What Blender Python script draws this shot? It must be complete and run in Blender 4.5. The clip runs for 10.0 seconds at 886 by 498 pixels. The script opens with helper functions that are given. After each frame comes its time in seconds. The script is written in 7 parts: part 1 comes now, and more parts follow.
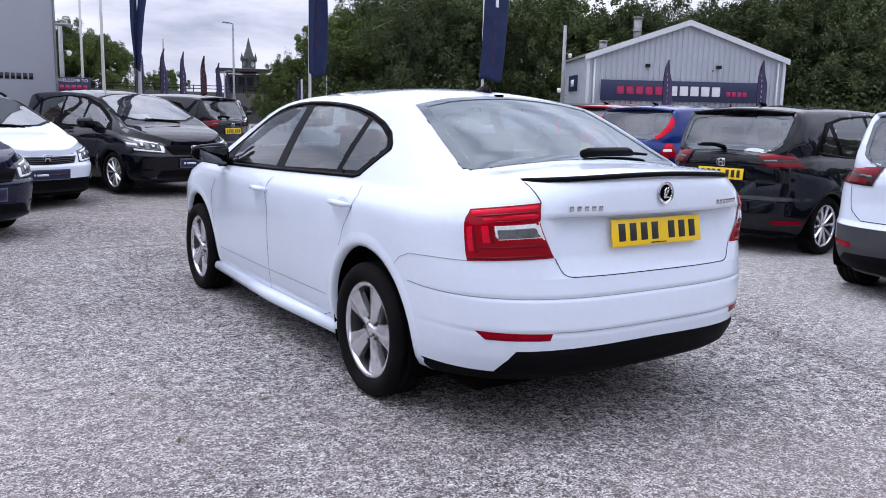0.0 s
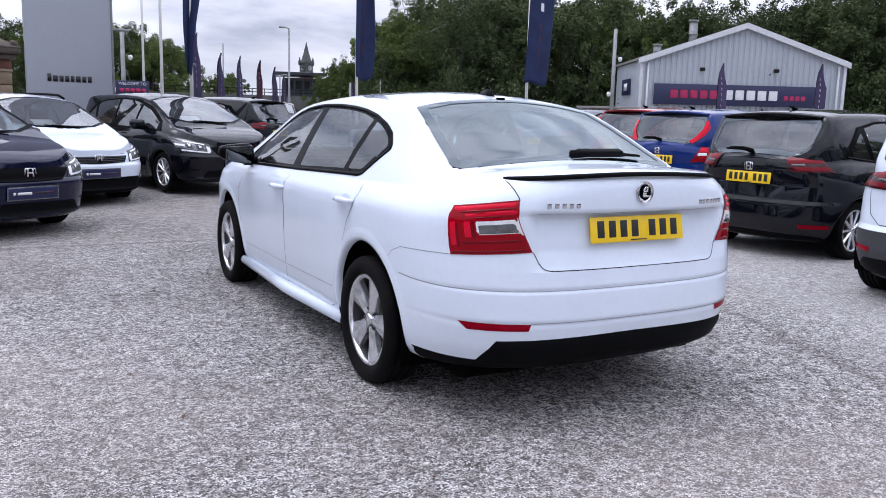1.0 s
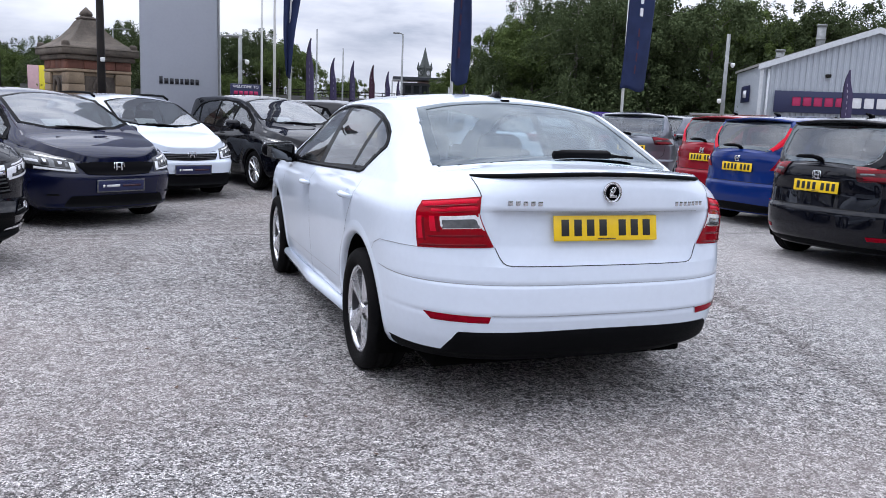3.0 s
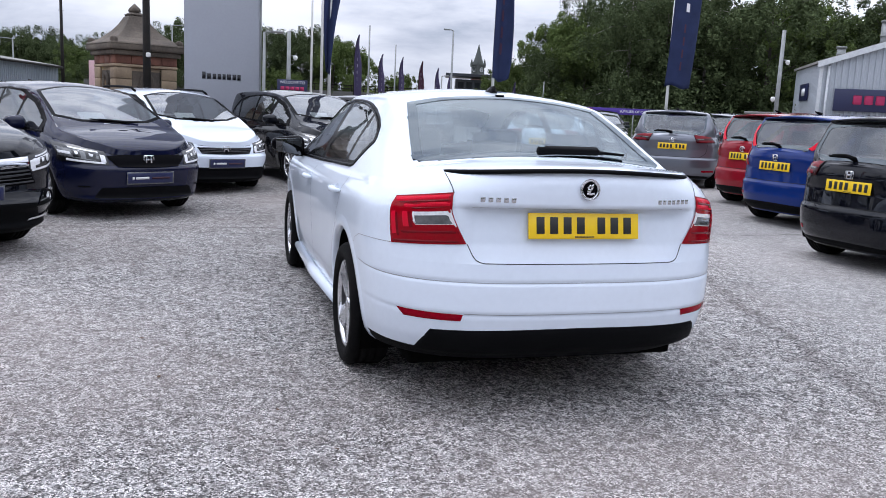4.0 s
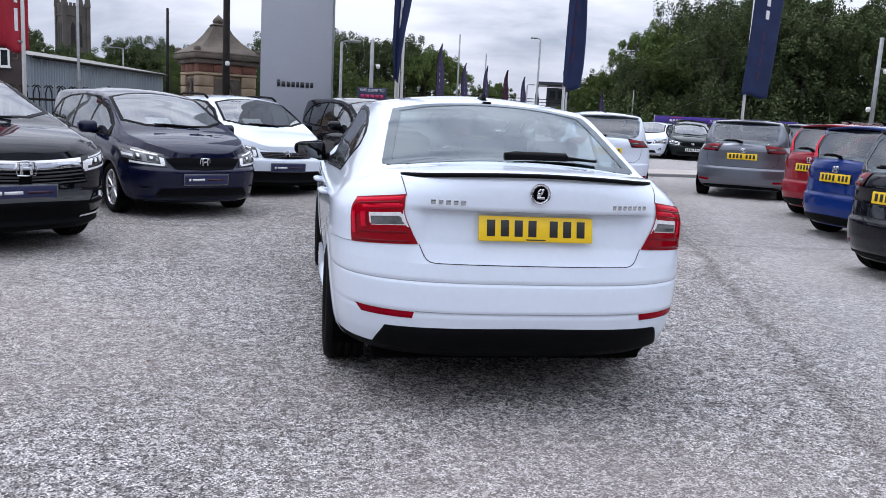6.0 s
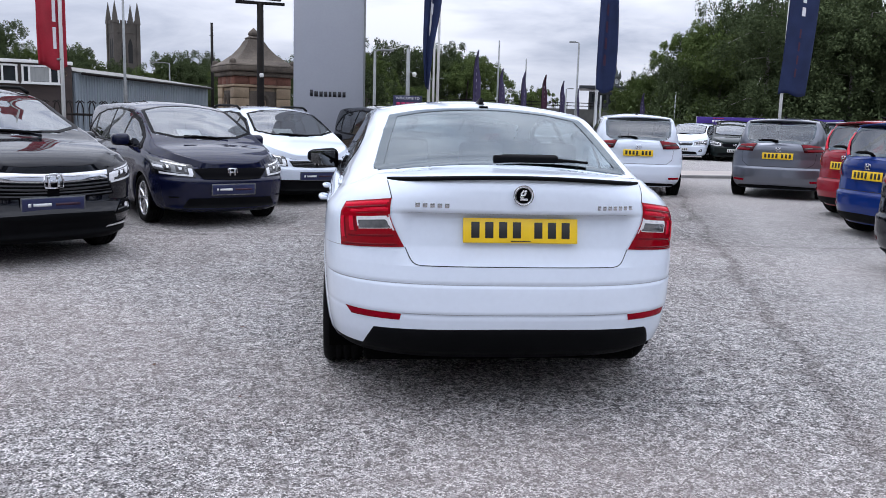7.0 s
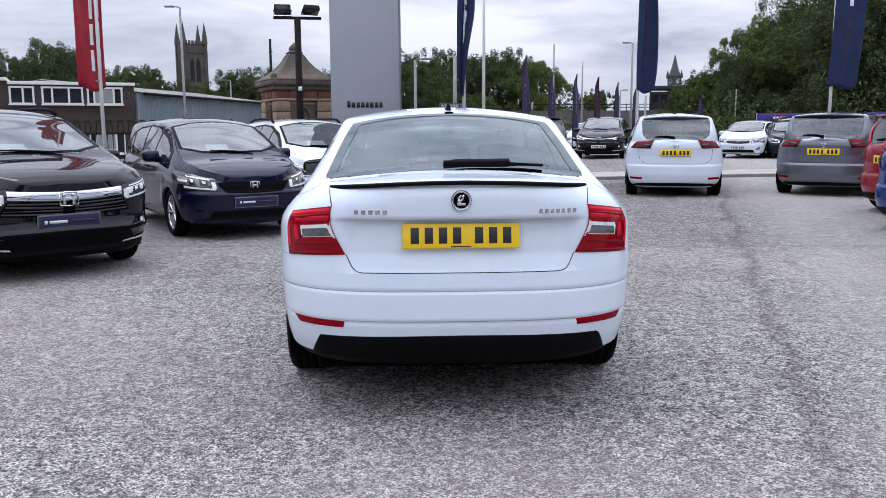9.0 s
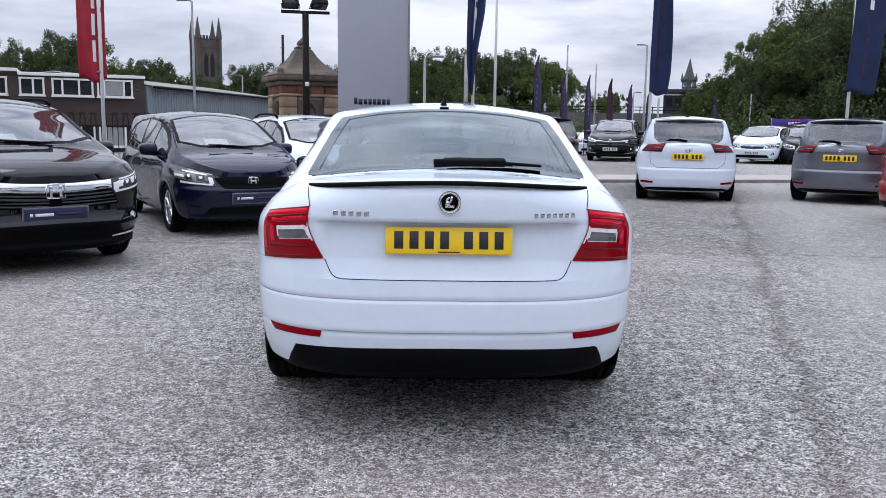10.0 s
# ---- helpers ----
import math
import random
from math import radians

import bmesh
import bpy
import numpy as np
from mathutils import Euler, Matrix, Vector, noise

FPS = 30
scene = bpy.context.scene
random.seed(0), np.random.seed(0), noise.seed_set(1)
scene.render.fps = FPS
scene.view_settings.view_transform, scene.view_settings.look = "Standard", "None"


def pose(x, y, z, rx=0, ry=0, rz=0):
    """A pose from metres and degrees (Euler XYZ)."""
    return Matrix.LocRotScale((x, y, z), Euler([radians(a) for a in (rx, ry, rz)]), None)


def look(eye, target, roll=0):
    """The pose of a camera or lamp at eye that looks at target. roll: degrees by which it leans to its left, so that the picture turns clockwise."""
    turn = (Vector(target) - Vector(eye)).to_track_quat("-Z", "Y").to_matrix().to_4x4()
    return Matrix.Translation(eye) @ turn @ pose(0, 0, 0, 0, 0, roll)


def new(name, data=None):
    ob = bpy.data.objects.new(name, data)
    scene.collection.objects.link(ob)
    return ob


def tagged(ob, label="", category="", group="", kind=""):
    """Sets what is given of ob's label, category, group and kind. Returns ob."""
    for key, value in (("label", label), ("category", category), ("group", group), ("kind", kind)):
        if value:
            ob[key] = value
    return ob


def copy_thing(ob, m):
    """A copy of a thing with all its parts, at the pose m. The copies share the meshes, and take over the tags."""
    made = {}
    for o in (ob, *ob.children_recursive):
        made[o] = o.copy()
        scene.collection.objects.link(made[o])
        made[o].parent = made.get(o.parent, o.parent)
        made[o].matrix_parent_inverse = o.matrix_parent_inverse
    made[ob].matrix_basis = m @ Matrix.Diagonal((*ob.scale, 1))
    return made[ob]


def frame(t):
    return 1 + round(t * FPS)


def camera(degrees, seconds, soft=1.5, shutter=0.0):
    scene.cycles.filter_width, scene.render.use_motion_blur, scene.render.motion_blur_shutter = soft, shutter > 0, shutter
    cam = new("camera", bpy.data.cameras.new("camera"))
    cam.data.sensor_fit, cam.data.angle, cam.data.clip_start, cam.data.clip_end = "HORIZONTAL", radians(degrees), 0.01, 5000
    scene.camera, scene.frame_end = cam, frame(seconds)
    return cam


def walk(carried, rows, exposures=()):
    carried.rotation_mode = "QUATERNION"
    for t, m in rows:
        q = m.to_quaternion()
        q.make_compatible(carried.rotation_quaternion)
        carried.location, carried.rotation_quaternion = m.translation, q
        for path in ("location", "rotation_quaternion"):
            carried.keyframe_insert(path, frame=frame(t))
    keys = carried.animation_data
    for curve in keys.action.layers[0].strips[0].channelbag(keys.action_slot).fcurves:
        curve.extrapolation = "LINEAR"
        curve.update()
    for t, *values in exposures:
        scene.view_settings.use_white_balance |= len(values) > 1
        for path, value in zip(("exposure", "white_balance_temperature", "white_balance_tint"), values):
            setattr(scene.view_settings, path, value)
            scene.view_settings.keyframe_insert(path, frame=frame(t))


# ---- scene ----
cam = camera(56.5, 10.0, soft=0.9)
PATH = [
    (0, (-2.592, -2.354, 1.319), (-1.528, -0.693, 0.995), 1.3),
    (0.1, (-2.569, -2.408, 1.316), (-1.52, -0.736, 0.991), 1.3),
    (0.5, (-2.534, -2.557, 1.325), (-1.525, -0.861, 1.006), 1.5),
    (1, (-2.448, -2.672, 1.318), (-1.498, -0.941, 0.999), 1.5),
    (1.5, (-2.298, -2.796, 1.305), (-1.419, -1.028, 0.987), 1.5),
    (2, (-2.175, -2.9, 1.309), (-1.361, -1.101, 0.99), 1.6),
    (2.5, (-2.062, -3.01, 1.308), (-1.315, -1.182, 0.99), 1.8),
    (2.7, (-2.019, -3.052, 1.31), (-1.292, -1.216, 0.994), 2.0),
    (3.8, (-1.658, -3.149, 1.315), (-1.07, -1.265, 0.991), 2.5),
    (4, (-1.595, -3.169, 1.317), (-1.027, -1.28, 0.989), 2.6),
    (4.5, (-1.448, -3.246, 1.317), (-0.936, -1.342, 0.985), 2.7),
    (5, (-1.323, -3.362, 1.322), (-0.865, -1.443, 0.991), 2.9),
    (5.5, (-1.182, -3.444, 1.339), (-0.783, -1.511, 1.014), 3.1),
    (5.7, (-1.124, -3.443, 1.337), (-0.745, -1.506, 1.014), 3.1),
    (6.8, (-0.819, -3.524, 1.332), (-0.564, -1.565, 1.023), 2.1),
    (7, (-0.776, -3.548, 1.335), (-0.541, -1.586, 1.027), 1.7),
    (7.5, (-0.642, -3.636, 1.342), (-0.458, -1.668, 1.038), 0.7),
    (8, (-0.506, -3.675, 1.343), (-0.364, -1.703, 1.044), -0.1),
    (8.5, (-0.346, -3.631, 1.346), (-0.245, -1.656, 1.05), -0.4),
    (9, (-0.212, -3.581, 1.336), (-0.14, -1.603, 1.043), -0.3),
    (9.5, (-0.136, -3.474, 1.319), (-0.083, -1.496, 1.026), 0.3),
    (10, (-0.103, -3.298, 1.32), (-0.056, -1.321, 1.026), 0.8),
]
walk(cam, [(t, look(eye, target, roll)) for t, eye, target, roll in PATH], [(0, -0.24, 6020, 18), (1.5, -0.22, 6060, 15), (3, -0.22, 6100, 13), (5.5, -0.27, 6090, 13), (7.5, -0.32, 6090, 13), (10, -0.34, 6100, 13)])

# ---- world and light ----
ZENITH = 3.1
SUN_EL, SUN_AZ = 70.0, 310.0  # degrees; azimuth from +y towards +x

world = bpy.data.worlds.new("overcast_sky")
scene.world = world
world.use_nodes = True
wn, wl = world.node_tree.nodes, world.node_tree.links
wn.clear()
w_out = wn.new("ShaderNodeOutputWorld")
w_bg = wn.new("ShaderNodeBackground")
w_bg.inputs["Strength"].default_value = 0.11
w_sky = wn.new("ShaderNodeTexSky")
w_sky.sky_type = "NISHITA"
w_sky.sun_disc = False
w_sky.sun_elevation, w_sky.sun_rotation = radians(SUN_EL), radians(SUN_AZ)
w_sky.air_density, w_sky.dust_density, w_sky.ozone_density = 1.0, 2.0, 1.0
w_co = wn.new("ShaderNodeTexCoord")
w_map = wn.new("ShaderNodeMapping")
w_map.inputs["Scale"].default_value = (1.0, 1.0, 4.5)
wl.new(w_co.outputs["Generated"], w_map.inputs["Vector"])
w_n1 = wn.new("ShaderNodeTexNoise")
w_n1.inputs["Scale"].default_value, w_n1.inputs["Detail"].default_value = 3.2, 9.0
w_n1.inputs["Roughness"].default_value, w_n1.inputs["Distortion"].default_value = 0.55, 0.3
wl.new(w_map.outputs["Vector"], w_n1.inputs["Vector"])
w_cl = wn.new("ShaderNodeValToRGB")  # cloud brightness: grey bases to bright tops
w_cl.color_ramp.elements[0].position, w_cl.color_ramp.elements[0].color = 0.34, (4.5, 4.9, 5.8, 1)
w_cl.color_ramp.elements[1].position, w_cl.color_ramp.elements[1].color = 0.62, (8.9, 9.1, 9.6, 1)
wl.new(w_n1.outputs["Fac"], w_cl.inputs["Fac"])
w_cov = wn.new("ShaderNodeMapRange")  # cloud cover
w_cov.inputs["From Min"].default_value, w_cov.inputs["From Max"].default_value = 0.22, 0.40
w_cov.inputs["To Min"].default_value, w_cov.inputs["To Max"].default_value = 0.55, 1.0
wl.new(w_n1.outputs["Fac"], w_cov.inputs["Value"])
w_mix = wn.new("ShaderNodeMix")
w_mix.data_type = "RGBA"
wl.new(w_cov.outputs["Result"], w_mix.inputs["Factor"])
wl.new(w_sky.outputs["Color"], w_mix.inputs["A"])
wl.new(w_cl.outputs["Color"], w_mix.inputs["B"])
w_sep = wn.new("ShaderNodeSeparateXYZ")  # an overcast sky is about three times brighter overhead than at the horizon
wl.new(w_co.outputs["Generated"], w_sep.inputs["Vector"])
w_up = wn.new("ShaderNodeMapRange")
w_up.inputs["To Min"].default_value, w_up.inputs["To Max"].default_value = 1.0, ZENITH
wl.new(w_sep.outputs["Z"], w_up.inputs["Value"])
w_vm = wn.new("ShaderNodeVectorMath")
w_vm.operation = "SCALE"
wl.new(w_mix.outputs["Result"], w_vm.inputs[0])
wl.new(w_up.outputs["Result"], w_vm.inputs["Scale"])
wl.new(w_vm.outputs["Vector"], w_bg.inputs["Color"])
wl.new(w_bg.outputs["Background"], w_out.inputs["Surface"])

sun_data = bpy.data.lights.new("sun", "SUN")
sun_data.energy, sun_data.angle, sun_data.color = 1.2, radians(30), (1.0, 0.985, 0.97)
sun = new("sun", sun_data)
_az, _el = radians(SUN_AZ), radians(SUN_EL)
sun.matrix_world = look((20 * math.sin(_az), 20 * math.cos(_az), 20 * math.tan(_el)), (0, 0, 0))


# ---- materials ----
def nodes_of(name):
    m = bpy.data.materials.new(name)
    m.use_nodes = True
    return m, m.node_tree.nodes, m.node_tree.links, m.node_tree.nodes["Principled BSDF"]


def surface(name, a, b=None, rough=0.5, metal=0.0, scale=8.0, fine=60.0, bump=0.0, bump_scale=120.0, coat=0.0, spec=0.5, vary=0.0, stretch=(1, 1, 1), rough_vary=0.08, coat_rough=0.03):
    """Two tones of one colour mixed by coarse and fine noise in object metres, with roughness variation and fine relief."""
    m, n, l, p = nodes_of(name)
    b = b or tuple(c * 0.85 for c in a)
    co = n.new("ShaderNodeTexCoord")
    mp = n.new("ShaderNodeMapping")
    mp.inputs["Scale"].default_value = stretch
    l.new(co.outputs["Object"], mp.inputs["Vector"])
    big, small = n.new("ShaderNodeTexNoise"), n.new("ShaderNodeTexNoise")
    for t, s, d in ((big, scale, 5.0), (small, fine, 3.0)):
        t.inputs["Scale"].default_value, t.inputs["Detail"].default_value = s, d
        l.new(mp.outputs["Vector"], t.inputs["Vector"])
    add = n.new("ShaderNodeMath")
    add.operation = "MULTIPLY_ADD"
    l.new(small.outputs["Fac"], add.inputs[0])
    add.inputs[1].default_value = 0.45
    l.new(big.outputs["Fac"], add.inputs[2])
    rg = n.new("ShaderNodeMapRange")
    rg.inputs["From Min"].default_value, rg.inputs["From Max"].default_value = 0.5, 0.95
    l.new(add.outputs["Value"], rg.inputs["Value"])
    mx = n.new("ShaderNodeMix")
    mx.data_type = "RGBA"
    mx.inputs["A"].default_value, mx.inputs["B"].default_value = (*a, 1), (*b, 1)
    l.new(rg.outputs["Result"], mx.inputs["Factor"])
    col = mx.outputs["Result"]
    if vary:
        oi = n.new("ShaderNodeObjectInfo")
        hs = n.new("ShaderNodeHueSaturation")
        vr = n.new("ShaderNodeMapRange")
        vr.inputs["To Min"].default_value, vr.inputs["To Max"].default_value = 1 - vary, 1 + vary
        l.new(oi.outputs["Random"], vr.inputs["Value"])
        l.new(vr.outputs["Result"], hs.inputs["Value"])
        l.new(col, hs.inputs["Color"])
        col = hs.outputs["Color"]
    l.new(col, p.inputs["Base Color"])
    rr = n.new("ShaderNodeMapRange")
    rr.inputs["To Min"].default_value, rr.inputs["To Max"].default_value = max(0.02, rough - rough_vary), min(1, rough + rough_vary)
    l.new(big.outputs["Fac"], rr.inputs["Value"])
    l.new(rr.outputs["Result"], p.inputs["Roughness"])
    p.inputs["Metallic"].default_value = metal
    p.inputs["Coat Weight"].default_value = coat
    p.inputs["Coat Roughness"].default_value = coat_rough
    p.inputs["Specular IOR Level"].default_value = spec
    if bump:
        bn = n.new("ShaderNodeTexNoise")
        bn.inputs["Scale"].default_value, bn.inputs["Detail"].default_value = bump_scale, 4.0
        l.new(mp.outputs["Vector"], bn.inputs["Vector"])
        bp = n.new("ShaderNodeBump")
        bp.inputs["Strength"].default_value, bp.inputs["Distance"].default_value = bump, 0.01
        l.new(bn.outputs["Fac"], bp.inputs["Height"])
        l.new(bp.outputs["Normal"], p.inputs["Normal"])
    return m


def paint(name, c, flake=0.0, rough=0.32, ior=1.5):
    """Clear-coated car paint, with a film of dust that dulls it unevenly."""
    m = surface(name, c, tuple(x * 0.93 + 0.001 for x in c), rough=rough, metal=flake, scale=1.3, fine=35, coat=1.0, rough_vary=0.1, coat_rough=0.02, spec=0.02)
    m.node_tree.nodes["Principled BSDF"].inputs["Coat IOR"].default_value = ior
    return m


def pane(name, tint, ior=1.5, dust=0.0, gloss=(0.95, 0.97, 1.0)):
    """A thin sheet of glass: tinted see-through, with a mirror share by Fresnel and a little dust."""
    m, n, l, p = nodes_of(name)
    n.remove(p)
    out = n["Material Output"]
    tr, gl, mx, fr = n.new("ShaderNodeBsdfTransparent"), n.new("ShaderNodeBsdfGlossy"), n.new("ShaderNodeMixShader"), n.new("ShaderNodeLayerWeight")
    pw, sc = n.new("ShaderNodeMath"), n.new("ShaderNodeMath")  # mirror share: base + (1 - base) * facing^5, alike from both sides
    tr.inputs["Color"].default_value = (*tint, 1)
    gl.inputs["Roughness"].default_value = 0.02
    gl.inputs["Color"].default_value = (*gloss, 1)
    base = ((ior - 1) / (ior + 1)) ** 2
    fr.inputs["Blend"].default_value = 0.5
    pw.operation, sc.operation = "POWER", "MULTIPLY_ADD"
    l.new(fr.outputs["Facing"], pw.inputs[0])
    pw.inputs[1].default_value = 5.0
    l.new(pw.outputs["Value"], sc.inputs[0])
    sc.inputs[1].default_value, sc.inputs[2].default_value = 1 - base, base
    l.new(sc.outputs["Value"], mx.inputs["Fac"])
    l.new(tr.outputs["BSDF"], mx.inputs[1])
    l.new(gl.outputs["BSDF"], mx.inputs[2])
    last = mx.outputs["Shader"]
    if dust:
        df, m2, nz, rg, co = n.new("ShaderNodeBsdfDiffuse"), n.new("ShaderNodeMixShader"), n.new("ShaderNodeTexNoise"), n.new("ShaderNodeMapRange"), n.new("ShaderNodeTexCoord")
        df.inputs["Color"].default_value = (0.5, 0.5, 0.5, 1)
        nz.inputs["Scale"].default_value, nz.inputs["Detail"].default_value = 3.0, 6.0
        l.new(co.outputs["Object"], nz.inputs["Vector"])
        rg.inputs["To Max"].default_value = dust
        l.new(nz.outputs["Fac"], rg.inputs["Value"])
        l.new(rg.outputs["Result"], m2.inputs["Fac"])
        l.new(last, m2.inputs[1])
        l.new(df.outputs["BSDF"], m2.inputs[2])
        last = m2.outputs["Shader"]
    l.new(last, out.inputs["Surface"])
    return m


M = {}
M["white_paint"] = paint("white_car_paint", (0.72, 0.78, 0.875), rough=0.40)
M["black_paint"] = paint("black_car_paint", (0.0026, 0.0032, 0.0062), 0.0, ior=1.41)
M["navy_paint"] = paint("dark_navy_car_paint", (0.0042, 0.006, 0.026), 0.0, ior=1.42)
M["red_paint"] = paint("red_car_paint", (0.25, 0.006, 0.016), 0.15, ior=1.4)
M["blue_paint"] = paint("blue_car_paint", (0.005, 0.024, 0.15), 0.1, ior=1.4)
M["grey_paint"] = paint("grey_metallic_car_paint", (0.16, 0.17, 0.20), 0.7)
M["green_paint"] = paint("dark_green_car_paint", (0.008, 0.014, 0.013), 0.2, ior=1.30)
M["gloss_black"] = surface("gloss_black_trim", (0.003, 0.003, 0.004), rough=0.18, spec=0.03, scale=2, fine=30)
M["trim"] = surface("matt_black_plastic", (0.0022, 0.0024, 0.003), (0.004, 0.0042, 0.005), rough=0.6, spec=0.06, bump=0.12, bump_scale=900)
M["cladding"] = surface("grey_plastic_cladding", (0.030, 0.031, 0.035), (0.042, 0.043, 0.047), rough=0.6, bump=0.12, bump_scale=700)
M["rubber"] = surface("tyre_rubber", (0.003, 0.003, 0.0035), (0.009, 0.0085, 0.0085), rough=0.85, spec=0.1, scale=6, fine=50, bump=0.2, bump_scale=200)
M["well"] = surface("wheel_arch_liner", (0.002, 0.002, 0.002), rough=0.95, spec=0.05, bump=0.3, bump_scale=60)
M["alloy"] = surface("silver_alloy", (0.78, 0.78, 0.80), (0.66, 0.66, 0.68), rough=0.22, metal=0.8, scale=10)
M["dark_alloy"] = surface("dark_alloy_pockets", (0.05, 0.05, 0.055), rough=0.45, metal=0.6)
M["disc"] = surface("brake_disc_steel", (0.22, 0.21, 0.2), (0.12, 0.08, 0.06), rough=0.45, metal=0.9, scale=30)
M["chrome"] = surface("chrome", (0.78, 0.78, 0.8), (0.7, 0.7, 0.72), rough=0.1, metal=1.0)
M["red_lens"] = surface("red_lamp_lens", (0.30, 0.001, 0.008), (0.22, 0.001, 0.006), rough=0.10, spec=0.12, coat=0.12, scale=6)
M["bright_red"] = surface("bright_red_lamp_band", (0.66, 0.006, 0.030), (0.56, 0.005, 0.024), rough=0.12, spec=0.12, coat=0.12)
M["dark_red"] = surface("dark_red_lamp_field", (0.17, 0.002, 0.008), (0.12, 0.002, 0.006), rough=0.1, spec=0.12, coat=0.15)
M["clear_lens"] = surface("clear_lamp_lens", (0.86, 0.86, 0.88), (0.62, 0.62, 0.64), rough=0.12, coat=1.0, scale=25, fine=120)
M["grey_lens"] = surface("grey_lamp_reflector", (0.16, 0.165, 0.17), (0.08, 0.085, 0.09), rough=0.2, coat=1.0, metal=0.3, scale=20)
M["lamp_dark"] = surface("dark_lamp_housing", (0.008, 0.008, 0.009), rough=0.2, coat=0.4)
M["plate_yellow"] = surface("yellow_reflective_plate", (0.85, 0.56, 0.005), (0.80, 0.52, 0.004), rough=0.35, scale=4)
M["plate_white"] = surface("white_reflective_plate", (0.75, 0.75, 0.73), rough=0.35)
M["plate_navy"] = surface("navy_show_plate", (0.012, 0.016, 0.06), (0.016, 0.02, 0.07), rough=0.3)
M["plate_ink"] = surface("black_plate_characters", (0.012, 0.012, 0.012), rough=0.4)
M["glass"] = pane("car_window_glass", (0.58, 0.62, 0.62), 2.45, 0.04)
M["side_glass"] = pane("clear_side_glass", (0.68, 0.77, 0.78), 2.0, 0.04)
M["screen"] = pane("windscreen_glass", (0.46, 0.51, 0.51), 2.7, 0.08)
M["mirror"] = surface("door_mirror_silvering", (0.14, 0.145, 0.15), (0.11, 0.115, 0.12), rough=0.04, metal=1.0, rough_vary=0.01)
M["hero_rear"] = pane("clouded_rear_glass", (0.54, 0.62, 0.64), 2.25, 0.05, (0.86, 0.95, 1.0))
M["privacy"] = pane("tinted_car_glass", (0.36, 0.38, 0.39), 2.1, 0.04)
M["seat"] = surface("dark_seat_cloth", (0.03, 0.03, 0.033), (0.045, 0.045, 0.048), rough=0.9, bump=0.3, bump_scale=300)
M["gap"] = surface("panel_gap", (0.012, 0.012, 0.013), rough=0.9)
# for shade drawn into body creases, and for one real panel gap
M["crease_shade_and_gap"] = surface("grey_crease_shade_and_gap", (0.27, 0.28, 0.30), (0.32, 0.33, 0.35), rough=0.8)
M["frit"] = pane("shaded_glass_border", (0.10, 0.115, 0.125), 2.2, gloss=(0.86, 0.95, 1.0))
M["silver_letters"] = surface("polished_letter_bars", (0.6, 0.6, 0.62), (0.4, 0.4, 0.42), rough=0.18, metal=0.9)
M["lamp_black"] = surface("smoked_lamp_field", (0.045, 0.002, 0.004), (0.028, 0.002, 0.003), rough=0.1, spec=0.2, coat=0.3)
M["paper"] = surface("white_card", (0.78, 0.78, 0.78), rough=0.7)


# ---- mesh helpers ----
def mesh_ob(name, verts, faces, material, parent=None, smooth=True, label="", merge=False):
    me = bpy.data.meshes.new(name)
    me.from_pydata([tuple(v) for v in verts], [], [tuple(f) for f in faces])
    if merge:
        bm = bmesh.new()
        bm.from_mesh(me)
        bmesh.ops.remove_doubles(bm, verts=bm.verts, dist=1e-5)
        bm.to_mesh(me)
        bm.free()
    if smooth:
        me.polygons.foreach_set("use_smooth", [True] * len(me.polygons))
    me.materials.append(material)
    me.update()
    ob = new(name, me)
    if parent:
        ob.parent = parent
    if label:
        tagged(ob, label)
    return ob


def part(name, bm, material, parent=None, label="", smooth=True, matrix=None):
    """Links a bmesh as one mesh object under a thing or a part."""
    if matrix is not None:
        bm.transform(matrix)
    me = bpy.data.meshes.new(name)
    bm.to_mesh(me)
    bm.free()
    if smooth:
        me.polygons.foreach_set("use_smooth", [True] * len(me.polygons))
    me.materials.append(material)
    ob = new(name, me)
    if parent:
        ob.parent = parent
    if label:
        tagged(ob, label)
    return ob


def thing(name, m, label, category, group="", kind=""):
    ob = new(name)
    ob.empty_display_size = 0.2
    ob.matrix_world = m
    return tagged(ob, label, category, group, kind)


def box(sx, sy, sz, at=(0, 0, 0), bevel=0.0, seg=2):
    bm = bmesh.new()
    bmesh.ops.create_cube(bm, size=1)
    bmesh.ops.scale(bm, vec=(sx, sy, sz), verts=bm.verts)
    if bevel:
        bmesh.ops.bevel(bm, geom=bm.edges[:], offset=bevel, segments=seg, profile=0.5, affect="EDGES")
    bmesh.ops.translate(bm, vec=at, verts=bm.verts)
    return bm


def tube(points, radii, sides=10, caps=True):
    """A round bar along points; radii one number or one a point."""
    if not isinstance(radii, (list, tuple)):
        radii = [radii] * len(points)
    bm = bmesh.new()
    rings = []
    pts = [Vector(p) for p in points]
    for i, p in enumerate(pts):
        d = (pts[min(i + 1, len(pts) - 1)] - pts[max(i - 1, 0)]).normalized()
        q = d.to_track_quat("Z", "Y")
        rings.append([bm.verts.new(p + q @ Vector((radii[i] * math.cos(2 * math.pi * k / sides), radii[i] * math.sin(2 * math.pi * k / sides), 0))) for k in range(sides)])
    for a, b in zip(rings, rings[1:]):
        for k in range(sides):
            bm.faces.new((a[k], a[(k + 1) % sides], b[(k + 1) % sides], b[k]))
    if caps:
        bm.faces.new(rings[0][::-1])
        bm.faces.new(rings[-1])
    return bm


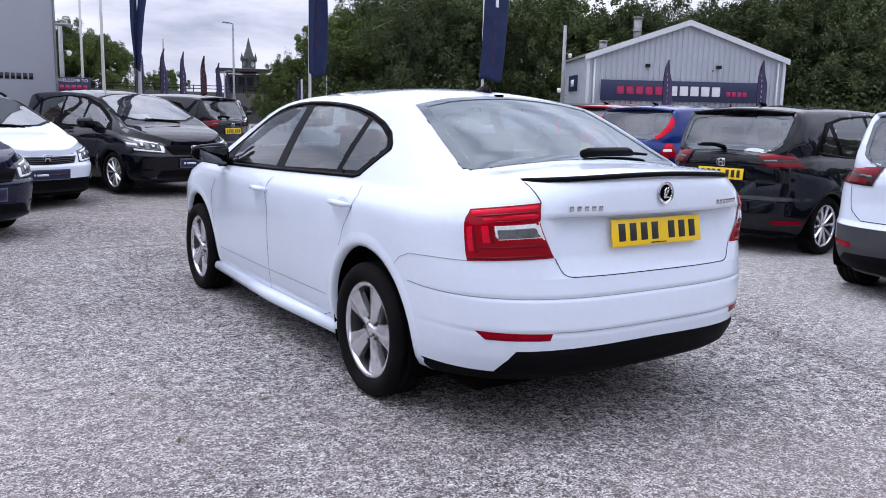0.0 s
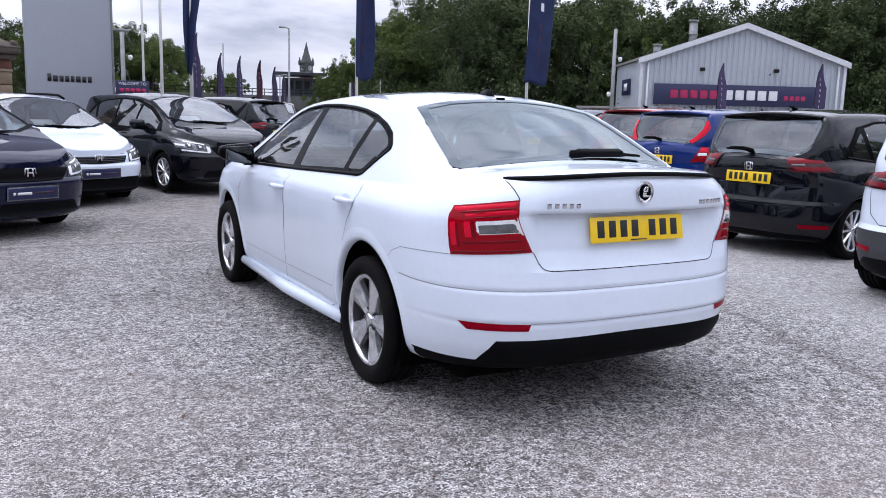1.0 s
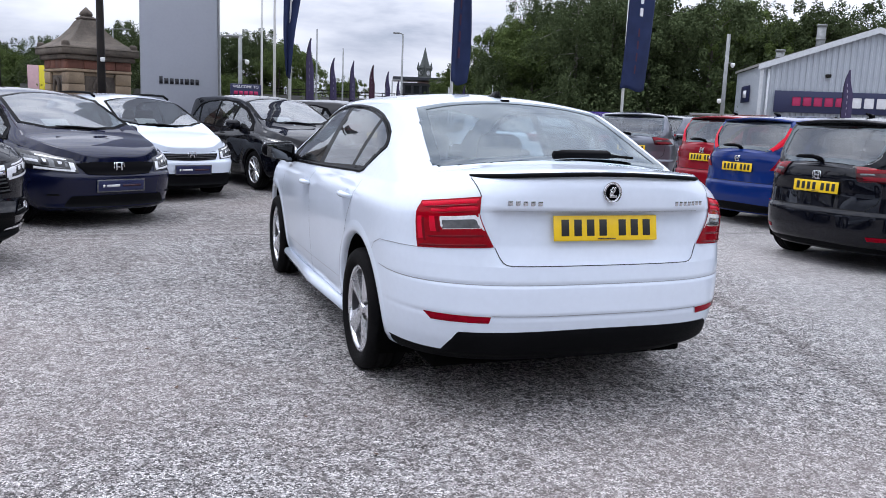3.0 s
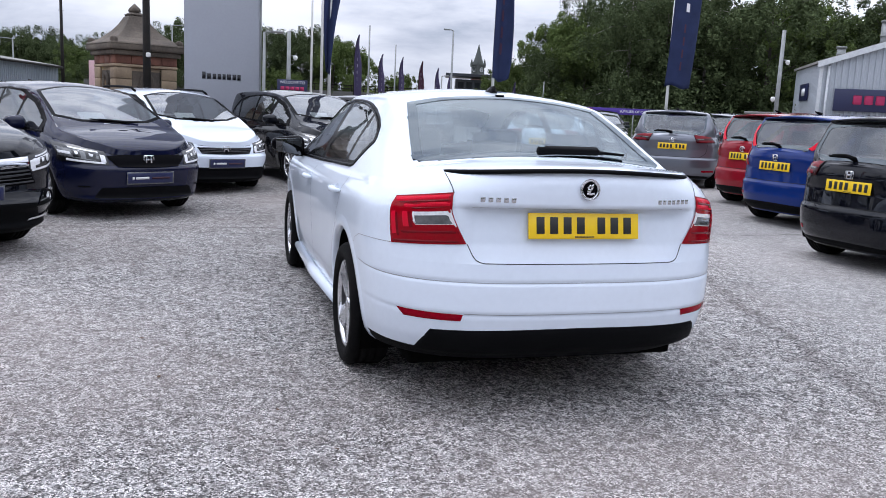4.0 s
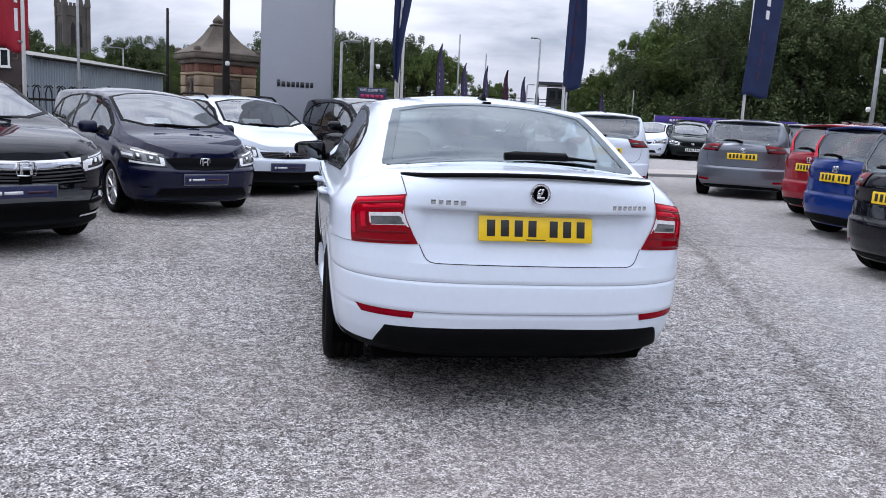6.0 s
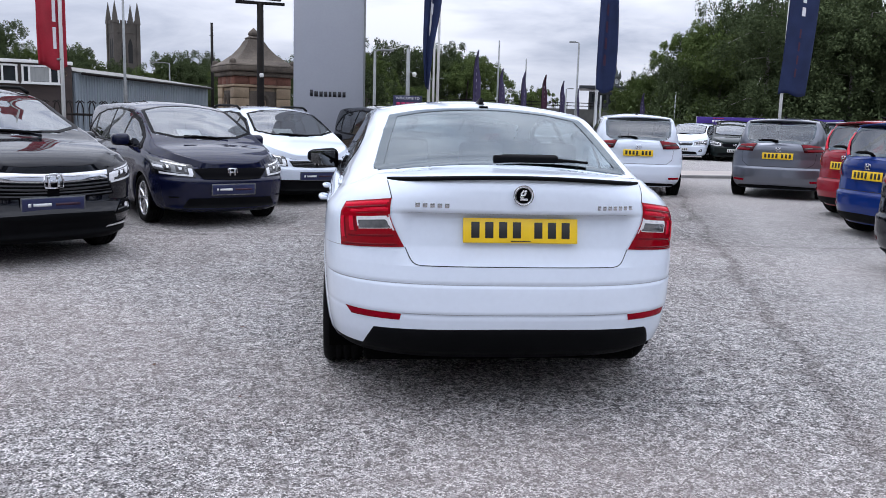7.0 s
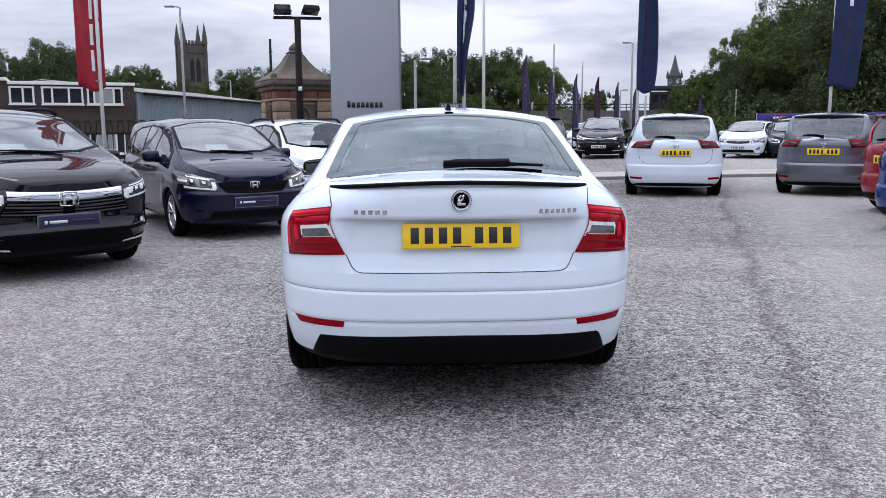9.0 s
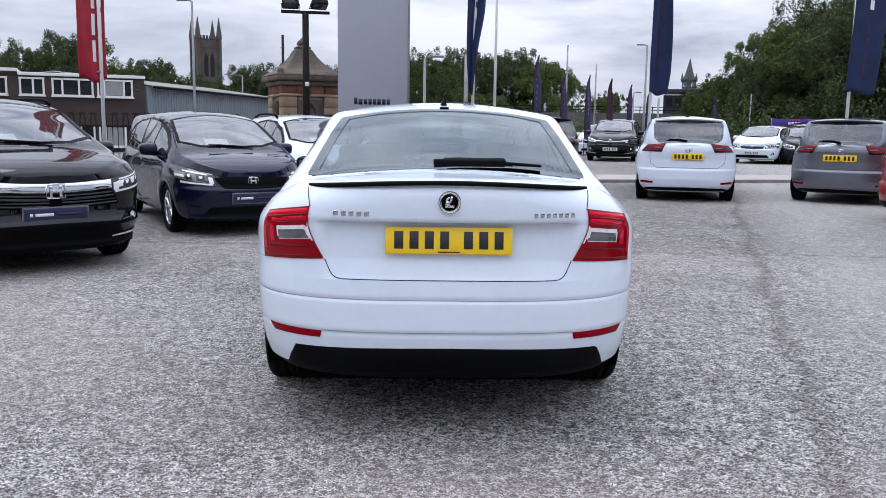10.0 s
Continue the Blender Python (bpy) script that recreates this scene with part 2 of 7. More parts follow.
def revolve(profile, steps=48, axis="x"):
    """Turns a profile of (radius, offset) about the x or z axis."""
    bm = bmesh.new()
    rings = []
    for k in range(steps):
        a = 2 * math.pi * k / steps
        c, s = math.cos(a), math.sin(a)
        rings.append([bm.verts.new((o, r * c, r * s) if axis == "x" else (r * c, r * s, o)) for r, o in profile])
    for k in range(steps):
        a, b = rings[k], rings[(k + 1) % steps]
        for i in range(len(profile) - 1):
            try:
                bm.faces.new((a[i], a[i + 1], b[i + 1], b[i]))
            except ValueError:
                pass
    bmesh.ops.remove_doubles(bm, verts=bm.verts, dist=1e-6)
    bmesh.ops.recalc_face_normals(bm, faces=bm.faces)
    return bm


def merged(bms):
    """Joins bmeshes into the first."""
    first = bms[0]
    for b in bms[1:]:
        me = bpy.data.meshes.new("tmp")
        b.to_mesh(me)
        b.free()
        first.from_mesh(me)
        bpy.data.meshes.remove(me)
    return first


def curve(points):
    """A smooth curve through (x, y) points that does not overshoot; held flat past its ends."""
    xs, ys = np.array([p[0] for p in points], float), np.array([p[1] for p in points], float)
    h = np.diff(xs)
    d = np.diff(ys) / h
    m = np.zeros(len(xs))
    m[0], m[-1] = d[0], d[-1]
    for i in range(1, len(xs) - 1):
        if d[i - 1] * d[i] > 0:
            w1, w2 = 2 * h[i] + h[i - 1], h[i] + 2 * h[i - 1]
            m[i] = (w1 + w2) / (w1 / d[i - 1] + w2 / d[i])

    def at(x):
        if x <= xs[0]:
            return float(ys[0])
        if x >= xs[-1]:
            return float(ys[-1])
        i = int(np.searchsorted(xs, x) - 1)
        t = (x - xs[i]) / h[i]
        return float(ys[i] * (1 + 2 * t) * (1 - t) ** 2 + m[i] * h[i] * t * (1 - t) ** 2 + ys[i + 1] * t * t * (3 - 2 * t) + m[i + 1] * h[i] * t * t * (t - 1))

    return at


def polyline(points):
    xs, ys = [p[0] for p in points], [p[1] for p in points]
    return lambda x: float(np.interp(x, xs, ys))


# ---- cars: local axes x right, y forward, z up; the tail at y = 0, tyres on z = 0 ----
def inside(poly, a, b):
    hit = False
    for (x1, y1), (x2, y2) in zip(poly, poly[1:] + poly[:1]):
        if (y1 > b) != (y2 > b) and a < (x2 - x1) * (b - y1) / (y2 - y1) + x1:
            hit = not hit
    return hit


def nearest(poly, a, b, reach):
    best, spot = reach, None
    for (x1, y1), (x2, y2) in zip(poly, poly[1:] + poly[:1]):
        dx, dy = x2 - x1, y2 - y1
        t = min(1, max(0, ((a - x1) * dx + (b - y1) * dy) / (dx * dx + dy * dy + 1e-12)))
        px, py = x1 + t * dx, y1 + t * dy
        d = math.hypot(a - px, b - py)
        if d < best:
            best, spot = d, (px, py)
    return spot


class Shape:
    """The outer skin of a car: plan outlines stacked by height up to the belt line, and cross sections from belt to roof above it."""

    def __init__(self, s):
        self.s = s
        self.W, self.yr, self.yf = curve(s["width"]), polyline(s["tail"]), polyline(s["nose"])
        self.belt, self.top, self.xe, self.crown = curve(s["belt"]), curve(s["roof"]), curve(s["rail"]), curve(s["crown"])
        self.barrel = curve(s["barrel"])
        self.nr, self.dr, self.nf, self.df = s["corner"]
        k = s.get("dense", 1)
        us = list(np.linspace(0, 1, int(34 * k))) + list(np.linspace(1, 2, int(84 * k)))[1:] + list(np.linspace(2, 3, int(24 * k)))[1:]
        self.us = us
        rows = []
        for u in us:
            rows.append(self.belt_point(u))
        self.belt_pts = rows
        order = sorted((p[1], p[0]) for p in rows)
        ys = [o[0] for o in order]
        xs = [o[1] for o in order]
        self.xb = lambda y: float(np.interp(y, ys, xs))

    def lower(self, u, z):
        W, yr, yf = self.W(z), self.yr(z), self.yf(z)
        if u <= 1:
            th = u * math.pi / 2
            x, y = W * max(0, math.sin(th)) ** (2 / self.nr), yr + self.dr * (1 - max(0, math.cos(th)) ** (2 / self.nr))
        elif u <= 2:
            x, y = W, yr + self.dr + (u - 1) * (yf - self.df - yr - self.dr)
        else:
            th = (3 - u) * math.pi / 2
            x, y = W * max(0, math.sin(th)) ** (2 / self.nf), yf - self.df * (1 - max(0, math.cos(th)) ** (2 / self.nf))
        x *= self.barrel(y)
        if u < 1 and "recess" in self.s:
            r = self.s["recess"]
            k = min(1, max(0, (r["x1"] - x) / (r["x1"] - r["x0"])))
            y += self.rec(z) * k * k * (3 - 2 * k)
        if "flare" in self.s:
            for hy, hz in self.s["hubs"]:
                d = math.hypot(y - hy, z - hz)
                x += self.s["flare"] * math.exp(-((d - 0.37) / 0.07) ** 2) * (u > 0.5)
        return (x, y, z)

    def rec(self, z):
        return polyline(self.s["recess"]["depth"])(z)

    def belt_point(self, u):
        y = self.lower(u, 0.9)[1]
        for _ in range(3):
            z = self.belt(y)
            y = self.lower(u, z)[1]
        return self.lower(u, self.belt(y))

    def u_rear(self, x, z):
        r = min(1, abs(x) / (self.W(z) * self.barrel(self.yr(z))))
        return math.asin(r ** (self.nr / 2)) / (math.pi / 2)

    def u_front(self, x, z):
        r = min(1, abs(x) / (self.W(z) * self.barrel(self.yf(z))))
        return 3 - math.asin(r ** (self.nf / 2)) / (math.pi / 2)

    def u_side(self, y, z):
        yr, yf = self.yr(z), self.yf(z)
        if y < yr + self.dr:
            c = max(0, 1 - (y - yr) / self.dr)
            return math.acos(min(1, c ** (self.nr / 2))) / (math.pi / 2)
        if y > yf - self.df:
            c = max(0, 1 - (yf - y) / self.df)
            return 3 - math.acos(min(1, c ** (self.nf / 2))) / (math.pi / 2)
        return 1 + (y - yr - self.dr) / (yf - self.df - yr - self.dr)

    def skin(self, u, z, off=0.0):
        """The point of the lower skin at (u, z), moved out by off along its normal; on the left side."""
        a = Vector(self.lower(u, z))
        if off:
            du = Vector(self.lower(min(3, u + 0.01), z)) - Vector(self.lower(max(0, u - 0.01), z))
            dz = Vector(self.lower(u, z + 0.006)) - Vector(self.lower(u, z - 0.006))
            n = dz.cross(du)
            if n.length < 1e-9:
                n = Vector((0, -1, 0))
            n.normalize()
            c = Vector((a.x, a.y - self.s["length"] / 2, 0))
            if n.dot(c) < 0:
                n = -n
            a += n * off
        return Vector((-a.x, a.y, a.z))

    def edge(self, y):
        """Rail half width, rail height and centre height of the section at y."""
        xb, zb, zc = self.xb(y), self.belt(y), self.top(y)
        xe = min(self.xe(y), xb * 0.93)
        zc = max(zc, zb + 0.002)
        ze = min(max(zc - self.crown(y), zb + 0.25 * (zc - zb)), zc)
        return xb, zb, xe, ze, zc

    def upper(self, x, y):
        """Height of the roof, glass or deck at (x, y), inside the rail."""
        xb, zb, xe, ze, zc = self.edge(y)
        return ze + (zc - ze) * (1 - min(1, abs(x) / xe) ** 2)

    def side_x(self, y, z):
        xb, zb, xe, ze, zc = self.edge(y)
        a = min(1, max(0, (z - zb) / max(1e-4, ze - zb)))
        return xb + (xe - xb) * a + self.s.get("bulge", 0.012) * math.sin(math.pi * a)


def build_skin(S, root, mats):
    """Body, bumpers, cut arches, window frames and panes as parts of root."""
    s = S.s
    zl = []
    for a, b in zip(s["levels"], s["levels"][1:]):
        n = max(1, int(round((b - a) / (0.032 / s.get("dense", 1)))))
        zl += [a + (b - a) * k / n for k in range(n)]
    zl.append(s["levels"][-1])
    nb, nq = int(4 * s.get("dense", 1)), int(30 * s.get("dense", 1)) // 2 * 2
    near = 0.017 / s.get("dense", 1)
    cols = len(S.us)
    V, faces = [], {}

    def put(kind, f):
        faces.setdefault(kind, []).append(f)

    grid = []
    for i, u in enumerate(S.us):
        col = []
        bx, by, bz = S.belt_pts[i]
        for z in zl:
            col.append(S.lower(u, z))
        for k in range(1, nb):
            z = zl[-1] + (bz - zl[-1]) * k / nb
            col.append(S.lower(u, z))
        col.append((bx, by, bz))
        grid.append(col)
    nz = len(zl) + nb
    # arches: vertices near the circle move on to it
    R = s["arch"]
    for i in range(cols):
        for j in range(nz):
            x, y, z = grid[i][j]
            if 0.45 < S.us[i] < 2.75 and j < len(zl):
                for hy, hz in s["hubs"]:
                    d = math.hypot(y - hy, z - hz - 0.015)
                    if abs(d - R) < near * 1.2 and d > 0:
                        y2, z2 = hy + (y - hy) * R / d, hz + 0.015 + (z - hz - 0.015) * R / d
                        grid[i][j] = (S.lower(S.u_side(y2, z2), z2)[0], y2, z2)
    for i in range(cols - 1):
        for j in range(nz - 1):
            q = [grid[i][j], grid[i + 1][j], grid[i + 1][j + 1], grid[i][j + 1]]
            cy, cz = sum(p[1] for p in q) / 4, sum(p[2] for p in q) / 4
            um = (S.us[i] + S.us[i + 1]) / 2
            if any(min(math.hypot(p[1] - hy, p[2] - hz - 0.015) for p in q) < R - 0.004 for hy, hz in s["hubs"]) and 0.4 < um < 2.8:
                continue
            kind = "body"
            for name, u0, u1, z0, z1 in s["zones"]:
                if u0 < um < u1 and z0 < cz < z1:
                    kind = name
            put(kind, q)
    # sections above the belt
    up = []
    dlo, panes_side = s["dlo"], s["side_panes"]
    tops = [("rear_window", s["rear_glass"]), ("windscreen", s["front_glass"])]
    for i in range(cols):
        px, py, pz = S.belt_pts[i]
        xb, zb, xe, ze, zc = S.edge(py)
        xe = min(xe, px * 0.93)
        sec = []
        for k in range(nq + 1):
            q = k / nq
            if q <= 0.5:
                a = q / 0.5
                sec.append([px + (xe - px) * a + s.get("bulge", 0.012) * math.sin(math.pi * a) * (1 if zc - pz > 0.12 else 0), py, pz + (ze - pz) * a])
            else:
                b = (q - 0.5) / 0.5
                sec.append([xe * (1 - b), py, ze + (zc - ze) * (1 - (1 - b) ** 2)])
        for _ in range(2):
            c = [list(p) for p in sec]
            for k in range(nq // 2 - 2, nq // 2 + 3):
                for w in (0, 2):
                    c[k][w] = (sec[k - 1][w] + 2 * sec[k][w] + sec[k + 1][w]) / 4
            sec = c
        for k in range(1, nq):
            x, y, z = sec[k]
            if k <= nq * 0.5:
                for poly in [dlo] + panes_side:
                    p = nearest(poly, y, z, near)
                    if p:
                        sec[k] = [S.side_x(*p) if abs(k - nq / 2) > 3 else x, p[0], p[1]]
                        break
            if k >= nq * 0.43:
                for _, poly in tops:
                    p = nearest(poly, x, y, near)
                    if p and 0 < k < nq:
                        sec[k] = [p[0], p[1], S.upper(*p) if k > nq / 2 + 2 else z]
                        break
        up.append(sec)
    for i in range(cols - 1):
        for k in range(nq):
            q = [up[i][k], up[i + 1][k], up[i + 1][k + 1], up[i][k + 1]]
            cx, cy, cz = (sum(p[w] for p in q) / 4 for w in range(3))
            kind = "body"
            if k < nq * 0.5 and inside(dlo, cy, cz):
                kind = "window_surround"
                for n, poly in enumerate(panes_side):
                    if inside(poly, cy, cz):
                        kind = "side%d" % n
            elif k >= nq * 0.43:
                for name, poly in tops:
                    if inside(poly, cx, cy):
                        kind = name
            if kind == "body" and s.get("black_roof") and cz > s["black_roof"]:
                kind = "roof"
            put(kind, q)
    # underside closes the shell
    low = [g[0] for g in grid]
    for a, b in zip(low, low[1:]):
        put("underside", [a, b, (0, b[1], b[2] + 0.03), (0, a[1], a[2] + 0.03)])
    made = {}
    for kind, quads in faces.items():
        base = kind.rstrip("0123456789") if kind.startswith("side") else kind
        sides = ((-1,), (1,)) if kind.startswith("side") or kind == "window_surround" else ((-1, 1),)
        for group in sides:
            vs, fs = [], []
            for sg in group:
                for q in quads:
                    n = len(vs)
                    vs += [(sg * p[0], p[1], p[2]) for p in q]
                    fs.append((n, n + 1, n + 2, n + 3) if sg > 0 else (n + 3, n + 2, n + 1, n))
            if kind.startswith("side"):
                nm, mt = "side_window", mats["panes"][min(int(kind[4:]), len(mats["panes"]) - 1)]
            elif kind in ("rear_window", "windscreen"):
                nm, mt = kind, mats[kind]
            elif kind == "window_surround":
                nm, mt = kind, M["gloss_black"]
            elif kind == "underside":
                nm, mt = "underside", M["well"]
            elif kind in mats:
                nm, mt = kind, mats[kind]
            else:
                nm, mt = kind, mats["body"]
            ob = mesh_ob(nm, vs, fs, mt, root, merge=True)
            if nm in ("side_window", "rear_window", "windscreen"):
                ob.visible_shadow = False
            made.setdefault(nm, []).append(ob)
    # arch lips and liners
    for hy, hz in s["hubs"]:
        for sg in (-1, 1):
            vs, fs = [], []
            n = 40
            for k in range(n + 1):
                a = math.radians(-22 + 224 * k / n)
                y, z = hy + R * math.cos(a), hz + 0.015 + R * math.sin(a)
                x = S.lower(S.u_side(y, z), z)[0]
                x0 = x
                yo, zo = hy + (R + 0.046) * math.cos(a), hz + 0.015 + (R + 0.046) * math.sin(a)
                xo = S.lower(S.u_side(yo, zo), zo)[0]
                xq = S.lower(S.u_side((y + yo) / 2, (z + zo) / 2), (z + zo) / 2)[0]
                ring = [(xo + 0.0004, yo, zo), (xq + 0.003, (y + yo) / 2, (z + zo) / 2), (x0 + 0.004, y, z), (x0 - 0.004, y - 0.018 * math.cos(a), z - 0.018 * math.sin(a)), (x0 - 0.03, y - 0.020 * math.cos(a), z - 0.020 * math.sin(a))]
                vs += [(sg * p[0], p[1], p[2]) for p in ring]
            for k in range(n):
                for m in range(4):
                    a = k * 5 + m
                    f = (a, a + 1, a + 6, a + 5)
                    fs.append(f if sg < 0 else f[::-1])
            mesh_ob("arch_lip", vs, fs, mats.get("lip", mats["body"]), root)
            vs, fs = [], []
            for k in range(n + 1):
                a = math.radians(-30 + 240 * k / n)
                y, z = hy + (R - 0.012) * math.cos(a), max(0.17, hz + 0.015 + (R - 0.012) * math.sin(a))
                x = S.W(0.5) - 0.02
                vs += [(sg * x, y, z), (sg * (x - 0.34), y, z)]
            for k in range(n):
                a = 2 * k
                fs.append((a, a + 1, a + 3, a + 2))
            c = len(vs)
            vs.append((sg * (S.W(0.5) - 0.36), hy, hz))
            for k in range(n):
                fs.append((2 * k + 1, c, 2 * k + 3))
            mesh_ob("arch_liner", vs, fs, M["well"], root)
    return made


def patch(S, corners, name, material, parent, off=0.004, nu=14, nz=8, mirror=False, flat=False, label="", cells=None, curved=0.0):
    """A lens or panel laid on the lower skin. corners: (u, z) at inner bottom, outer bottom, outer top, inner top.
    cells: (a0, a1, b0, b1), the share of the panel that is covered."""
    (u0, z0), (u1, z1), (u2, z2), (u3, z3) = corners
    a0, a1, b0, b1 = cells or (0, 1, 0, 1)
    vs, fs = [], []
    def at(a, b, o):
        u = (u0 * (1 - a) + u1 * a) * (1 - b) + (u3 * (1 - a) + u2 * a) * b
        z = (z0 * (1 - a) + z1 * a) * (1 - b) + (z3 * (1 - a) + z2 * a) * b
        p = S.skin(u, z, o)
        return (-p.x, p.y, p.z) if mirror else tuple(p)
    for i in range(nu + 1):
        for j in range(nz + 1):
            a, b = i / nu, j / nz
            rim = min(1 if a0 == 0 and u0 == 0 else a, 1 - a, b, 1 - b)
            o = off if rim > 0 else (-0.004 if cells is None else off - 0.0022)
            aa, bb = a0 + (a1 - a0) * a, b0 + (b1 - b0) * b
            vs.append(at(aa, bb, o))
    for i in range(nu):
        for j in range(nz):
            a = i * (nz + 1) + j
            f = (a, a + 1, a + nz + 2, a + nz + 1)
            fs.append(f if not mirror else f[::-1])
    return mesh_ob(name, vs, fs, material, parent, label=label)


def ribbon(S, pts, name, material, parent, width=0.005, off=0.0015, both=True, where="uz"):
    """A thin line laid along (u, z) points of the lower skin: panel gaps and creases."""
    for sg in ((-1, 1) if both else (-1,)):
        vs, fs = [], []
        fine = []
        for (ua, za), (ub, zb) in zip(pts, pts[1:]):
            n = max(2, int((abs(ub - ua) * 14 + abs(zb - za) * 30)) + 2)
            fine += [(ua + (ub - ua) * k / n, za + (zb - za) * k / n) for k in range(n)]
        fine.append(pts[-1])
        P = [S.skin(u, z, off) for u, z in fine]
        for k, p in enumerate(P):
            d = (P[min(k + 1, len(P) - 1)] - P[max(k - 1, 0)])
            out = S.skin(fine[k][0], fine[k][1], off + 0.01) - p
            w = d.cross(out)
            if w.length < 1e-9:
                w = Vector((0, 0, 1))
            w = w.normalized() * width / 2
            for e in (p + w, p - w):
                vs.append((e.x * (1 if sg < 0 else -1), e.y, e.z))
        for k in range(len(P) - 1):
            fs.append((2 * k, 2 * k + 1, 2 * k + 3, 2 * k + 2))
        mesh_ob(name, vs, fs, material, parent)


def rear_line(S, pts):
    """Fine (u, z) points along a line given in (x, z) on the tail."""
    out = []
    for (xa, za), (xb, zb) in zip(pts, pts[1:]):
        n = max(2, int(math.hypot(xb - xa, zb - za) / 0.012))
        out += [(S.u_rear(xa + (xb - xa) * k / n, za + (zb - za) * k / n), za + (zb - za) * k / n) for k in range(n)]
    return out + [(S.u_rear(*pts[-1]), pts[-1][1])]


def side_line(S, pts):
    """Fine (u, z) points along a line given in (y, z) on the flank."""
    out = []
    for (ya, za), (yb, zb) in zip(pts, pts[1:]):
        n = max(2, int(math.hypot(yb - ya, zb - za) / 0.02))
        out += [(S.u_side(ya + (yb - ya) * k / n, za + (zb - za) * k / n), za + (zb - za) * k / n) for k in range(n)]
    return out + [(S.u_side(*pts[-1]), pts[-1][1])]


def glass_border(S, poly, root, inner, outer, lift, name="glass_border", material=None):
    """The black printed border of a window in the upper shell, a band along its outline on both sides."""
    pts = []
    for (xa, ya), (xb, yb) in zip(poly, poly[1:]):
        n = max(2, int(math.hypot(xb - xa, yb - ya) / 0.02))
        pts += [(xa + (xb - xa) * k / n, ya + (yb - ya) * k / n) for k in range(n)]
    pts.append(poly[-1])
    cx, cy = 0.0, sum(p[1] for p in poly) / len(poly)
    vs, fs = [], []
    for k, (x, y) in enumerate(pts):
        a, b = pts[max(0, k - 1)], pts[min(len(pts) - 1, k + 1)]
        if k == 0:
            a = (-b[0], b[1])
        if k == len(pts) - 1:
            b = (-a[0], a[1])
        d = Vector((b[0] - a[0], b[1] - a[1])).normalized()
        nrm = Vector((-d.y, d.x))
        if nrm.dot(Vector((cx - x, cy - y))) < 0:
            nrm = -nrm
        for o in (-outer, inner * 0.5, inner):
            px, py = max(0, x + nrm.x * o), y + nrm.y * o
            px = min(px, S.edge(py)[2] * 0.995)
            e = 0.01
            g = (S.upper(px, py + e) - S.upper(px, py - e)) / (2 * e)
            h = math.hypot(1, g)
            vs.append((px, py - lift * g / h, S.upper(px, py) + lift / h))
    m = len(vs)
    vs += [(-p[0], p[1], p[2]) for p in vs]
    for k in range(len(pts) - 1):
        for j in range(2):
            a = 3 * k + j
            fs.append((a, a + 3, a + 4, a + 1))
            fs.append((m + a, m + a + 1, m + a + 4, m + a + 3))
    return mesh_ob(name, vs, fs, material or M["frit"], root)


def side_border(S, poly, root, inner, outer, lift=0.003, name="window_trim"):
    """A gloss black trim band along the outline of the side windows, one for each flank."""
    pts = []
    for (ya, za), (yb, zb) in zip(poly, poly[1:] + poly[:1]):
        n = max(2, int(math.hypot(yb - ya, zb - za) / 0.025))
        pts += [(ya + (yb - ya) * k / n, za + (zb - za) * k / n) for k in range(n)]
    cy, cz = sum(p[0] for p in poly) / len(poly), sum(p[1] for p in poly) / len(poly)
    N = len(pts)
    for sg in (-1, 1):
        vs, fs = [], []
        for k, (y, z) in enumerate(pts):
            a, b = pts[k - 1], pts[(k + 1) % N]
            d = Vector((b[0] - a[0], b[1] - a[1])).normalized()
            nrm = Vector((-d.y, d.x))
            if nrm.dot(Vector((cy - y, cz - z))) < 0:
                nrm = -nrm
            for o, up in ((-outer, -0.004), (-outer, lift), (inner, lift), (inner, -0.002)):
                py, pz = y + nrm.x * o, z + nrm.y * o
                vs.append((sg * (S.side_x(py, pz) + up), py, pz))
        for k in range(N):
            m = (k + 1) % N
            for j in range(3):
                fs.append((4 * k + j, 4 * m + j, 4 * m + j + 1, 4 * k + j + 1))
        mesh_ob(name, vs, fs, M["gloss_black"], root)


def plaque(root, y, z, k, face):
    """A chrome badge: a rounded frame with two uprights and a crossbar; face -1 looks back, 1 forward."""
    ring = [(0.062, -0.046), (0.066, 0.0), (0.058, 0.046), (0.0, 0.05), (-0.058, 0.046), (-0.066, 0.0), (-0.062, -0.046), (0.0, -0.05), (0.062, -0.046)]
    bits = [tube([(x * k, y + face * 0.004, z + h * k) for x, h in ring], 0.006 * k, 6, caps=False)]
    for sx in (-1, 1):
        bits.append(box(0.020 * k, 0.012, 0.082 * k, (sx * 0.032 * k, y + face * 0.004, z), bevel=0.003))
    bits.append(box(0.06 * k, 0.010, 0.018 * k, (0, y + face * 0.004, z), bevel=0.002))
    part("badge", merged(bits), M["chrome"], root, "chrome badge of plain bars")


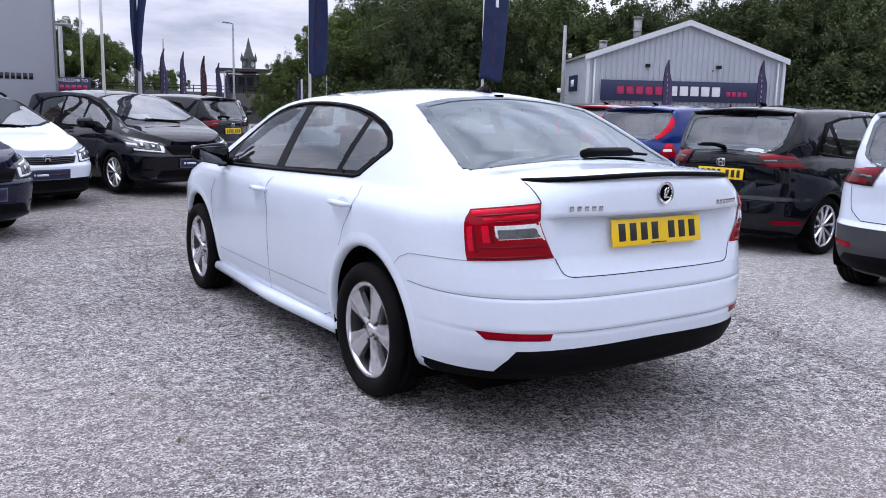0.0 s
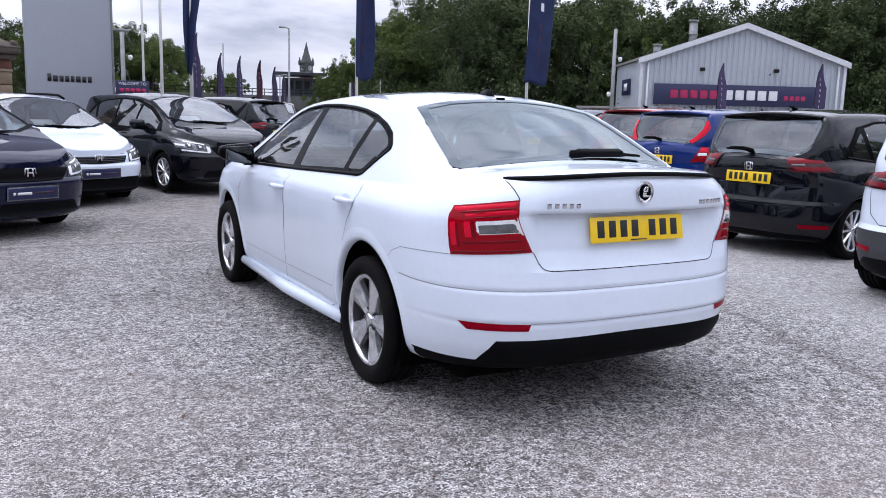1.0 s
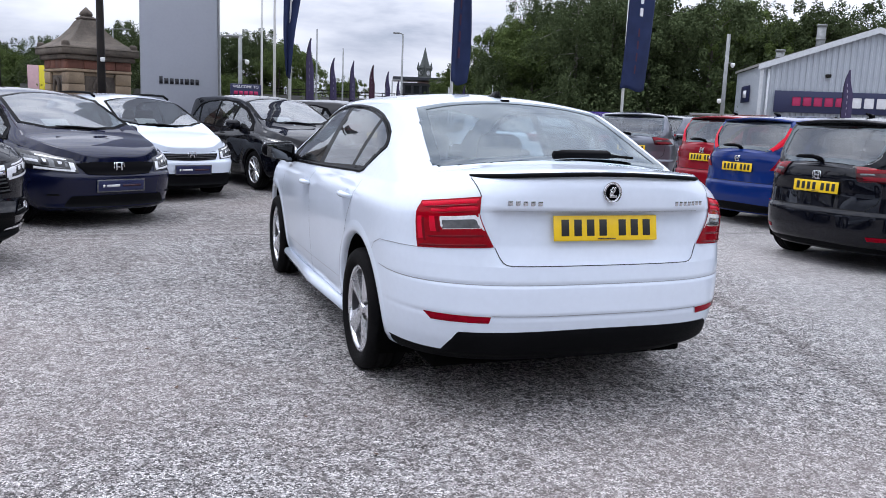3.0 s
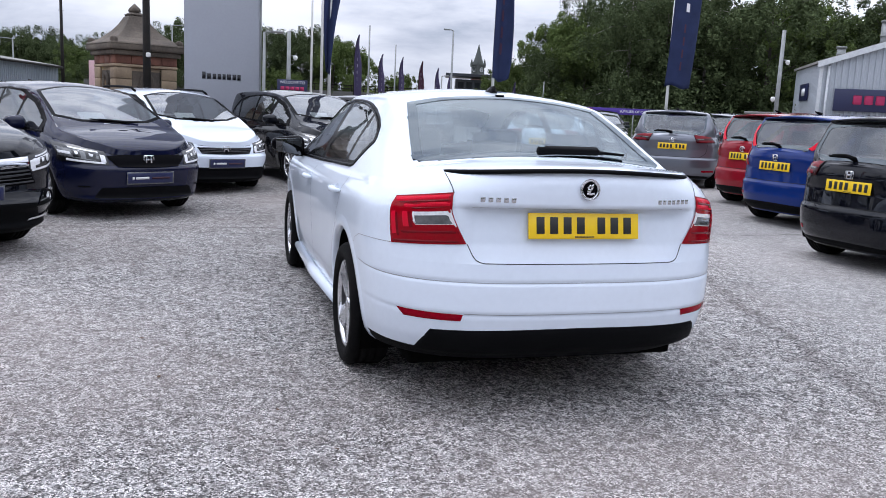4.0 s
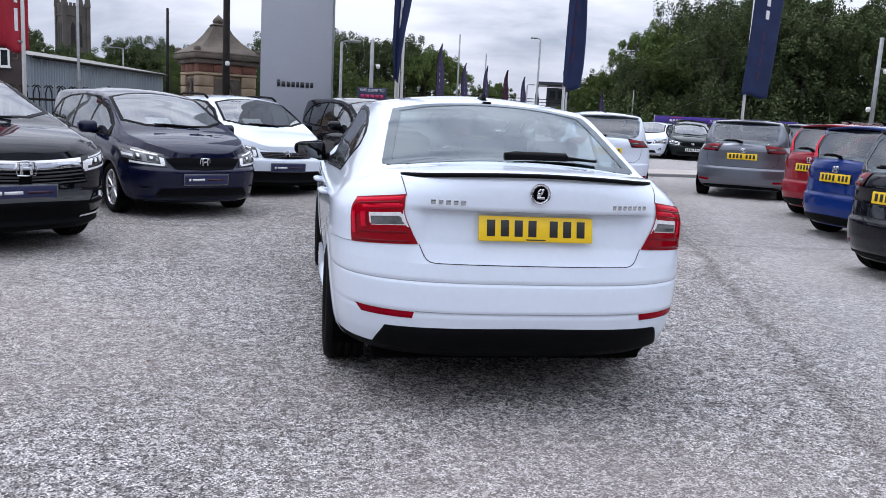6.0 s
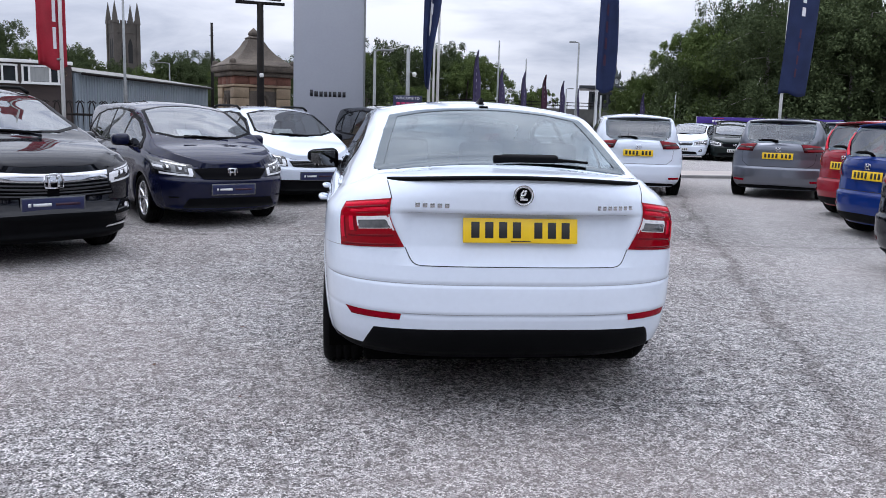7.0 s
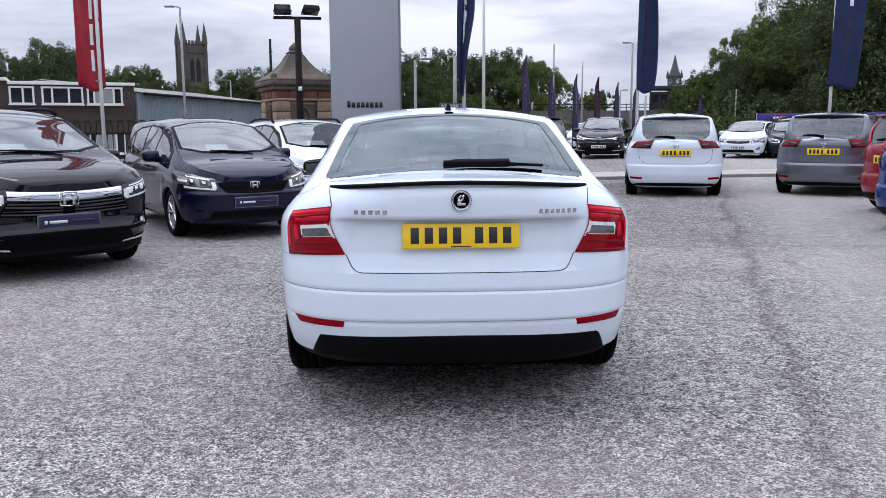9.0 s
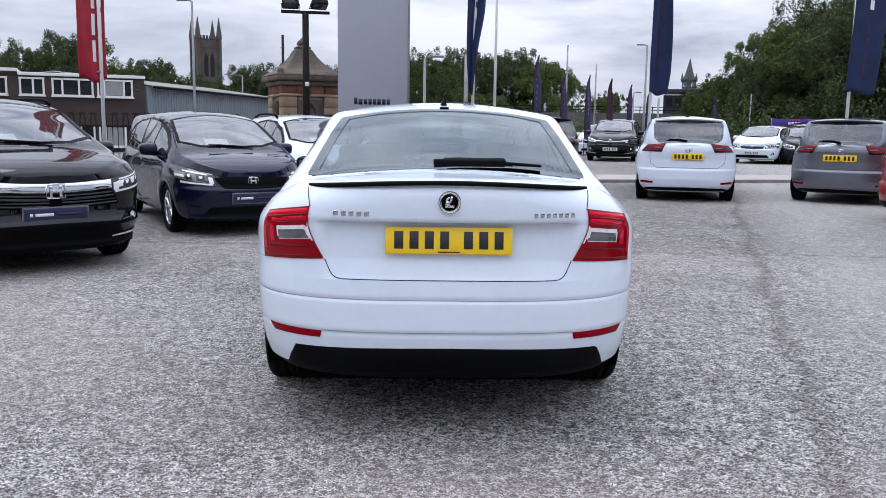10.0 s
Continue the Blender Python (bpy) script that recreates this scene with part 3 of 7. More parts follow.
def wheel(root, at, r, w, side, style, spokes):
    """A wheel: tyre, rim with spokes, brake disc."""
    hub = new("wheel")
    hub.parent = root
    hub.matrix_basis = pose(*at) @ (pose(0, 0, 0, 0, 0, 180) if side > 0 else Matrix())
    rr = r * (0.715 if style != "steel" else 0.62)
    # the outer face looks along -x
    prof = [(rr, -w * 0.40), (rr + 0.012, -w * 0.47), (rr + (r - rr) * 0.45, -w * 0.52), (rr + (r - rr) * 0.8, -w * 0.49), (r - 0.006, -w * 0.42), (r, -w * 0.36)]
    groove = []
    for g in (-0.2, 0.0, 0.2):
        groove += [(r, (g - 0.035) * w), (r - 0.008, (g - 0.03) * w), (r - 0.008, (g + 0.03) * w), (r, (g + 0.035) * w)]
    prof = prof + groove + [(p[0], -p[1]) for p in prof[::-1]]
    part("tyre", revolve(prof, 72), M["rubber"], hub)
    barrel = [(rr + 0.002, -w * 0.41), (rr - 0.012, -w * 0.40), (rr - 0.022, -w * 0.30), (rr - 0.03, w * 0.1), (rr - 0.02, w * 0.4)]
    rim = new("rim")
    rim.parent = hub
    part("rim_barrel", revolve(barrel, 64), M["dark_alloy"], rim)
    part("rim_edge", revolve([(rr + 0.003, -w * 0.40), (rr - 0.006, -w * 0.425), (rr - 0.018, -w * 0.40), (rr - 0.02, -w * 0.33)], 64), M["alloy"], rim)
    part("brake_disc", revolve([(0.02, w * 0.02), (rr * 0.72, w * 0.02), (rr * 0.72, w * 0.10), (0.02, w * 0.10)], 40), M["disc"], hub)
    part("wheel_back", revolve([(0.0, w * 0.2), (rr - 0.01, w * 0.2)], 40), M["well"], hub)
    n = spokes
    for k in range(n):
        bm = bmesh.new()
        # a spoke: broad near the rim with a ridge down its middle
        if style == "broad":
            prof_s = [(0.035, 0.030), (rr * 0.35, 0.036), (rr * 0.62, 0.050), (rr - 0.010, 0.074)]
        else:
            prof_s = [(0.03, 0.013), (rr * 0.4, 0.012), (rr * 0.7, 0.014), (rr - 0.016, 0.020)]
        rows = []
        for i, (d, hw) in enumerate(prof_s):
            x = -w * (0.30 + 0.06 * (i / 3))
            rows.append([bm.verts.new(v) for v in ((x + 0.03, -hw * 1.05, d), (x + 0.004, -hw, d), (x - 0.010, -hw * 0.15, d), (x - 0.010, hw * 0.15, d), (x + 0.004, hw, d), (x + 0.03, hw * 1.05, d))])
        for a, b in zip(rows, rows[1:]):
            for i in range(5):
                bm.faces.new((a[i], a[i + 1], b[i + 1], b[i]))
        bmesh.ops.recalc_face_normals(bm, faces=bm.faces)
        part("spoke", bm, M["alloy"], rim, matrix=pose(0, 0, 0, 360 * k / n + 18, 0, 0), smooth=False)
    part("hub_cap", revolve([(0.0, -w * 0.37), (0.026, -w * 0.37), (0.031, -w * 0.34), (0.034, -w * 0.26)], 28), M["alloy"], rim)
    for k in range(5):
        part("wheel_bolt", tube([(-w * 0.335, 0, 0.056), (-w * 0.25, 0, 0.056)], 0.009, 8), M["dark_alloy"], rim, matrix=pose(0, 0, 0, 72 * k + 54, 0, 0))
    return hub


def number_plate(root, m, material, ink, label, chars=True, name="number_plate"):
    """A plate 0.52 x 0.111 m that faces -y, with plain bars for its characters."""
    pl = part(name, box(0.52, 0.006, 0.111, bevel=0.0025), material, root, label)
    pl.matrix_basis = m
    if chars:
        for i in range(7):
            x = -0.205 + i * 0.0625 + (0.035 if i > 3 else 0)
            part("character_bar", box(0.037, 0.003, 0.072, (x, -0.0035, 0.002), bevel=0.001), ink, pl)
        part("maker_bar", box(0.09, 0.003, 0.005, (0, -0.0032, -0.047)), ink, pl)
    else:
        part("plate_frame", box(0.545, 0.004, 0.134, (0, 0.002, 0), bevel=0.0015), M["grey_lens"], pl)
        part("maker_bar", box(0.025, 0.003, 0.03, (-0.2, -0.0035, 0)), M["paper"], pl)
        part("name_bar", box(0.15, 0.003, 0.026, (-0.095, -0.0035, 0)), M["paper"], pl)
        part("word_bar", box(0.21, 0.003, 0.022, (0.12, -0.0035, 0)), M["word_red"], pl)
    return pl


def seats(root, rows, width, zbase=0.22):
    for y, kinds in rows:
        for x in kinds:
            st = new("seat")
            st.parent = root
            w = 0.5 if len(kinds) == 2 else 0.44
            part("seat_cushion", box(w, 0.5, 0.18, (x, y + 0.2, zbase + 0.22), bevel=0.05, seg=3), M["seat"], st)
            bm = box(w, 0.14, 0.54, (0, 0, 0.27), bevel=0.05, seg=3)
            part("seat_back", bm, M["seat"], st, matrix=pose(x, y - 0.03, zbase + 0.28, 14))
            bm = box(0.26, 0.09, 0.17, (0, 0, 0.655), bevel=0.04, seg=3)
            part("headrest", bm, M["seat"], st, matrix=pose(x, y - 0.03, zbase + 0.28, 14))
    return


def cabin(S, root, front_y, dash_y, rear_y, w, zb=0.22):
    """Floor, door cards, dashboard, steering wheel, headlining and seats."""
    y0, y1 = rear_y - 0.35, dash_y + 0.1
    part("cabin_floor", box(2 * w, y1 - y0, 0.05, (0, (y0 + y1) / 2, zb)), M["trim"], root, smooth=False)
    for sg in (-1, 1):
        part("door_card", box(0.03, y1 - y0, 0.66, (sg * w, (y0 + y1) / 2, zb + 0.35), bevel=0.01), M["trim"], root)
    part("dashboard", box(2 * w - 0.1, 0.42, 0.3, (0, dash_y, zb + 0.5), bevel=0.08, seg=3), M["trim"], root)
    part("parcel_shelf", box(2 * w - 0.08, 0.5, 0.03, (0, rear_y - 0.38, zb + 0.72), bevel=0.01), M["trim"], root)
    pts = [(0.18 * math.cos(a), 0, 0.18 * math.sin(a)) for a in (2 * math.pi * k / 24 for k in range(25))]
    part("steering_wheel", tube(pts, 0.014, 8, caps=False), M["trim"], root, matrix=pose(0.36, dash_y - 0.36, zb + 0.62, -22))
    seats(root, [(front_y, (-0.36, 0.36)), (rear_y, (-0.44, 0.0, 0.44))], w, zb)


# ---- the white saloon in the middle of the yard ----
M["reflector"] = surface("deep_red_reflector", (0.28, 0.001, 0.012), (0.20, 0.001, 0.008), rough=0.2, spec=0.08, coat=0.0, scale=30)
M["word_red"] = surface("dim_crimson_print", (0.035, 0.006, 0.018), rough=0.4)
SALOON = {
    "length": 4.67,
    "dense": 2,
    "width": [(0.18, 0.72), (0.22, 0.80), (0.30, 0.845), (0.45, 0.868), (0.60, 0.880), (0.75, 0.888), (0.85, 0.884), (0.90, 0.876), (0.95, 0.845), (1.0, 0.80), (1.04, 0.745), (1.09, 0.665)],
    "barrel": [(0, 0.985), (1.0, 1.0), (2.3, 1.006), (3.6, 0.99), (4.67, 0.95)],
    "tail": [(0.18, 0.52), (0.21, 0.30), (0.24, 0.16), (0.30, 0.06), (0.36, 0.03), (0.42, 0.016), (0.465, 0.007), (0.4705, 0.012), (0.480, 0.001), (0.58, 0.004), (0.606, 0.006), (0.612, 0.014), (0.618, 0.008), (0.65, 0.012), (0.69, 0.018), (0.73, 0.026), (0.78, 0.034), (0.925, 0.024), (0.935, 0.016), (1.0, 0.012), (1.05, 0.016), (1.075, 0.03), (1.09, 0.05)],
    "nose": [(0.18, 4.50), (0.30, 4.60), (0.45, 4.66), (0.6, 4.67), (0.75, 4.63), (0.85, 4.5), (0.95, 4.2), (1.0, 4.0)],
    "recess": {"x0": 0.46, "x1": 0.56, "depth": [(0.69, 0.0), (0.70, 0.004), (0.80, 0.016), (0.918, 0.042), (0.926, 0.038), (0.936, 0.0)]},
    "belt": [(0, 1.082), (0.15, 1.066), (0.35, 1.035), (0.6, 1.005), (1.0, 0.99), (1.4, 0.985), (2.2, 0.962), (3.0, 0.948), (3.6, 0.93), (4.2, 0.86), (4.5, 0.78), (4.67, 0.68)],
    "roof": [(0.0, 1.085), (0.04, 1.102), (0.25, 1.115), (0.46, 1.126), (0.62, 1.19), (0.8, 1.268), (1.0, 1.352), (1.16, 1.408), (1.35, 1.44), (1.7, 1.459), (2.1, 1.461), (2.5, 1.437), (2.85, 1.372), (3.2, 1.235), (3.66, 1.03), (3.8, 1.01), (4.2, 0.945), (4.5, 0.84), (4.67, 0.70)],
    "rail": [(0.0, 0.56), (0.3, 0.635), (0.57, 0.668), (0.8, 0.645), (1.12, 0.605), (1.6, 0.605), (2.1, 0.615), (2.6, 0.60), (2.9, 0.60), (3.6, 0.68), (4.2, 0.66), (4.6, 0.5)],
    "crown": [(0.0, 0.012), (0.3, 0.035), (0.57, 0.072), (1.12, 0.052), (1.6, 0.06), (2.1, 0.068), (2.9, 0.06), (3.5, 0.04), (4.2, 0.03), (4.6, 0.02)],
    "corner": (3.2, 0.75, 2.7, 0.95),
    "levels": [0.18, 0.21, 0.24, 0.27, 0.30, 0.33, 0.36, 0.39, 0.42, 0.445, 0.465, 0.4705, 0.48, 0.51, 0.54, 0.58, 0.606, 0.612, 0.618, 0.65, 0.69, 0.70, 0.73, 0.76, 0.80, 0.84, 0.87, 0.90, 0.917, 0.9265, 0.936],
    "hubs": [(0.983, 0.312), (3.669, 0.312)],
    "arch": 0.402,
    "flare": 0.006,
    # lowest tail skin is painted black: valance, and shade under the corners
    "zones": [("rear_bumper", -1, 0.74, 0, 0.695), ("lower_valance", -1, 0.95, 0, 0.298), ("front_bumper", 2.45, 4, 0, 0.6)],
    "dlo": [(3.10, 0.955), (2.2, 0.978), (1.25, 1.008), (1.20, 1.02), (1.03, 1.15), (1.04, 1.17), (1.10, 1.225), (1.20, 1.27), (1.35, 1.312), (1.52, 1.34), (1.7, 1.357), (1.92, 1.367), (2.15, 1.368), (2.33, 1.36), (2.5, 1.345), (2.65, 1.315), (2.78, 1.275), (2.92, 1.21), (3.05, 1.14), (3.16, 1.06), (3.2, 1.02)],
    "side_panes": [
        [(3.02, 0.985), (2.22, 1.0), (2.18, 1.34), (2.33, 1.335), (2.45, 1.322), (2.62, 1.29), (2.75, 1.248), (2.88, 1.19), (3.0, 1.12)],
        [(2.10, 1.003), (1.46, 1.03), (1.37, 1.29), (1.52, 1.317), (1.7, 1.335), (1.9, 1.345), (2.07, 1.346)],
        [(1.40, 1.033), (1.235, 1.038), (1.075, 1.158), (1.11, 1.20), (1.20, 1.245), (1.315, 1.28)],
    ],
    "rear_glass": [(0.0, 0.470), (0.30, 0.482), (0.50, 0.505), (0.610, 0.530), (0.640, 0.560), (0.600, 0.80), (0.538, 1.12), (0.35, 1.155), (0.0, 1.17)],
    "front_glass": [(0.0, 3.60), (0.4, 3.55), (0.62, 3.40), (0.56, 2.88), (0.3, 2.80), (0.0, 2.78)],
}


def tapered(bm, sg):
    """Narrows a door mirror towards its outer end."""
    for v in bm.verts:
        k = min(1, max(0, (sg * v.co.x + 0.06) / 0.24))
        v.co.z *= 1 - 0.45 * k
        v.co.z += 0.012 * k
    return bm


def build_saloon(m):
    root = thing("saloon_car", m, "clean white four-door saloon car with a black boot lip", "car")
    S = Shape(SALOON)
    build_skin(S, root, {"body": M["white_paint"], "lower_valance": M["trim"], "panes": [M["side_glass"], M["side_glass"], M["side_glass"]], "rear_window": M["hero_rear"], "windscreen": M["screen"]})
    R, Y = S.u_rear, S.u_side
    # tail lamps
    for mir in (False, True):
        lamp = new("tail_light")
        lamp.parent = root
        c = [(R(0.515, 0.772), 0.772), (Y(0.275, 0.752), 0.752), (Y(0.295, 0.952), 0.952), (R(0.572, 0.988), 0.988)]
        patch(S, c, "lens", M["red_lens"], lamp, 0.006, 24, 12, mir, cells=(0, 1, 0, 1))
        for name, mt, cells in (
            ("lamp_band", M["bright_red"], (0.03, 0.97, 0.875, 0.965)), ("lamp_band", M["bright_red"], (0.885, 0.965, 0.12, 0.875)),
            ("lamp_field", M["dark_red"], (0.03, 0.875, 0.835, 0.87)), ("lamp_field", M["dark_red"], (0.84, 0.88, 0.10, 0.835)),
            ("lamp_band", M["bright_red"], (0.03, 0.76, 0.735, 0.825)), ("lamp_band", M["bright_red"], (0.66, 0.76, 0.30, 0.735)),
            ("lamp_field", M["dark_red"], (0.60, 0.655, 0.28, 0.73)), ("lamp_field", M["dark_red"], (0.03, 0.60, 0.70, 0.73)),
            ("lamp_field", M["dark_red"], (0.02, 0.83, 0.21, 0.27)), ("lamp_field", M["dark_red"], (0.02, 0.97, 0.03, 0.08)),
            ("reversing_lamp", M["clear_lens"], (0.012, 0.60, 0.345, 0.70))):
            patch(S, c, name, mt, lamp, 0.0075, 12, 3, mir, cells=cells)
        patch(S, c, "reversing_bowl", M["grey_lens"], lamp, 0.009, 12, 4, mir, cells=(0.05, 0.56, 0.40, 0.585))
        # reflector strip low in the bumper
        c = [(R(0.53, 0.444), 0.444), (R(0.74, 0.443), 0.443), (R(0.768, 0.478), 0.478), (R(0.522, 0.475), 0.475)]
        patch(S, c, "bumper_reflector", M["reflector"], root, 0.005, 10, 4, mir, cells=(0, 1, 0, 1))
        # black lower valance, one half each side
        c = [(0, 0.265), (R(0.70, 0.27), 0.27), (R(0.645, 0.402), 0.402), (0, 0.416)]
        patch(S, c, "rear_valance", M["trim"], root, 0.008, 22, 8, mir)
    # panel gaps
    ribbon(S, rear_line(S, [(0.572, 0.985), (0.588, 1.06)]), "panel_gap", M["gap"], root, 0.004)
    ribbon(S, rear_line(S, [(0.0, 0.694), (0.44, 0.694), (0.462, 0.698), (0.478, 0.708), (0.49, 0.725), (0.512, 0.772)]), "panel_gap", M["gap"], root, 0.004)
    # shade in the bumper creases, number recess edge and door crease, drawn as lines
    ribbon(S, rear_line(S, [(0.0, 0.612), (0.80, 0.612)]) + side_line(S, [(0.36, 0.613), (0.50, 0.617), (0.60, 0.623)])[1:], "bumper_seam", M["crease_shade_and_gap"], root, 0.0045)
    ribbon(S, rear_line(S, [(0.0, 0.478), (0.52, 0.478)]), "bumper_seam", M["crease_shade_and_gap"], root, 0.003)
    # shadow line under the recess edge, painted on in the panel gap black
    ribbon(S, rear_line(S, [(0.0, 0.931), (0.50, 0.931)]), "recess_seam", M["gap"], root, 0.004)
    ribbon(S, side_line(S, [(1.44, 0.395), (2.3, 0.385), (3.2, 0.38)]), "door_seam", M["crease_shade_and_gap"], root, 0.004)
    side_border(S, SALOON["dlo"], root, 0.013, 0.005)
    glass_border(S, SALOON["rear_glass"], root, 0.045, 0.004, 0.003)
    ribbon(S, [(Y(0.27, 0.752), 0.752), (Y(0.45, 0.748), 0.748), (Y(0.58, 0.742), 0.742), (Y(0.66, 0.715), 0.715), (Y(0.70, 0.68), 0.68)], "panel_gap", M["crease_shade_and_gap"], root, 0.003)
    ribbon(S, [(Y(1.55, 0.26), 0.26), (Y(1.42, 0.30), 0.30), (Y(1.385, 0.40), 0.40), (Y(1.35, 0.52), 0.52), (Y(1.22, 0.72), 0.72), (Y(1.13, 0.86), 0.86), (Y(1.10, 0.93), 0.93), (Y(1.12, 0.975), 0.975)], "panel_gap", M["gap"], root, 0.003)
    ribbon(S, [(Y(1.55, 0.26), 0.26), (Y(2.3, 0.26), 0.26), (Y(3.25, 0.26), 0.26)], "panel_gap", M["gap"], root, 0.006)
    ribbon(S, [(Y(2.28, 0.26), 0.26), (Y(2.24, 0.45), 0.45), (Y(2.20, 0.75), 0.75), (Y(2.18, 0.94), 0.94)], "panel_gap", M["gap"], root, 0.004)
    ribbon(S, [(Y(3.25, 0.26), 0.26), (Y(3.27, 0.5), 0.5), (Y(3.20, 0.85), 0.85)], "panel_gap", M["gap"], root, 0.004)
    # boot lip spoiler
    vs, fs = [], []
    n = 48
    for k in range(n + 1):
        x = -0.592 + 1.184 * k / n
        u = R(x, 1.07)
        p = S.lower(u, 1.068)
        y, z = p[1], 1.066 + 0.028 * (1 - (x / 0.592) ** 2)
        d = 1.15
        vs += [(x, y + 0.02, z - 0.009), (x, y - 0.010 * d, z - 0.009), (x, y - 0.014 * d, z), (x, y - 0.010 * d, z + 0.008), (x, y + 0.012, z + 0.009)]
    for k in range(n):
        for j in range(4):
            a = 5 * k + j
            fs.append((a, a + 5, a + 6, a + 1))
    mesh_ob("boot_lip", vs, fs, M["trim"], root, label="thin gloss black boot lip spoiler")
    # badge of plain shapes, letter bars
    bd = new("badge")
    bd.parent = root
    bd.matrix_basis = pose(0, 0.004, 1.018, -3)
    part("badge_ring", revolve([(0.034, 0.0), (0.036, -0.008), (0.041, -0.010), (0.045, -0.006), (0.046, 0.002)], 40, "z"), M["chrome"], bd, matrix=pose(0, 0, 0, -90) @ pose(0, 0, 0, 180))
    part("badge_field", revolve([(0.0, -0.006), (0.035, -0.005)], 36, "z"), M["gloss_black"], bd, matrix=pose(0, 0, 0, -90) @ pose(0, 0, 0, 180))
    for k, (x, z, w, h, t) in enumerate(((0.0, -0.017, 0.036, 0.009, 0), (-0.008, -0.004, 0.017, 0.018, 25), (0.006, 0.012, 0.009, 0.024, 20), (-0.008, 0.014, 0.007, 0.022, 45))):
        part("badge_shape", box(w, 0.003, h, bevel=0.001), M["chrome"], bd, matrix=pose(x, -0.007, z, 0, t, 0))
    for x0, n in ((-0.475, 5), (0.345, 7)):
        for k in range(n):
            w = 0.024 if n == 5 else 0.018
            x = x0 + k * (w + 0.008)
            p = S.lower(R(x + w / 2, 0.965), 0.965)
            part("letter_bar", box(w * 0.85, 0.004, 0.020, (x + w / 2, p[1] - 0.002, 0.966), bevel=0.0012), M["silver_letters"], root)
    number_plate(root, pose(0, 0.037, 0.858, -10), M["plate_yellow"], M["plate_ink"], "yellow rear number plate with dark characters")
    # rear wiper, sitting across the foot of the glass
    wp = new("rear_wiper")
    wp.parent = root
    def on_glass(x, y, o):
        return (x, y, S.upper(x, y) + o)
    part("wiper_arm", tube([on_glass(-0.06, 0.45, 0.03), on_glass(0.10, 0.47, 0.035), on_glass(0.30, 0.50, 0.03)], [0.020, 0.017, 0.010], 8), M["trim"], wp)
    part("wiper_arm_cover", box(0.29, 0.045, 0.034, bevel=0.012, seg=3), M["trim"], wp, matrix=pose(0.125, 0.475, S.upper(0.11, 0.475) + 0.034, 22, 0, 5))
    part("wiper_blade", tube([on_glass(0.0, 0.50, 0.022), on_glass(0.2, 0.52, 0.022), on_glass(0.44, 0.545, 0.02)], [0.009, 0.010, 0.006], 8), M["trim"], wp)
    # shark fin
    bm = bmesh.new()
    prof = [(0.0, 0.14, 0.026, 0.0), (0.0, 0.09, 0.026, 0.020), (0.0, 0.04, 0.020, 0.032), (0.0, 0.0, 0.016, 0.034), (0.0, -0.012, 0.018, 0.0)]
    rings = [[bm.verts.new((-w, y, -0.012)), bm.verts.new((-w * 0.3, y, z)), bm.verts.new((w * 0.3, y, z)), bm.verts.new((w, y, -0.012))] for _, y, w, z in prof]
    for a, b in zip(rings, rings[1:]):
        for k in range(3):
            bm.faces.new((a[k], a[k + 1], b[k + 1], b[k]))
    bmesh.ops.recalc_face_normals(bm, faces=bm.faces)
    part("roof_aerial", bm, M["gloss_black"], root, matrix=pose(0, 1.28, S.top(1.35) - 0.002))
    part("brake_light", box(0.05, 0.02, 0.010, (0, 1.185, S.top(1.185) + 0.004), bevel=0.003), M["gloss_black"], root)
    # handles
    for sg in (-1, 1):
        for y, z in ((1.225, 0.885), (2.315, 0.862)):
            x = S.lower(Y(y, z), z)[0]
            hd = new("door_handle")
            hd.parent = root
            hd.matrix_basis = pose(sg * x, y, z)
            part("grip", tube([(sg * 0.0, 0.10, 0), (sg * 0.030, 0.075, 0.002), (sg * 0.038, 0.0, 0.003), (sg * 0.030, -0.075, 0.002), (0.0, -0.10, 0)], [0.008, 0.014, 0.016, 0.014, 0.008], 10), M["white_paint"], hd)
            part("cup", revolve([(0.0, 0.001), (0.045, 0.002)], 24), M["white_paint"], hd, matrix=Matrix.Diagonal((1, 1.3, 0.7, 1)))
        # mirror
        mr = new("door_mirror")
        mr.parent = root
        mr.matrix_basis = pose(sg * 0.90, 3.02, 1.02)
        part("mirror_shell", tapered(box(0.24, 0.13, 0.165, (sg * 0.06, 0.03, 0.0), bevel=0.055, seg=4), sg), M["gloss_black"], mr)
        part("mirror_glass", tapered(box(0.185, 0.006, 0.125, bevel=0.002), sg), M["mirror"], mr, matrix=pose(sg * 0.06, -0.040, 0.0, 8, 0, -sg * 6))
        part("mirror_stalk", tube([(sg * -0.14, 0.06, -0.045), (sg * 0.0, 0.05, -0.05)], [0.035, 0.03], 10), M["gloss_black"], mr)
        # wheels
        for hy, hz in SALOON["hubs"]:
            wheel(root, (sg * 0.782, hy, 0.314), 0.316, 0.205, sg, "broad", 5)
        # sill
        part("sill", tube([(sg * 0.83, 1.36, 0.232), (sg * 0.848, 2.3, 0.222), (sg * 0.835, 3.3, 0.232)], [0.035, 0.042, 0.035], 12), M["white_paint"], root)
        # headlights
        c = [(S.u_front(0.40, 0.66), 0.66), (Y(4.12, 0.68), 0.68), (Y(4.05, 0.80), 0.80), (S.u_front(0.36, 0.76), 0.76)]
        patch(S, c, "headlight", M["clear_lens"], root, 0.004, 10, 4, sg > 0)
    c = [(S.u_front(0.0, 0.55), 0.55), (S.u_front(0.42, 0.57), 0.57), (S.u_front(0.40, 0.73), 0.73), (S.u_front(0.0, 0.74), 0.74)]
    for mir in (False, True):
        patch(S, c, "grille", M["gloss_black"], root, 0.004, 10, 5, mir)
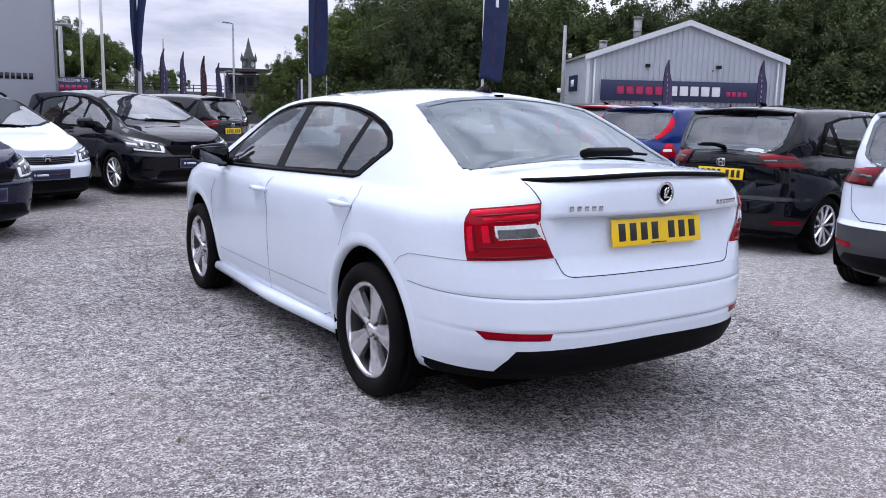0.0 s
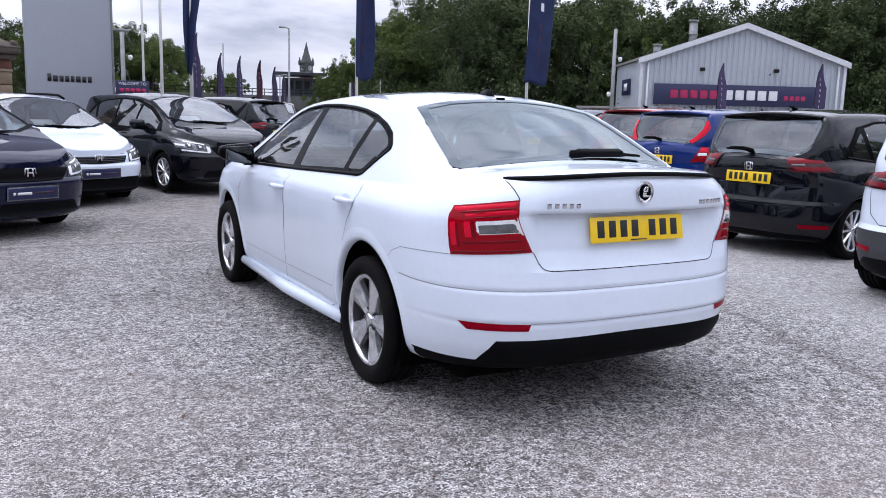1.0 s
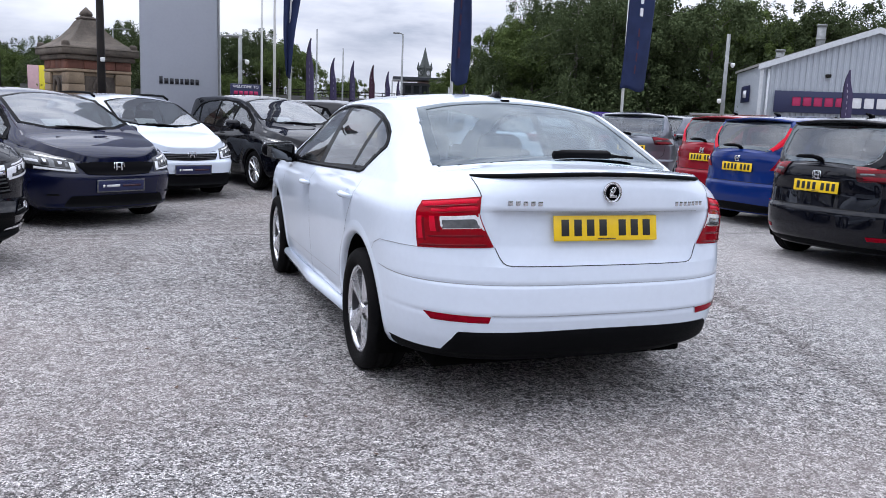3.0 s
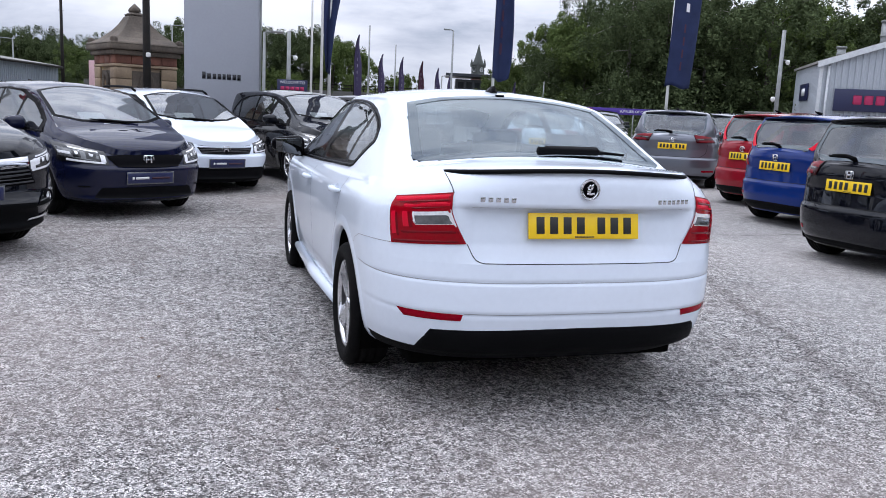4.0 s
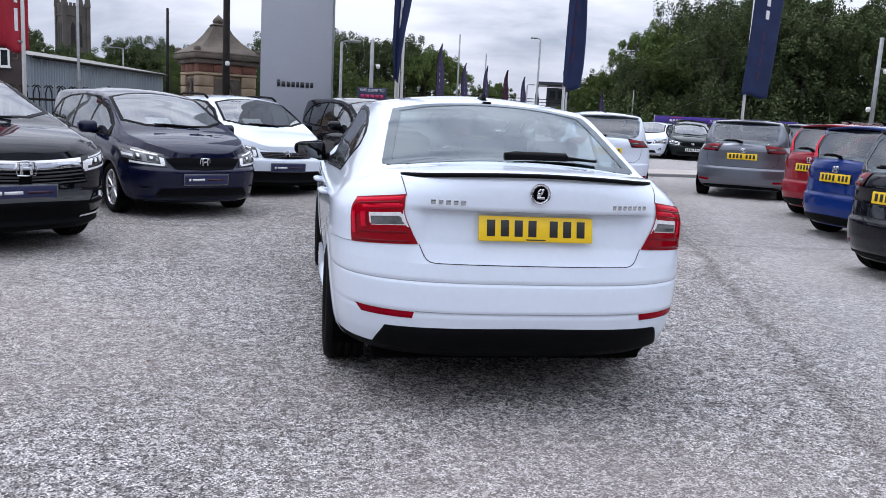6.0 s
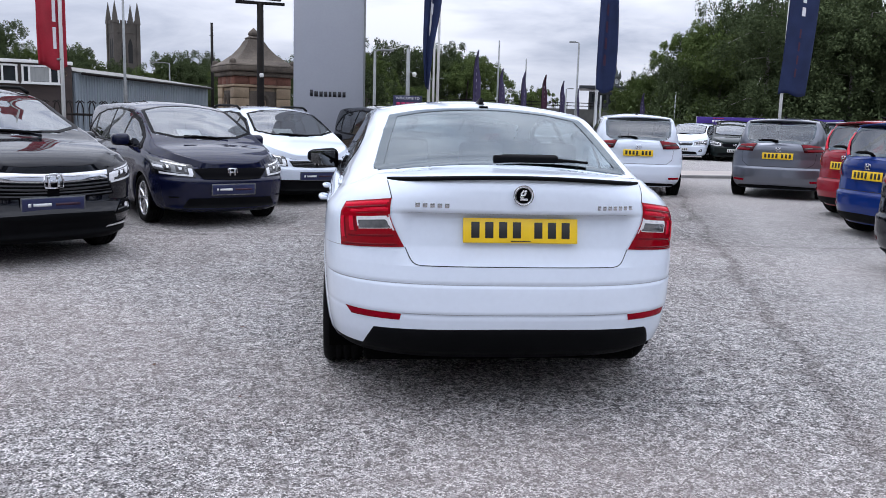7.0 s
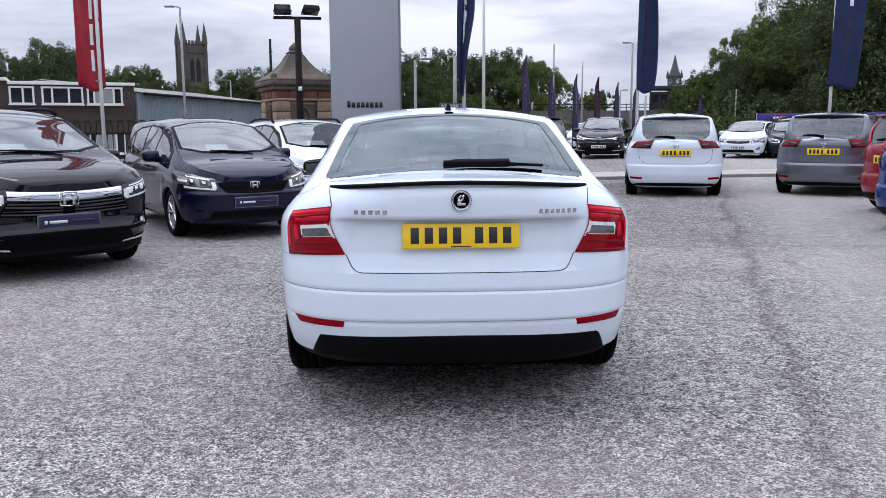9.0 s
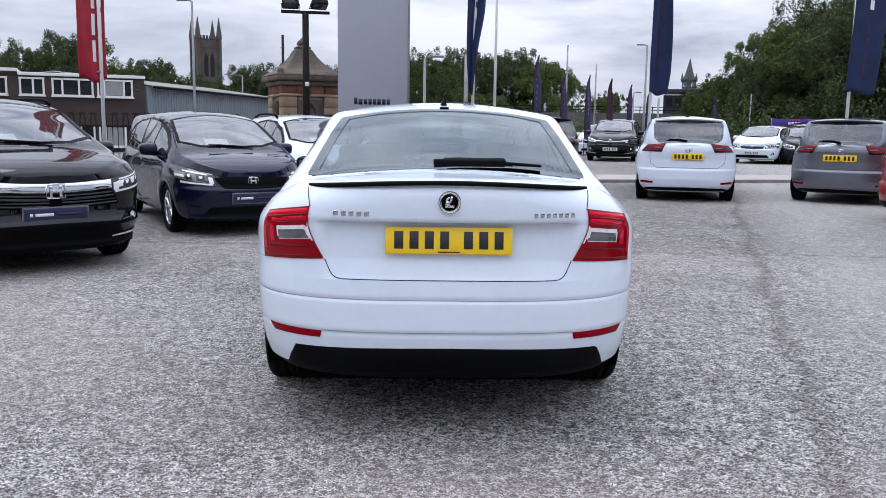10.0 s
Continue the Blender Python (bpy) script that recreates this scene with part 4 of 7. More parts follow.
    part("exhaust_pipe", tube([(0.46, 0.5, 0.23), (0.46, 0.30, 0.225)], 0.028, 14, caps=False), M["disc"], root)
    part("chassis", box(1.36, 3.9, 0.10, (0, 2.3, 0.22), bevel=0.02), M["well"], root)
    cabin(S, root, 2.25, 3.15, 1.42, 0.72)
    return root


build_saloon(pose(0, 0, 0))


# ---- ground ----
def ramp(v, soft=0.8):
    return soft * math.log(1 + math.exp(min(30, v / soft)))


def ground_z(x, y):
    """The yard climbs gently beyond the white car, then levels out."""
    k = min(1, max(0, (x + 3.0) / 3.5))
    h = 0.018 * ramp(y - 5.5) * (0.1 + 0.9 * k * k * (3 - 2 * k)) + 0.012 * ramp(x - 3.0)
    return 0.14 * math.tanh(h / 0.14)


def tarmac(name, chip_a, chip_b, binder, stain, warm, old, pale):
    """Worn surface dressing: pale stone chips in dark binder, with stains and wheel-worn patches."""
    m, n, l, p = nodes_of(name)
    co = n.new("ShaderNodeTexCoord")

    def tex(kind, **kw):
        t = n.new(kind)
        for k, v in kw.items():
            t.inputs[k].default_value = v
        l.new(co.outputs["Object"], t.inputs["Vector"])
        return t

    def mix(fac, a, b, mode="MIX"):
        x = n.new("ShaderNodeMix")
        x.data_type, x.blend_type = "RGBA", mode
        for sock, v in (("Factor", fac), ("A", a), ("B", b)):
            if isinstance(v, (tuple, float)):
                x.inputs[sock].default_value = v if isinstance(v, float) else (*v, 1)
            else:
                l.new(v, x.inputs[sock])
        return x.outputs["Result"]

    def rng(v, a, b, c=0.0, d=1.0):
        r = n.new("ShaderNodeMapRange")
        for k, w in (("From Min", a), ("From Max", b), ("To Min", c), ("To Max", d)):
            r.inputs[k].default_value = w
        l.new(v, r.inputs["Value"])
        return r.outputs["Result"]

    v1 = tex("ShaderNodeTexVoronoi", Scale=145.0, Randomness=1.0)
    v2 = tex("ShaderNodeTexVoronoi", Scale=52.0, Randomness=1.0)
    n1 = tex("ShaderNodeTexNoise", Scale=30.0, Detail=3.0, Roughness=0.7)
    n2 = tex("ShaderNodeTexNoise", Scale=0.8, Detail=7.0, Roughness=0.62, Distortion=0.5)
    n3 = tex("ShaderNodeTexNoise", Scale=10.0, Detail=5.0, Roughness=0.7)
    n4 = tex("ShaderNodeTexNoise", Scale=0.22, Detail=4.0, Roughness=0.55)
    chip, stone = n.new("ShaderNodeSeparateColor"), n.new("ShaderNodeSeparateColor")
    l.new(v1.outputs["Color"], chip.inputs["Color"])
    l.new(v2.outputs["Color"], stone.inputs["Color"])
    cr = n.new("ShaderNodeValToRGB")  # single chips run from black binder through greys to a few white stones
    el = cr.color_ramp.elements
    el[0].position, el[0].color = 0.0, (*binder, 1)
    el[1].position, el[1].color = 1.0, (*chip_b, 1)
    for pos, k in ((0.25, 0.03), (0.33, 0.50), (0.60, 0.92)):
        e = el.new(pos)
        e.color = (*(binder[c] + (chip_b[c] - binder[c]) * k for c in range(3)), 1)
    l.new(chip.outputs["Red"], cr.inputs["Fac"])
    col = cr.outputs["Color"]
    col = mix(rng(v1.outputs["Distance"], 0.40, 0.62, 0.0, 0.6), col, binder)
    col = mix(rng(stone.outputs["Green"], 0.45, 0.95, 0.0, 0.5), col, chip_a)
    col = mix(rng(stone.outputs["Blue"], 0.80, 0.90, 0.0, 0.55), col, binder)
    col = mix(rng(n1.outputs["Fac"], 0.53, 0.62, 0.0, 0.78), col, binder)
    col = mix(rng(n3.outputs["Fac"], 0.46, 0.58, 0.0, 0.95), col, stain, "MULTIPLY")
    col = mix(rng(n2.outputs["Fac"], 0.46, 0.66, 0.0, 0.60), col, stain, "MULTIPLY")
    col = mix(rng(n4.outputs["Fac"], 0.44, 0.60, 0.0, 0.26), col, warm)
    # tarred joints between lanes of surfacing: one slants past the white car, one runs across
    sep = n.new("ShaderNodeSeparateXYZ")
    l.new(co.outputs["Object"], sep.inputs["Vector"])

    def joint(a, b, c, half):
        s1, s2, s3, ab = (n.new("ShaderNodeMath") for _ in range(4))
        for q in (s1, s2, s3):
            q.operation = "MULTIPLY_ADD"
        ab.operation = "ABSOLUTE"
        l.new(sep.outputs["X"], s1.inputs[0])
        s1.inputs[1].default_value, s1.inputs[2].default_value = a, c
        l.new(sep.outputs["Y"], s2.inputs[0])
        s2.inputs[1].default_value = b
        l.new(s1.outputs["Value"], s2.inputs[2])
        l.new(n2.outputs["Fac"], s3.inputs[0])
        s3.inputs[1].default_value = 0.5
        l.new(s2.outputs["Value"], s3.inputs[2])
        l.new(s3.outputs["Value"], ab.inputs[0])
        return rng(ab.outputs["Value"], 0.0, half, 0.8, 0.0)

    lane, wob = n.new("ShaderNodeMath"), n.new("ShaderNodeMath")
    lane.operation = wob.operation = "MULTIPLY_ADD"
    l.new(sep.outputs["X"], lane.inputs[0])
    lane.inputs[1].default_value = 0.09
    l.new(sep.outputs["Y"], lane.inputs[2])
    l.new(n2.outputs["Fac"], wob.inputs[0])
    wob.inputs[1].default_value = 2.6
    l.new(lane.outputs["Value"], wob.inputs[2])
    col = mix(rng(wob.outputs["Value"], 5.2, 7.6, 0.0, 0.5), col, old, "MULTIPLY")
    # to the side of the slanting joint the dressing is newer and paler
    side, bend = n.new("ShaderNodeMath"), n.new("ShaderNodeMath")
    side.operation = bend.operation = "MULTIPLY_ADD"
    l.new(sep.outputs["Y"], side.inputs[0])
    side.inputs[1].default_value = -0.335
    l.new(sep.outputs["X"], side.inputs[2])
    l.new(n2.outputs["Fac"], bend.inputs[0])
    bend.inputs[1].default_value = 1.2
    l.new(side.outputs["Value"], bend.inputs[2])
    col = mix(rng(bend.outputs["Value"], 2.3, 3.1, 0.0, 0.30), col, pale)
    col = mix(joint(1.0, -0.335, -1.88, 0.10), col, stain, "MULTIPLY")
    col = mix(joint(0.09, 1.0, -5.85, 0.07), col, stain, "MULTIPLY")
    l.new(col, p.inputs["Base Color"])
    p.inputs["Roughness"].default_value = 0.86
    p.inputs["Specular IOR Level"].default_value = 0.35
    hgt = n.new("ShaderNodeMath")
    hgt.operation = "MULTIPLY_ADD"
    l.new(v1.outputs["Distance"], hgt.inputs[0])
    hgt.inputs[1].default_value = -0.8
    l.new(n1.outputs["Fac"], hgt.inputs[2])
    bp = n.new("ShaderNodeBump")
    bp.inputs["Strength"].default_value, bp.inputs["Distance"].default_value = 0.9, 0.012
    l.new(hgt.outputs["Value"], bp.inputs["Height"])
    l.new(bp.outputs["Normal"], p.inputs["Normal"])
    return m


M["tarmac"] = tarmac("worn_chipped_tarmac", (0.31, 0.30, 0.30), (1.0, 0.96, 0.935), (0.026, 0.025, 0.0255), (0.62, 0.60, 0.595), (0.50, 0.43, 0.40), (0.60, 0.585, 0.575), (0.58, 0.565, 0.55))
M["concrete"] = surface("pale_concrete_crossing", (0.42, 0.375, 0.345), (0.31, 0.28, 0.26), rough=0.85, scale=1.2, fine=40, bump=0.3, bump_scale=90)
M["kerb"] = surface("concrete_kerb", (0.26, 0.255, 0.25), (0.18, 0.175, 0.17), rough=0.9, scale=5, fine=60, bump=0.3, bump_scale=60)


def sheet():
    xs = [-2000, -700, -300, -150, -90, -60, -40, -25] + list(np.linspace(-16, 24, 101)) + [30, 40, 60, 90, 150, 300, 700, 2000]
    ys = [-2000, -700, -300, -100, -50, -25, -12] + list(np.linspace(-8, 32, 101)) + [40, 55, 80, 130, 250, 500, 1000, 2200]
    vs = [(x, y, ground_z(x, y)) for x in xs for y in ys]
    n = len(ys)
    fs = [(i * n + j, (i + 1) * n + j, (i + 1) * n + j + 1, i * n + j + 1) for i in range(len(xs) - 1) for j in range(n - 1)]
    return mesh_ob("ground", vs, fs, M["tarmac"])


tagged(sheet(), "worn grey chipped tarmac car park", "ground", kind="structure")


def strip(name, a, b, w, h, material, label, category):
    """A raised strip from a to b on the ground, h high, with bevelled edges."""
    a, b = Vector((*a, 0)), Vector((*b, 0))
    d = (b - a).normalized()
    s = Vector((-d.y, d.x, 0)) * w / 2
    n = 30
    vs, fs = [], []
    for k in range(n + 1):
        c = a + (b - a) * k / n
        z = ground_z(c.x, c.y)
        for off, hh in ((-1.0, -0.1), (-1.0, h * 0.7), (-0.97, h), (0.97, h), (1.0, h * 0.7), (1.0, -0.1)):
            q = c + s * off
            vs.append((q.x, q.y, z + hh))
    for k in range(n):
        for j in range(5):
            i = 6 * k + j
            fs.append((i, i + 1, i + 7, i + 6))
    return tagged(mesh_ob(name, vs, fs, material, smooth=False), label, category, kind="structure")


# the pale crossing beyond the far cars, behind a low kerb
strip("pavement", (-3.0, 15.6), (24.0, 19.2), 2.4, 0.03, M["concrete"], "pale concrete crossing strip across the yard", "pavement")
strip("kerb", (-3.0, 14.25), (24.0, 17.85), 0.16, 0.07, M["kerb"], "low concrete kerb along the crossing", "kerb")


def fallen_leaves():
    """A few small dry leaves and twigs blown across the yard."""
    g = random.Random(12)
    vs, fs = [], []
    for _ in range(46):
        x, y = g.uniform(-4.5, 3.2), g.uniform(-1.5, 6.0)
        if -1.0 < x < 1.0 and -0.1 < y < 4.8:
            x += 2.2
        r, a = g.uniform(0.008, 0.022), g.uniform(0, 6.28)
        z = ground_z(x, y) + 0.004
        i = len(vs)
        for k in range(6):
            q = a + k * math.pi / 3
            w = 1.0 if k % 3 == 0 else 0.45
            vs.append((x + r * w * math.cos(q), y + r * w * math.sin(q), z + 0.006 * abs(math.sin(2 * q + r * 90))))
        fs.append(tuple(range(i, i + 6)))
    return mesh_ob("fallen_leaves", vs, fs, M["dry_leaf"], smooth=False)


M["dry_leaf"] = surface("dry_leaf", (0.16, 0.075, 0.04), (0.05, 0.035, 0.025), rough=0.8, scale=40, fine=200)
tagged(fallen_leaves(), "small dry leaves scattered on the tarmac", "leaves", kind="stuff")


# ---- hatchbacks and other parked cars ----
HATCH = {
    "length": 4.044,
    "dense": 1.4,
    "width": [(0.18, 0.72), (0.25, 0.79), (0.4, 0.825), (0.6, 0.842), (0.75, 0.845), (0.85, 0.832), (0.92, 0.805), (0.98, 0.775), (1.04, 0.72)],
    "barrel": [(0, 0.97), (0.8, 1.0), (2.2, 1.003), (3.2, 0.99), (4.04, 0.93)],
    "tail": [(0.18, 0.12), (0.28, 0.03), (0.40, 0.0), (0.565, 0.004), (0.590, 0.032), (0.75, 0.045), (0.90, 0.03), (0.97, 0.04), (1.04, 0.08)],
    "nose": [(0.18, 3.94), (0.20, 3.99), (0.222, 4.03), (0.238, 4.034), (0.252, 4.012), (0.30, 4.012), (0.50, 4.040), (0.555, 4.046), (0.575, 4.040), (0.60, 4.012), (0.66, 3.995), (0.72, 3.965), (0.80, 3.86), (0.88, 3.66), (0.95, 3.45)],
    "belt": [(0, 1.0), (0.2, 0.985), (0.5, 0.995), (1.3, 0.968), (2.4, 0.93), (3.1, 0.905), (3.5, 0.845), (3.8, 0.77), (4.04, 0.64)],
    "roof": [(0.0, 1.0), (0.07, 1.02), (0.12, 1.07), (0.20, 1.20), (0.30, 1.37), (0.345, 1.455), (0.40, 1.475), (0.7, 1.505), (1.3, 1.526), (1.9, 1.508), (2.35, 1.445), (2.75, 1.29), (3.2, 1.08), (3.36, 1.0), (3.6, 0.945), (3.85, 0.86), (4.0, 0.75), (4.04, 0.66)],
    "rail": [(0.0, 0.52), (0.12, 0.61), (0.35, 0.605), (1.3, 0.595), (2.2, 0.595), (2.8, 0.63), (3.3, 0.68), (3.7, 0.60), (4.04, 0.3)],
    "crown": [(0.0, 0.01), (0.12, 0.03), (0.35, 0.035), (1.3, 0.06), (2.4, 0.05), (3.3, 0.035), (4.0, 0.015)],
    "corner": (2.9, 0.6, 3.1, 0.66),
    "levels": [0.18, 0.20, 0.222, 0.238, 0.252, 0.30, 0.36, 0.45, 0.52, 0.555, 0.568, 0.59, 0.60, 0.70, 0.80, 0.88],
    "hubs": [(0.66, 0.30), (3.19, 0.30)],
    "arch": 0.335,
    "flare": 0.012,
    "bulge": 0.02,
    "zones": [("rear_bumper", -1, 0.7, 0, 0.60), ("front_bumper", 2.5, 4, 0, 0.6)],
    "dlo": [(3.15, 0.925), (2.3, 0.945), (1.0, 0.98), (0.50, 1.03), (0.50, 1.10), (0.75, 1.33), (1.1, 1.395), (1.7, 1.425), (2.2, 1.395), (2.6, 1.29), (3.05, 1.06)],
    "side_panes": [
        [(2.26, 0.965), (1.64, 0.98), (1.62, 1.40), (2.1, 1.375), (2.30, 1.33)],
        [(2.98, 0.95), (2.33, 0.965), (2.37, 1.30), (2.6, 1.24), (2.95, 1.07)],
        [(1.56, 0.985), (0.95, 1.01), (0.88, 1.325), (1.1, 1.37), (1.55, 1.40)],
        [(0.88, 1.015), (0.60, 1.04), (0.62, 1.13), (0.80, 1.285)],
    ],
    "rear_glass": [(0.0, 0.10), (0.40, 0.108), (0.56, 0.135), (0.575, 0.30), (0.53, 0.335), (0.0, 0.342)],
    "front_glass": [(0.0, 3.28), (0.4, 3.22), (0.64, 3.06), (0.565, 2.40), (0.3, 2.30), (0.0, 2.27)],
}


def scaled(s, sx, sy, sz):
    """The same shape stretched to another car's size."""
    o = dict(s)
    o["length"] = s["length"] * sy
    o["width"] = [(z * sz, w * sx) for z, w in s["width"]]
    o["tail"], o["nose"] = ([(z * sz, y * sy) for z, y in s[k]] for k in ("tail", "nose"))
    o["barrel"] = [(y * sy, w) for y, w in s["barrel"]]
    for k in ("belt", "roof", "crown"):
        o[k] = [(y * sy, z * sz) for y, z in s[k]]
    o["rail"] = [(y * sy, w * sx) for y, w in s["rail"]]
    o["corner"] = (s["corner"][0], s["corner"][1] * sy, s["corner"][2], s["corner"][3] * sy)
    o["levels"] = [z * sz for z in s["levels"]]
    o["hubs"] = [(y * sy, z * sz) for y, z in s["hubs"]]
    o["arch"] = s["arch"] * sz
    o["zones"] = [(n, a, b, z0 * sz, z1 * sz) for n, a, b, z0, z1 in s["zones"]]
    o["dlo"] = [(y * sy, z * sz) for y, z in s["dlo"]]
    o["side_panes"] = [[(y * sy, z * sz) for y, z in p] for p in s["side_panes"]]
    for k in ("rear_glass", "front_glass"):
        o[k] = [(x * sx, y * sy) for x, y in s[k]]
    return o


M["grille_grey"] = surface("dark_grey_grille_bars", (0.035, 0.035, 0.038), (0.05, 0.05, 0.054), rough=0.35, metal=0.3)


def hatchback(m, label, body, spec=None, name="hatchback_car", tail="wide", front="plain", cladding=None, rails=False, plate="yellow", group="parked hatchbacks", spokes=10, black_roof=None, category="car", cards=True, dark_mirrors=False):
    sp = dict(spec or HATCH)
    k = sp["length"] / 4.044
    kz = max(p[1] for p in sp["roof"]) / 1.526
    kx = sp["width"][4][1] / 0.845
    if black_roof:
        sp["black_roof"] = black_roof
    if cladding:
        sp["zones"] = [("sill_cladding", -1, 4, 0, 0.36 * kz), ("rear_bumper", -1, 0.7, 0, 0.55 * kz), ("front_bumper", 2.5, 4, 0, 0.40 * kz)]
    # shade under the crossover, painted black into its lowest skin
    if front == "wing":
        sp["zones"] = sp["zones"] + [("lower_bumper", -1, 4, 0, 0.30 * kz)]
    root = thing(name, m, label, category, group)
    S = Shape(sp)
    mats = {"body": body, "panes": [M["glass"], M["glass"], M["privacy"], M["privacy"]], "rear_window": M["privacy"], "windscreen": M["screen"], "roof": M["gloss_black"], "lower_bumper": M["trim"]}
    if cladding:
        mats.update({"rear_bumper": cladding, "front_bumper": cladding, "sill_cladding": cladding, "lip": cladding})
    build_skin(S, root, mats)
    R, Y, F = S.u_rear, S.u_side, S.u_front
    Z = lambda z: z * kz
    for mir in (False, True):
        sg = 1 if mir else -1
        if tail == "wide":
            lamp = new("tail_light")
            lamp.parent = root
            c = [(R(0.43 * kx, Z(0.878)), Z(0.878)), (Y(0.31 * k, Z(0.885)), Z(0.885)), (Y(0.25 * k, Z(1.045)), Z(1.045)), (R(0.36 * kx, Z(1.02)), Z(1.02))]
            patch(S, c, "lens", M["lamp_black"], lamp, 0.012, 16, 6, mir, cells=(0, 1, 0, 1))
            patch(S, c, "lamp_band", M["dark_red"], lamp, 0.014, 14, 4, mir, cells=(0.04, 0.97, 0.56, 0.94))
            patch(S, c, "lamp_band", M["red_lens"], lamp, 0.0155, 12, 2, mir, cells=(0.30, 0.93, 0.70, 0.80))
            patch(S, c, "lamp_band", M["grey_lens"], lamp, 0.0155, 10, 2, mir, cells=(0.10, 0.42, 0.44, 0.54))
            patch(S, c, "lamp_band", M["dark_red"], lamp, 0.014, 12, 2, mir, cells=(0.12, 0.95, 0.10, 0.34))
        elif tail == "tall":
            lamp = new("tail_light")
            lamp.parent = root
            c = [(R(0.50 * kx, Z(0.78)), Z(0.78)), (Y(0.26 * k, Z(0.80)), Z(0.80)), (Y(0.24 * k, Z(0.985)), Z(0.985)), (R(0.60 * kx, Z(0.985)), Z(0.985))]
            patch(S, c, "lens", M["red_lens"], lamp, 0.012, 14, 8, mir, cells=(0, 1, 0, 1))
            patch(S, c, "lamp_band", M["clear_lens"], lamp, 0.014, 10, 3, mir, cells=(0.12, 0.75, 0.42, 0.60))
            patch(S, c, "lamp_band", M["bright_red"], lamp, 0.014, 10, 3, mir, cells=(0.10, 0.85, 0.68, 0.92))
            vs, fs = [], []
            n = 14
            for i in range(n + 1):
                y = (0.125 + (0.30 - 0.125) * i / n) * k
                xb, zb, xe, ze, zc = S.edge(y)
                for a in (0.74, 0.83, 0.92, 1.0):
                    vs.append((sg * (xb + (xe - xb) * a + 0.012), y - 0.008, zb + (ze - zb) * a))
                vs.append((sg * (xe - 0.03), y - 0.010, S.upper(xe - 0.03, y) + 0.008))
            for i in range(n):
                for j in range(4):
                    a = 5 * i + j
                    fs.append((a, a + 1, a + 6, a + 5))
            mesh_ob("pillar_lamp", vs, fs, M["bright_red"], lamp)
        zr = 0.0 if cladding or tail == "tall" else -0.065
        c = [(R(0.56 * kx, Z(0.385 + zr)), Z(0.385 + zr)), (R(0.74 * kx, Z(0.39 + zr)), Z(0.39 + zr)), (R(0.74 * kx, Z(0.43 + zr)), Z(0.43 + zr)), (R(0.55 * kx, Z(0.425 + zr)), Z(0.425 + zr))]
        patch(S, c, "bumper_reflector", M["reflector"], root, 0.006, 8, 3, mir, cells=(0, 1, 0, 1))
        zv = 0.36 if cladding else 0.325 if tail == "tall" else 0.265
        c = [(0, Z(0.19)), (R(0.70 * kx, Z(0.19)), Z(0.19)), (R(0.62 * kx, Z(zv - 0.015)), Z(zv - 0.015)), (0, Z(zv))]
        patch(S, c, "rear_valance", M["trim"], root, 0.010, 14, 5, mir)
        # headlights
        hl = new("headlight")
        hl.parent = root
        c = [(F(0.43 * kx, Z(0.605)), Z(0.605)), (Y(3.56 * k, Z(0.645)), Z(0.645)), (Y(3.34 * k, Z(0.850)), Z(0.850)), (F(0.45 * kx, Z(0.748)), Z(0.748))]
        if front == "wing":
            c = [(F(0.455 * kx, Z(0.662)), Z(0.662)), (Y(3.54 * k, Z(0.735)), Z(0.735)), (Y(3.32 * k, Z(0.895)), Z(0.895)), (F(0.45 * kx, Z(0.792)), Z(0.792))]
            patch(S, c, "reflector", M["clear_lens"], hl, 0.0105, 12, 4, mir, cells=(0.08, 0.62, 0.36, 0.74))
        patch(S, c, "lens", M["lamp_dark"], hl, 0.008, 16, 6, mir, cells=(0, 1, 0, 1))
        patch(S, c, "running_lamp", M["clear_lens"], hl, 0.0105, 14, 2, mir, cells=(0.05, 0.78, 0.05, 0.18))
        patch(S, c, "running_lamp", M["clear_lens"], hl, 0.0105, 3, 6, mir, cells=(0.03, 0.11, 0.18, 0.70))
        patch(S, c, "running_lamp", M["clear_lens"], hl, 0.0105, 10, 2, mir, cells=(0.12, 0.66, 0.80, 0.89))
        patch(S, c, "reflector", M["grey_lens"], hl, 0.010, 10, 3, mir, cells=(0.12, 0.96, 0.24, 0.76))
        patch(S, c, "projector", M["lamp_dark"], hl, 0.012, 6, 4, mir, cells=(0.18, 0.36, 0.30, 0.70))
        patch(S, c, "projector", M["lamp_dark"], hl, 0.012, 6, 4, mir, cells=(0.46, 0.62, 0.32, 0.70))
        # highlights painted on the dark projectors as small pale patches
        patch(S, c, "projector_glint", M["clear_lens"], hl, 0.0135, 3, 3, mir, cells=(0.22, 0.30, 0.46, 0.66))
        patch(S, c, "projector_glint", M["clear_lens"], hl, 0.0135, 3, 3, mir, cells=(0.50, 0.57, 0.46, 0.66))
        patch(S, c, "indicator", M["clear_lens"], hl, 0.0115, 8, 2, mir, cells=(0.66, 0.94, 0.40, 0.56))
        # nose panels
        c = [(3, Z(0.575)), (F(0.35 * kx, Z(0.585)), Z(0.585)), (F(0.45 * kx, Z(0.70)), Z(0.70)), (3, Z(0.725))]
        up = 0.07 if front == "wing" else 0.0
        if front == "wing":
            c = [(3, Z(0.555)), (F(0.52 * kx, Z(0.575)), Z(0.575)), (F(0.46 * kx, Z(0.70)), Z(0.70)), (3, Z(0.68))]
        if front == "bars":
            c = [(3, Z(0.585)), (F(0.36 * kx, Z(0.60)), Z(0.60)), (F(0.41 * kx, Z(0.69)), Z(0.69)), (3, Z(0.685))]
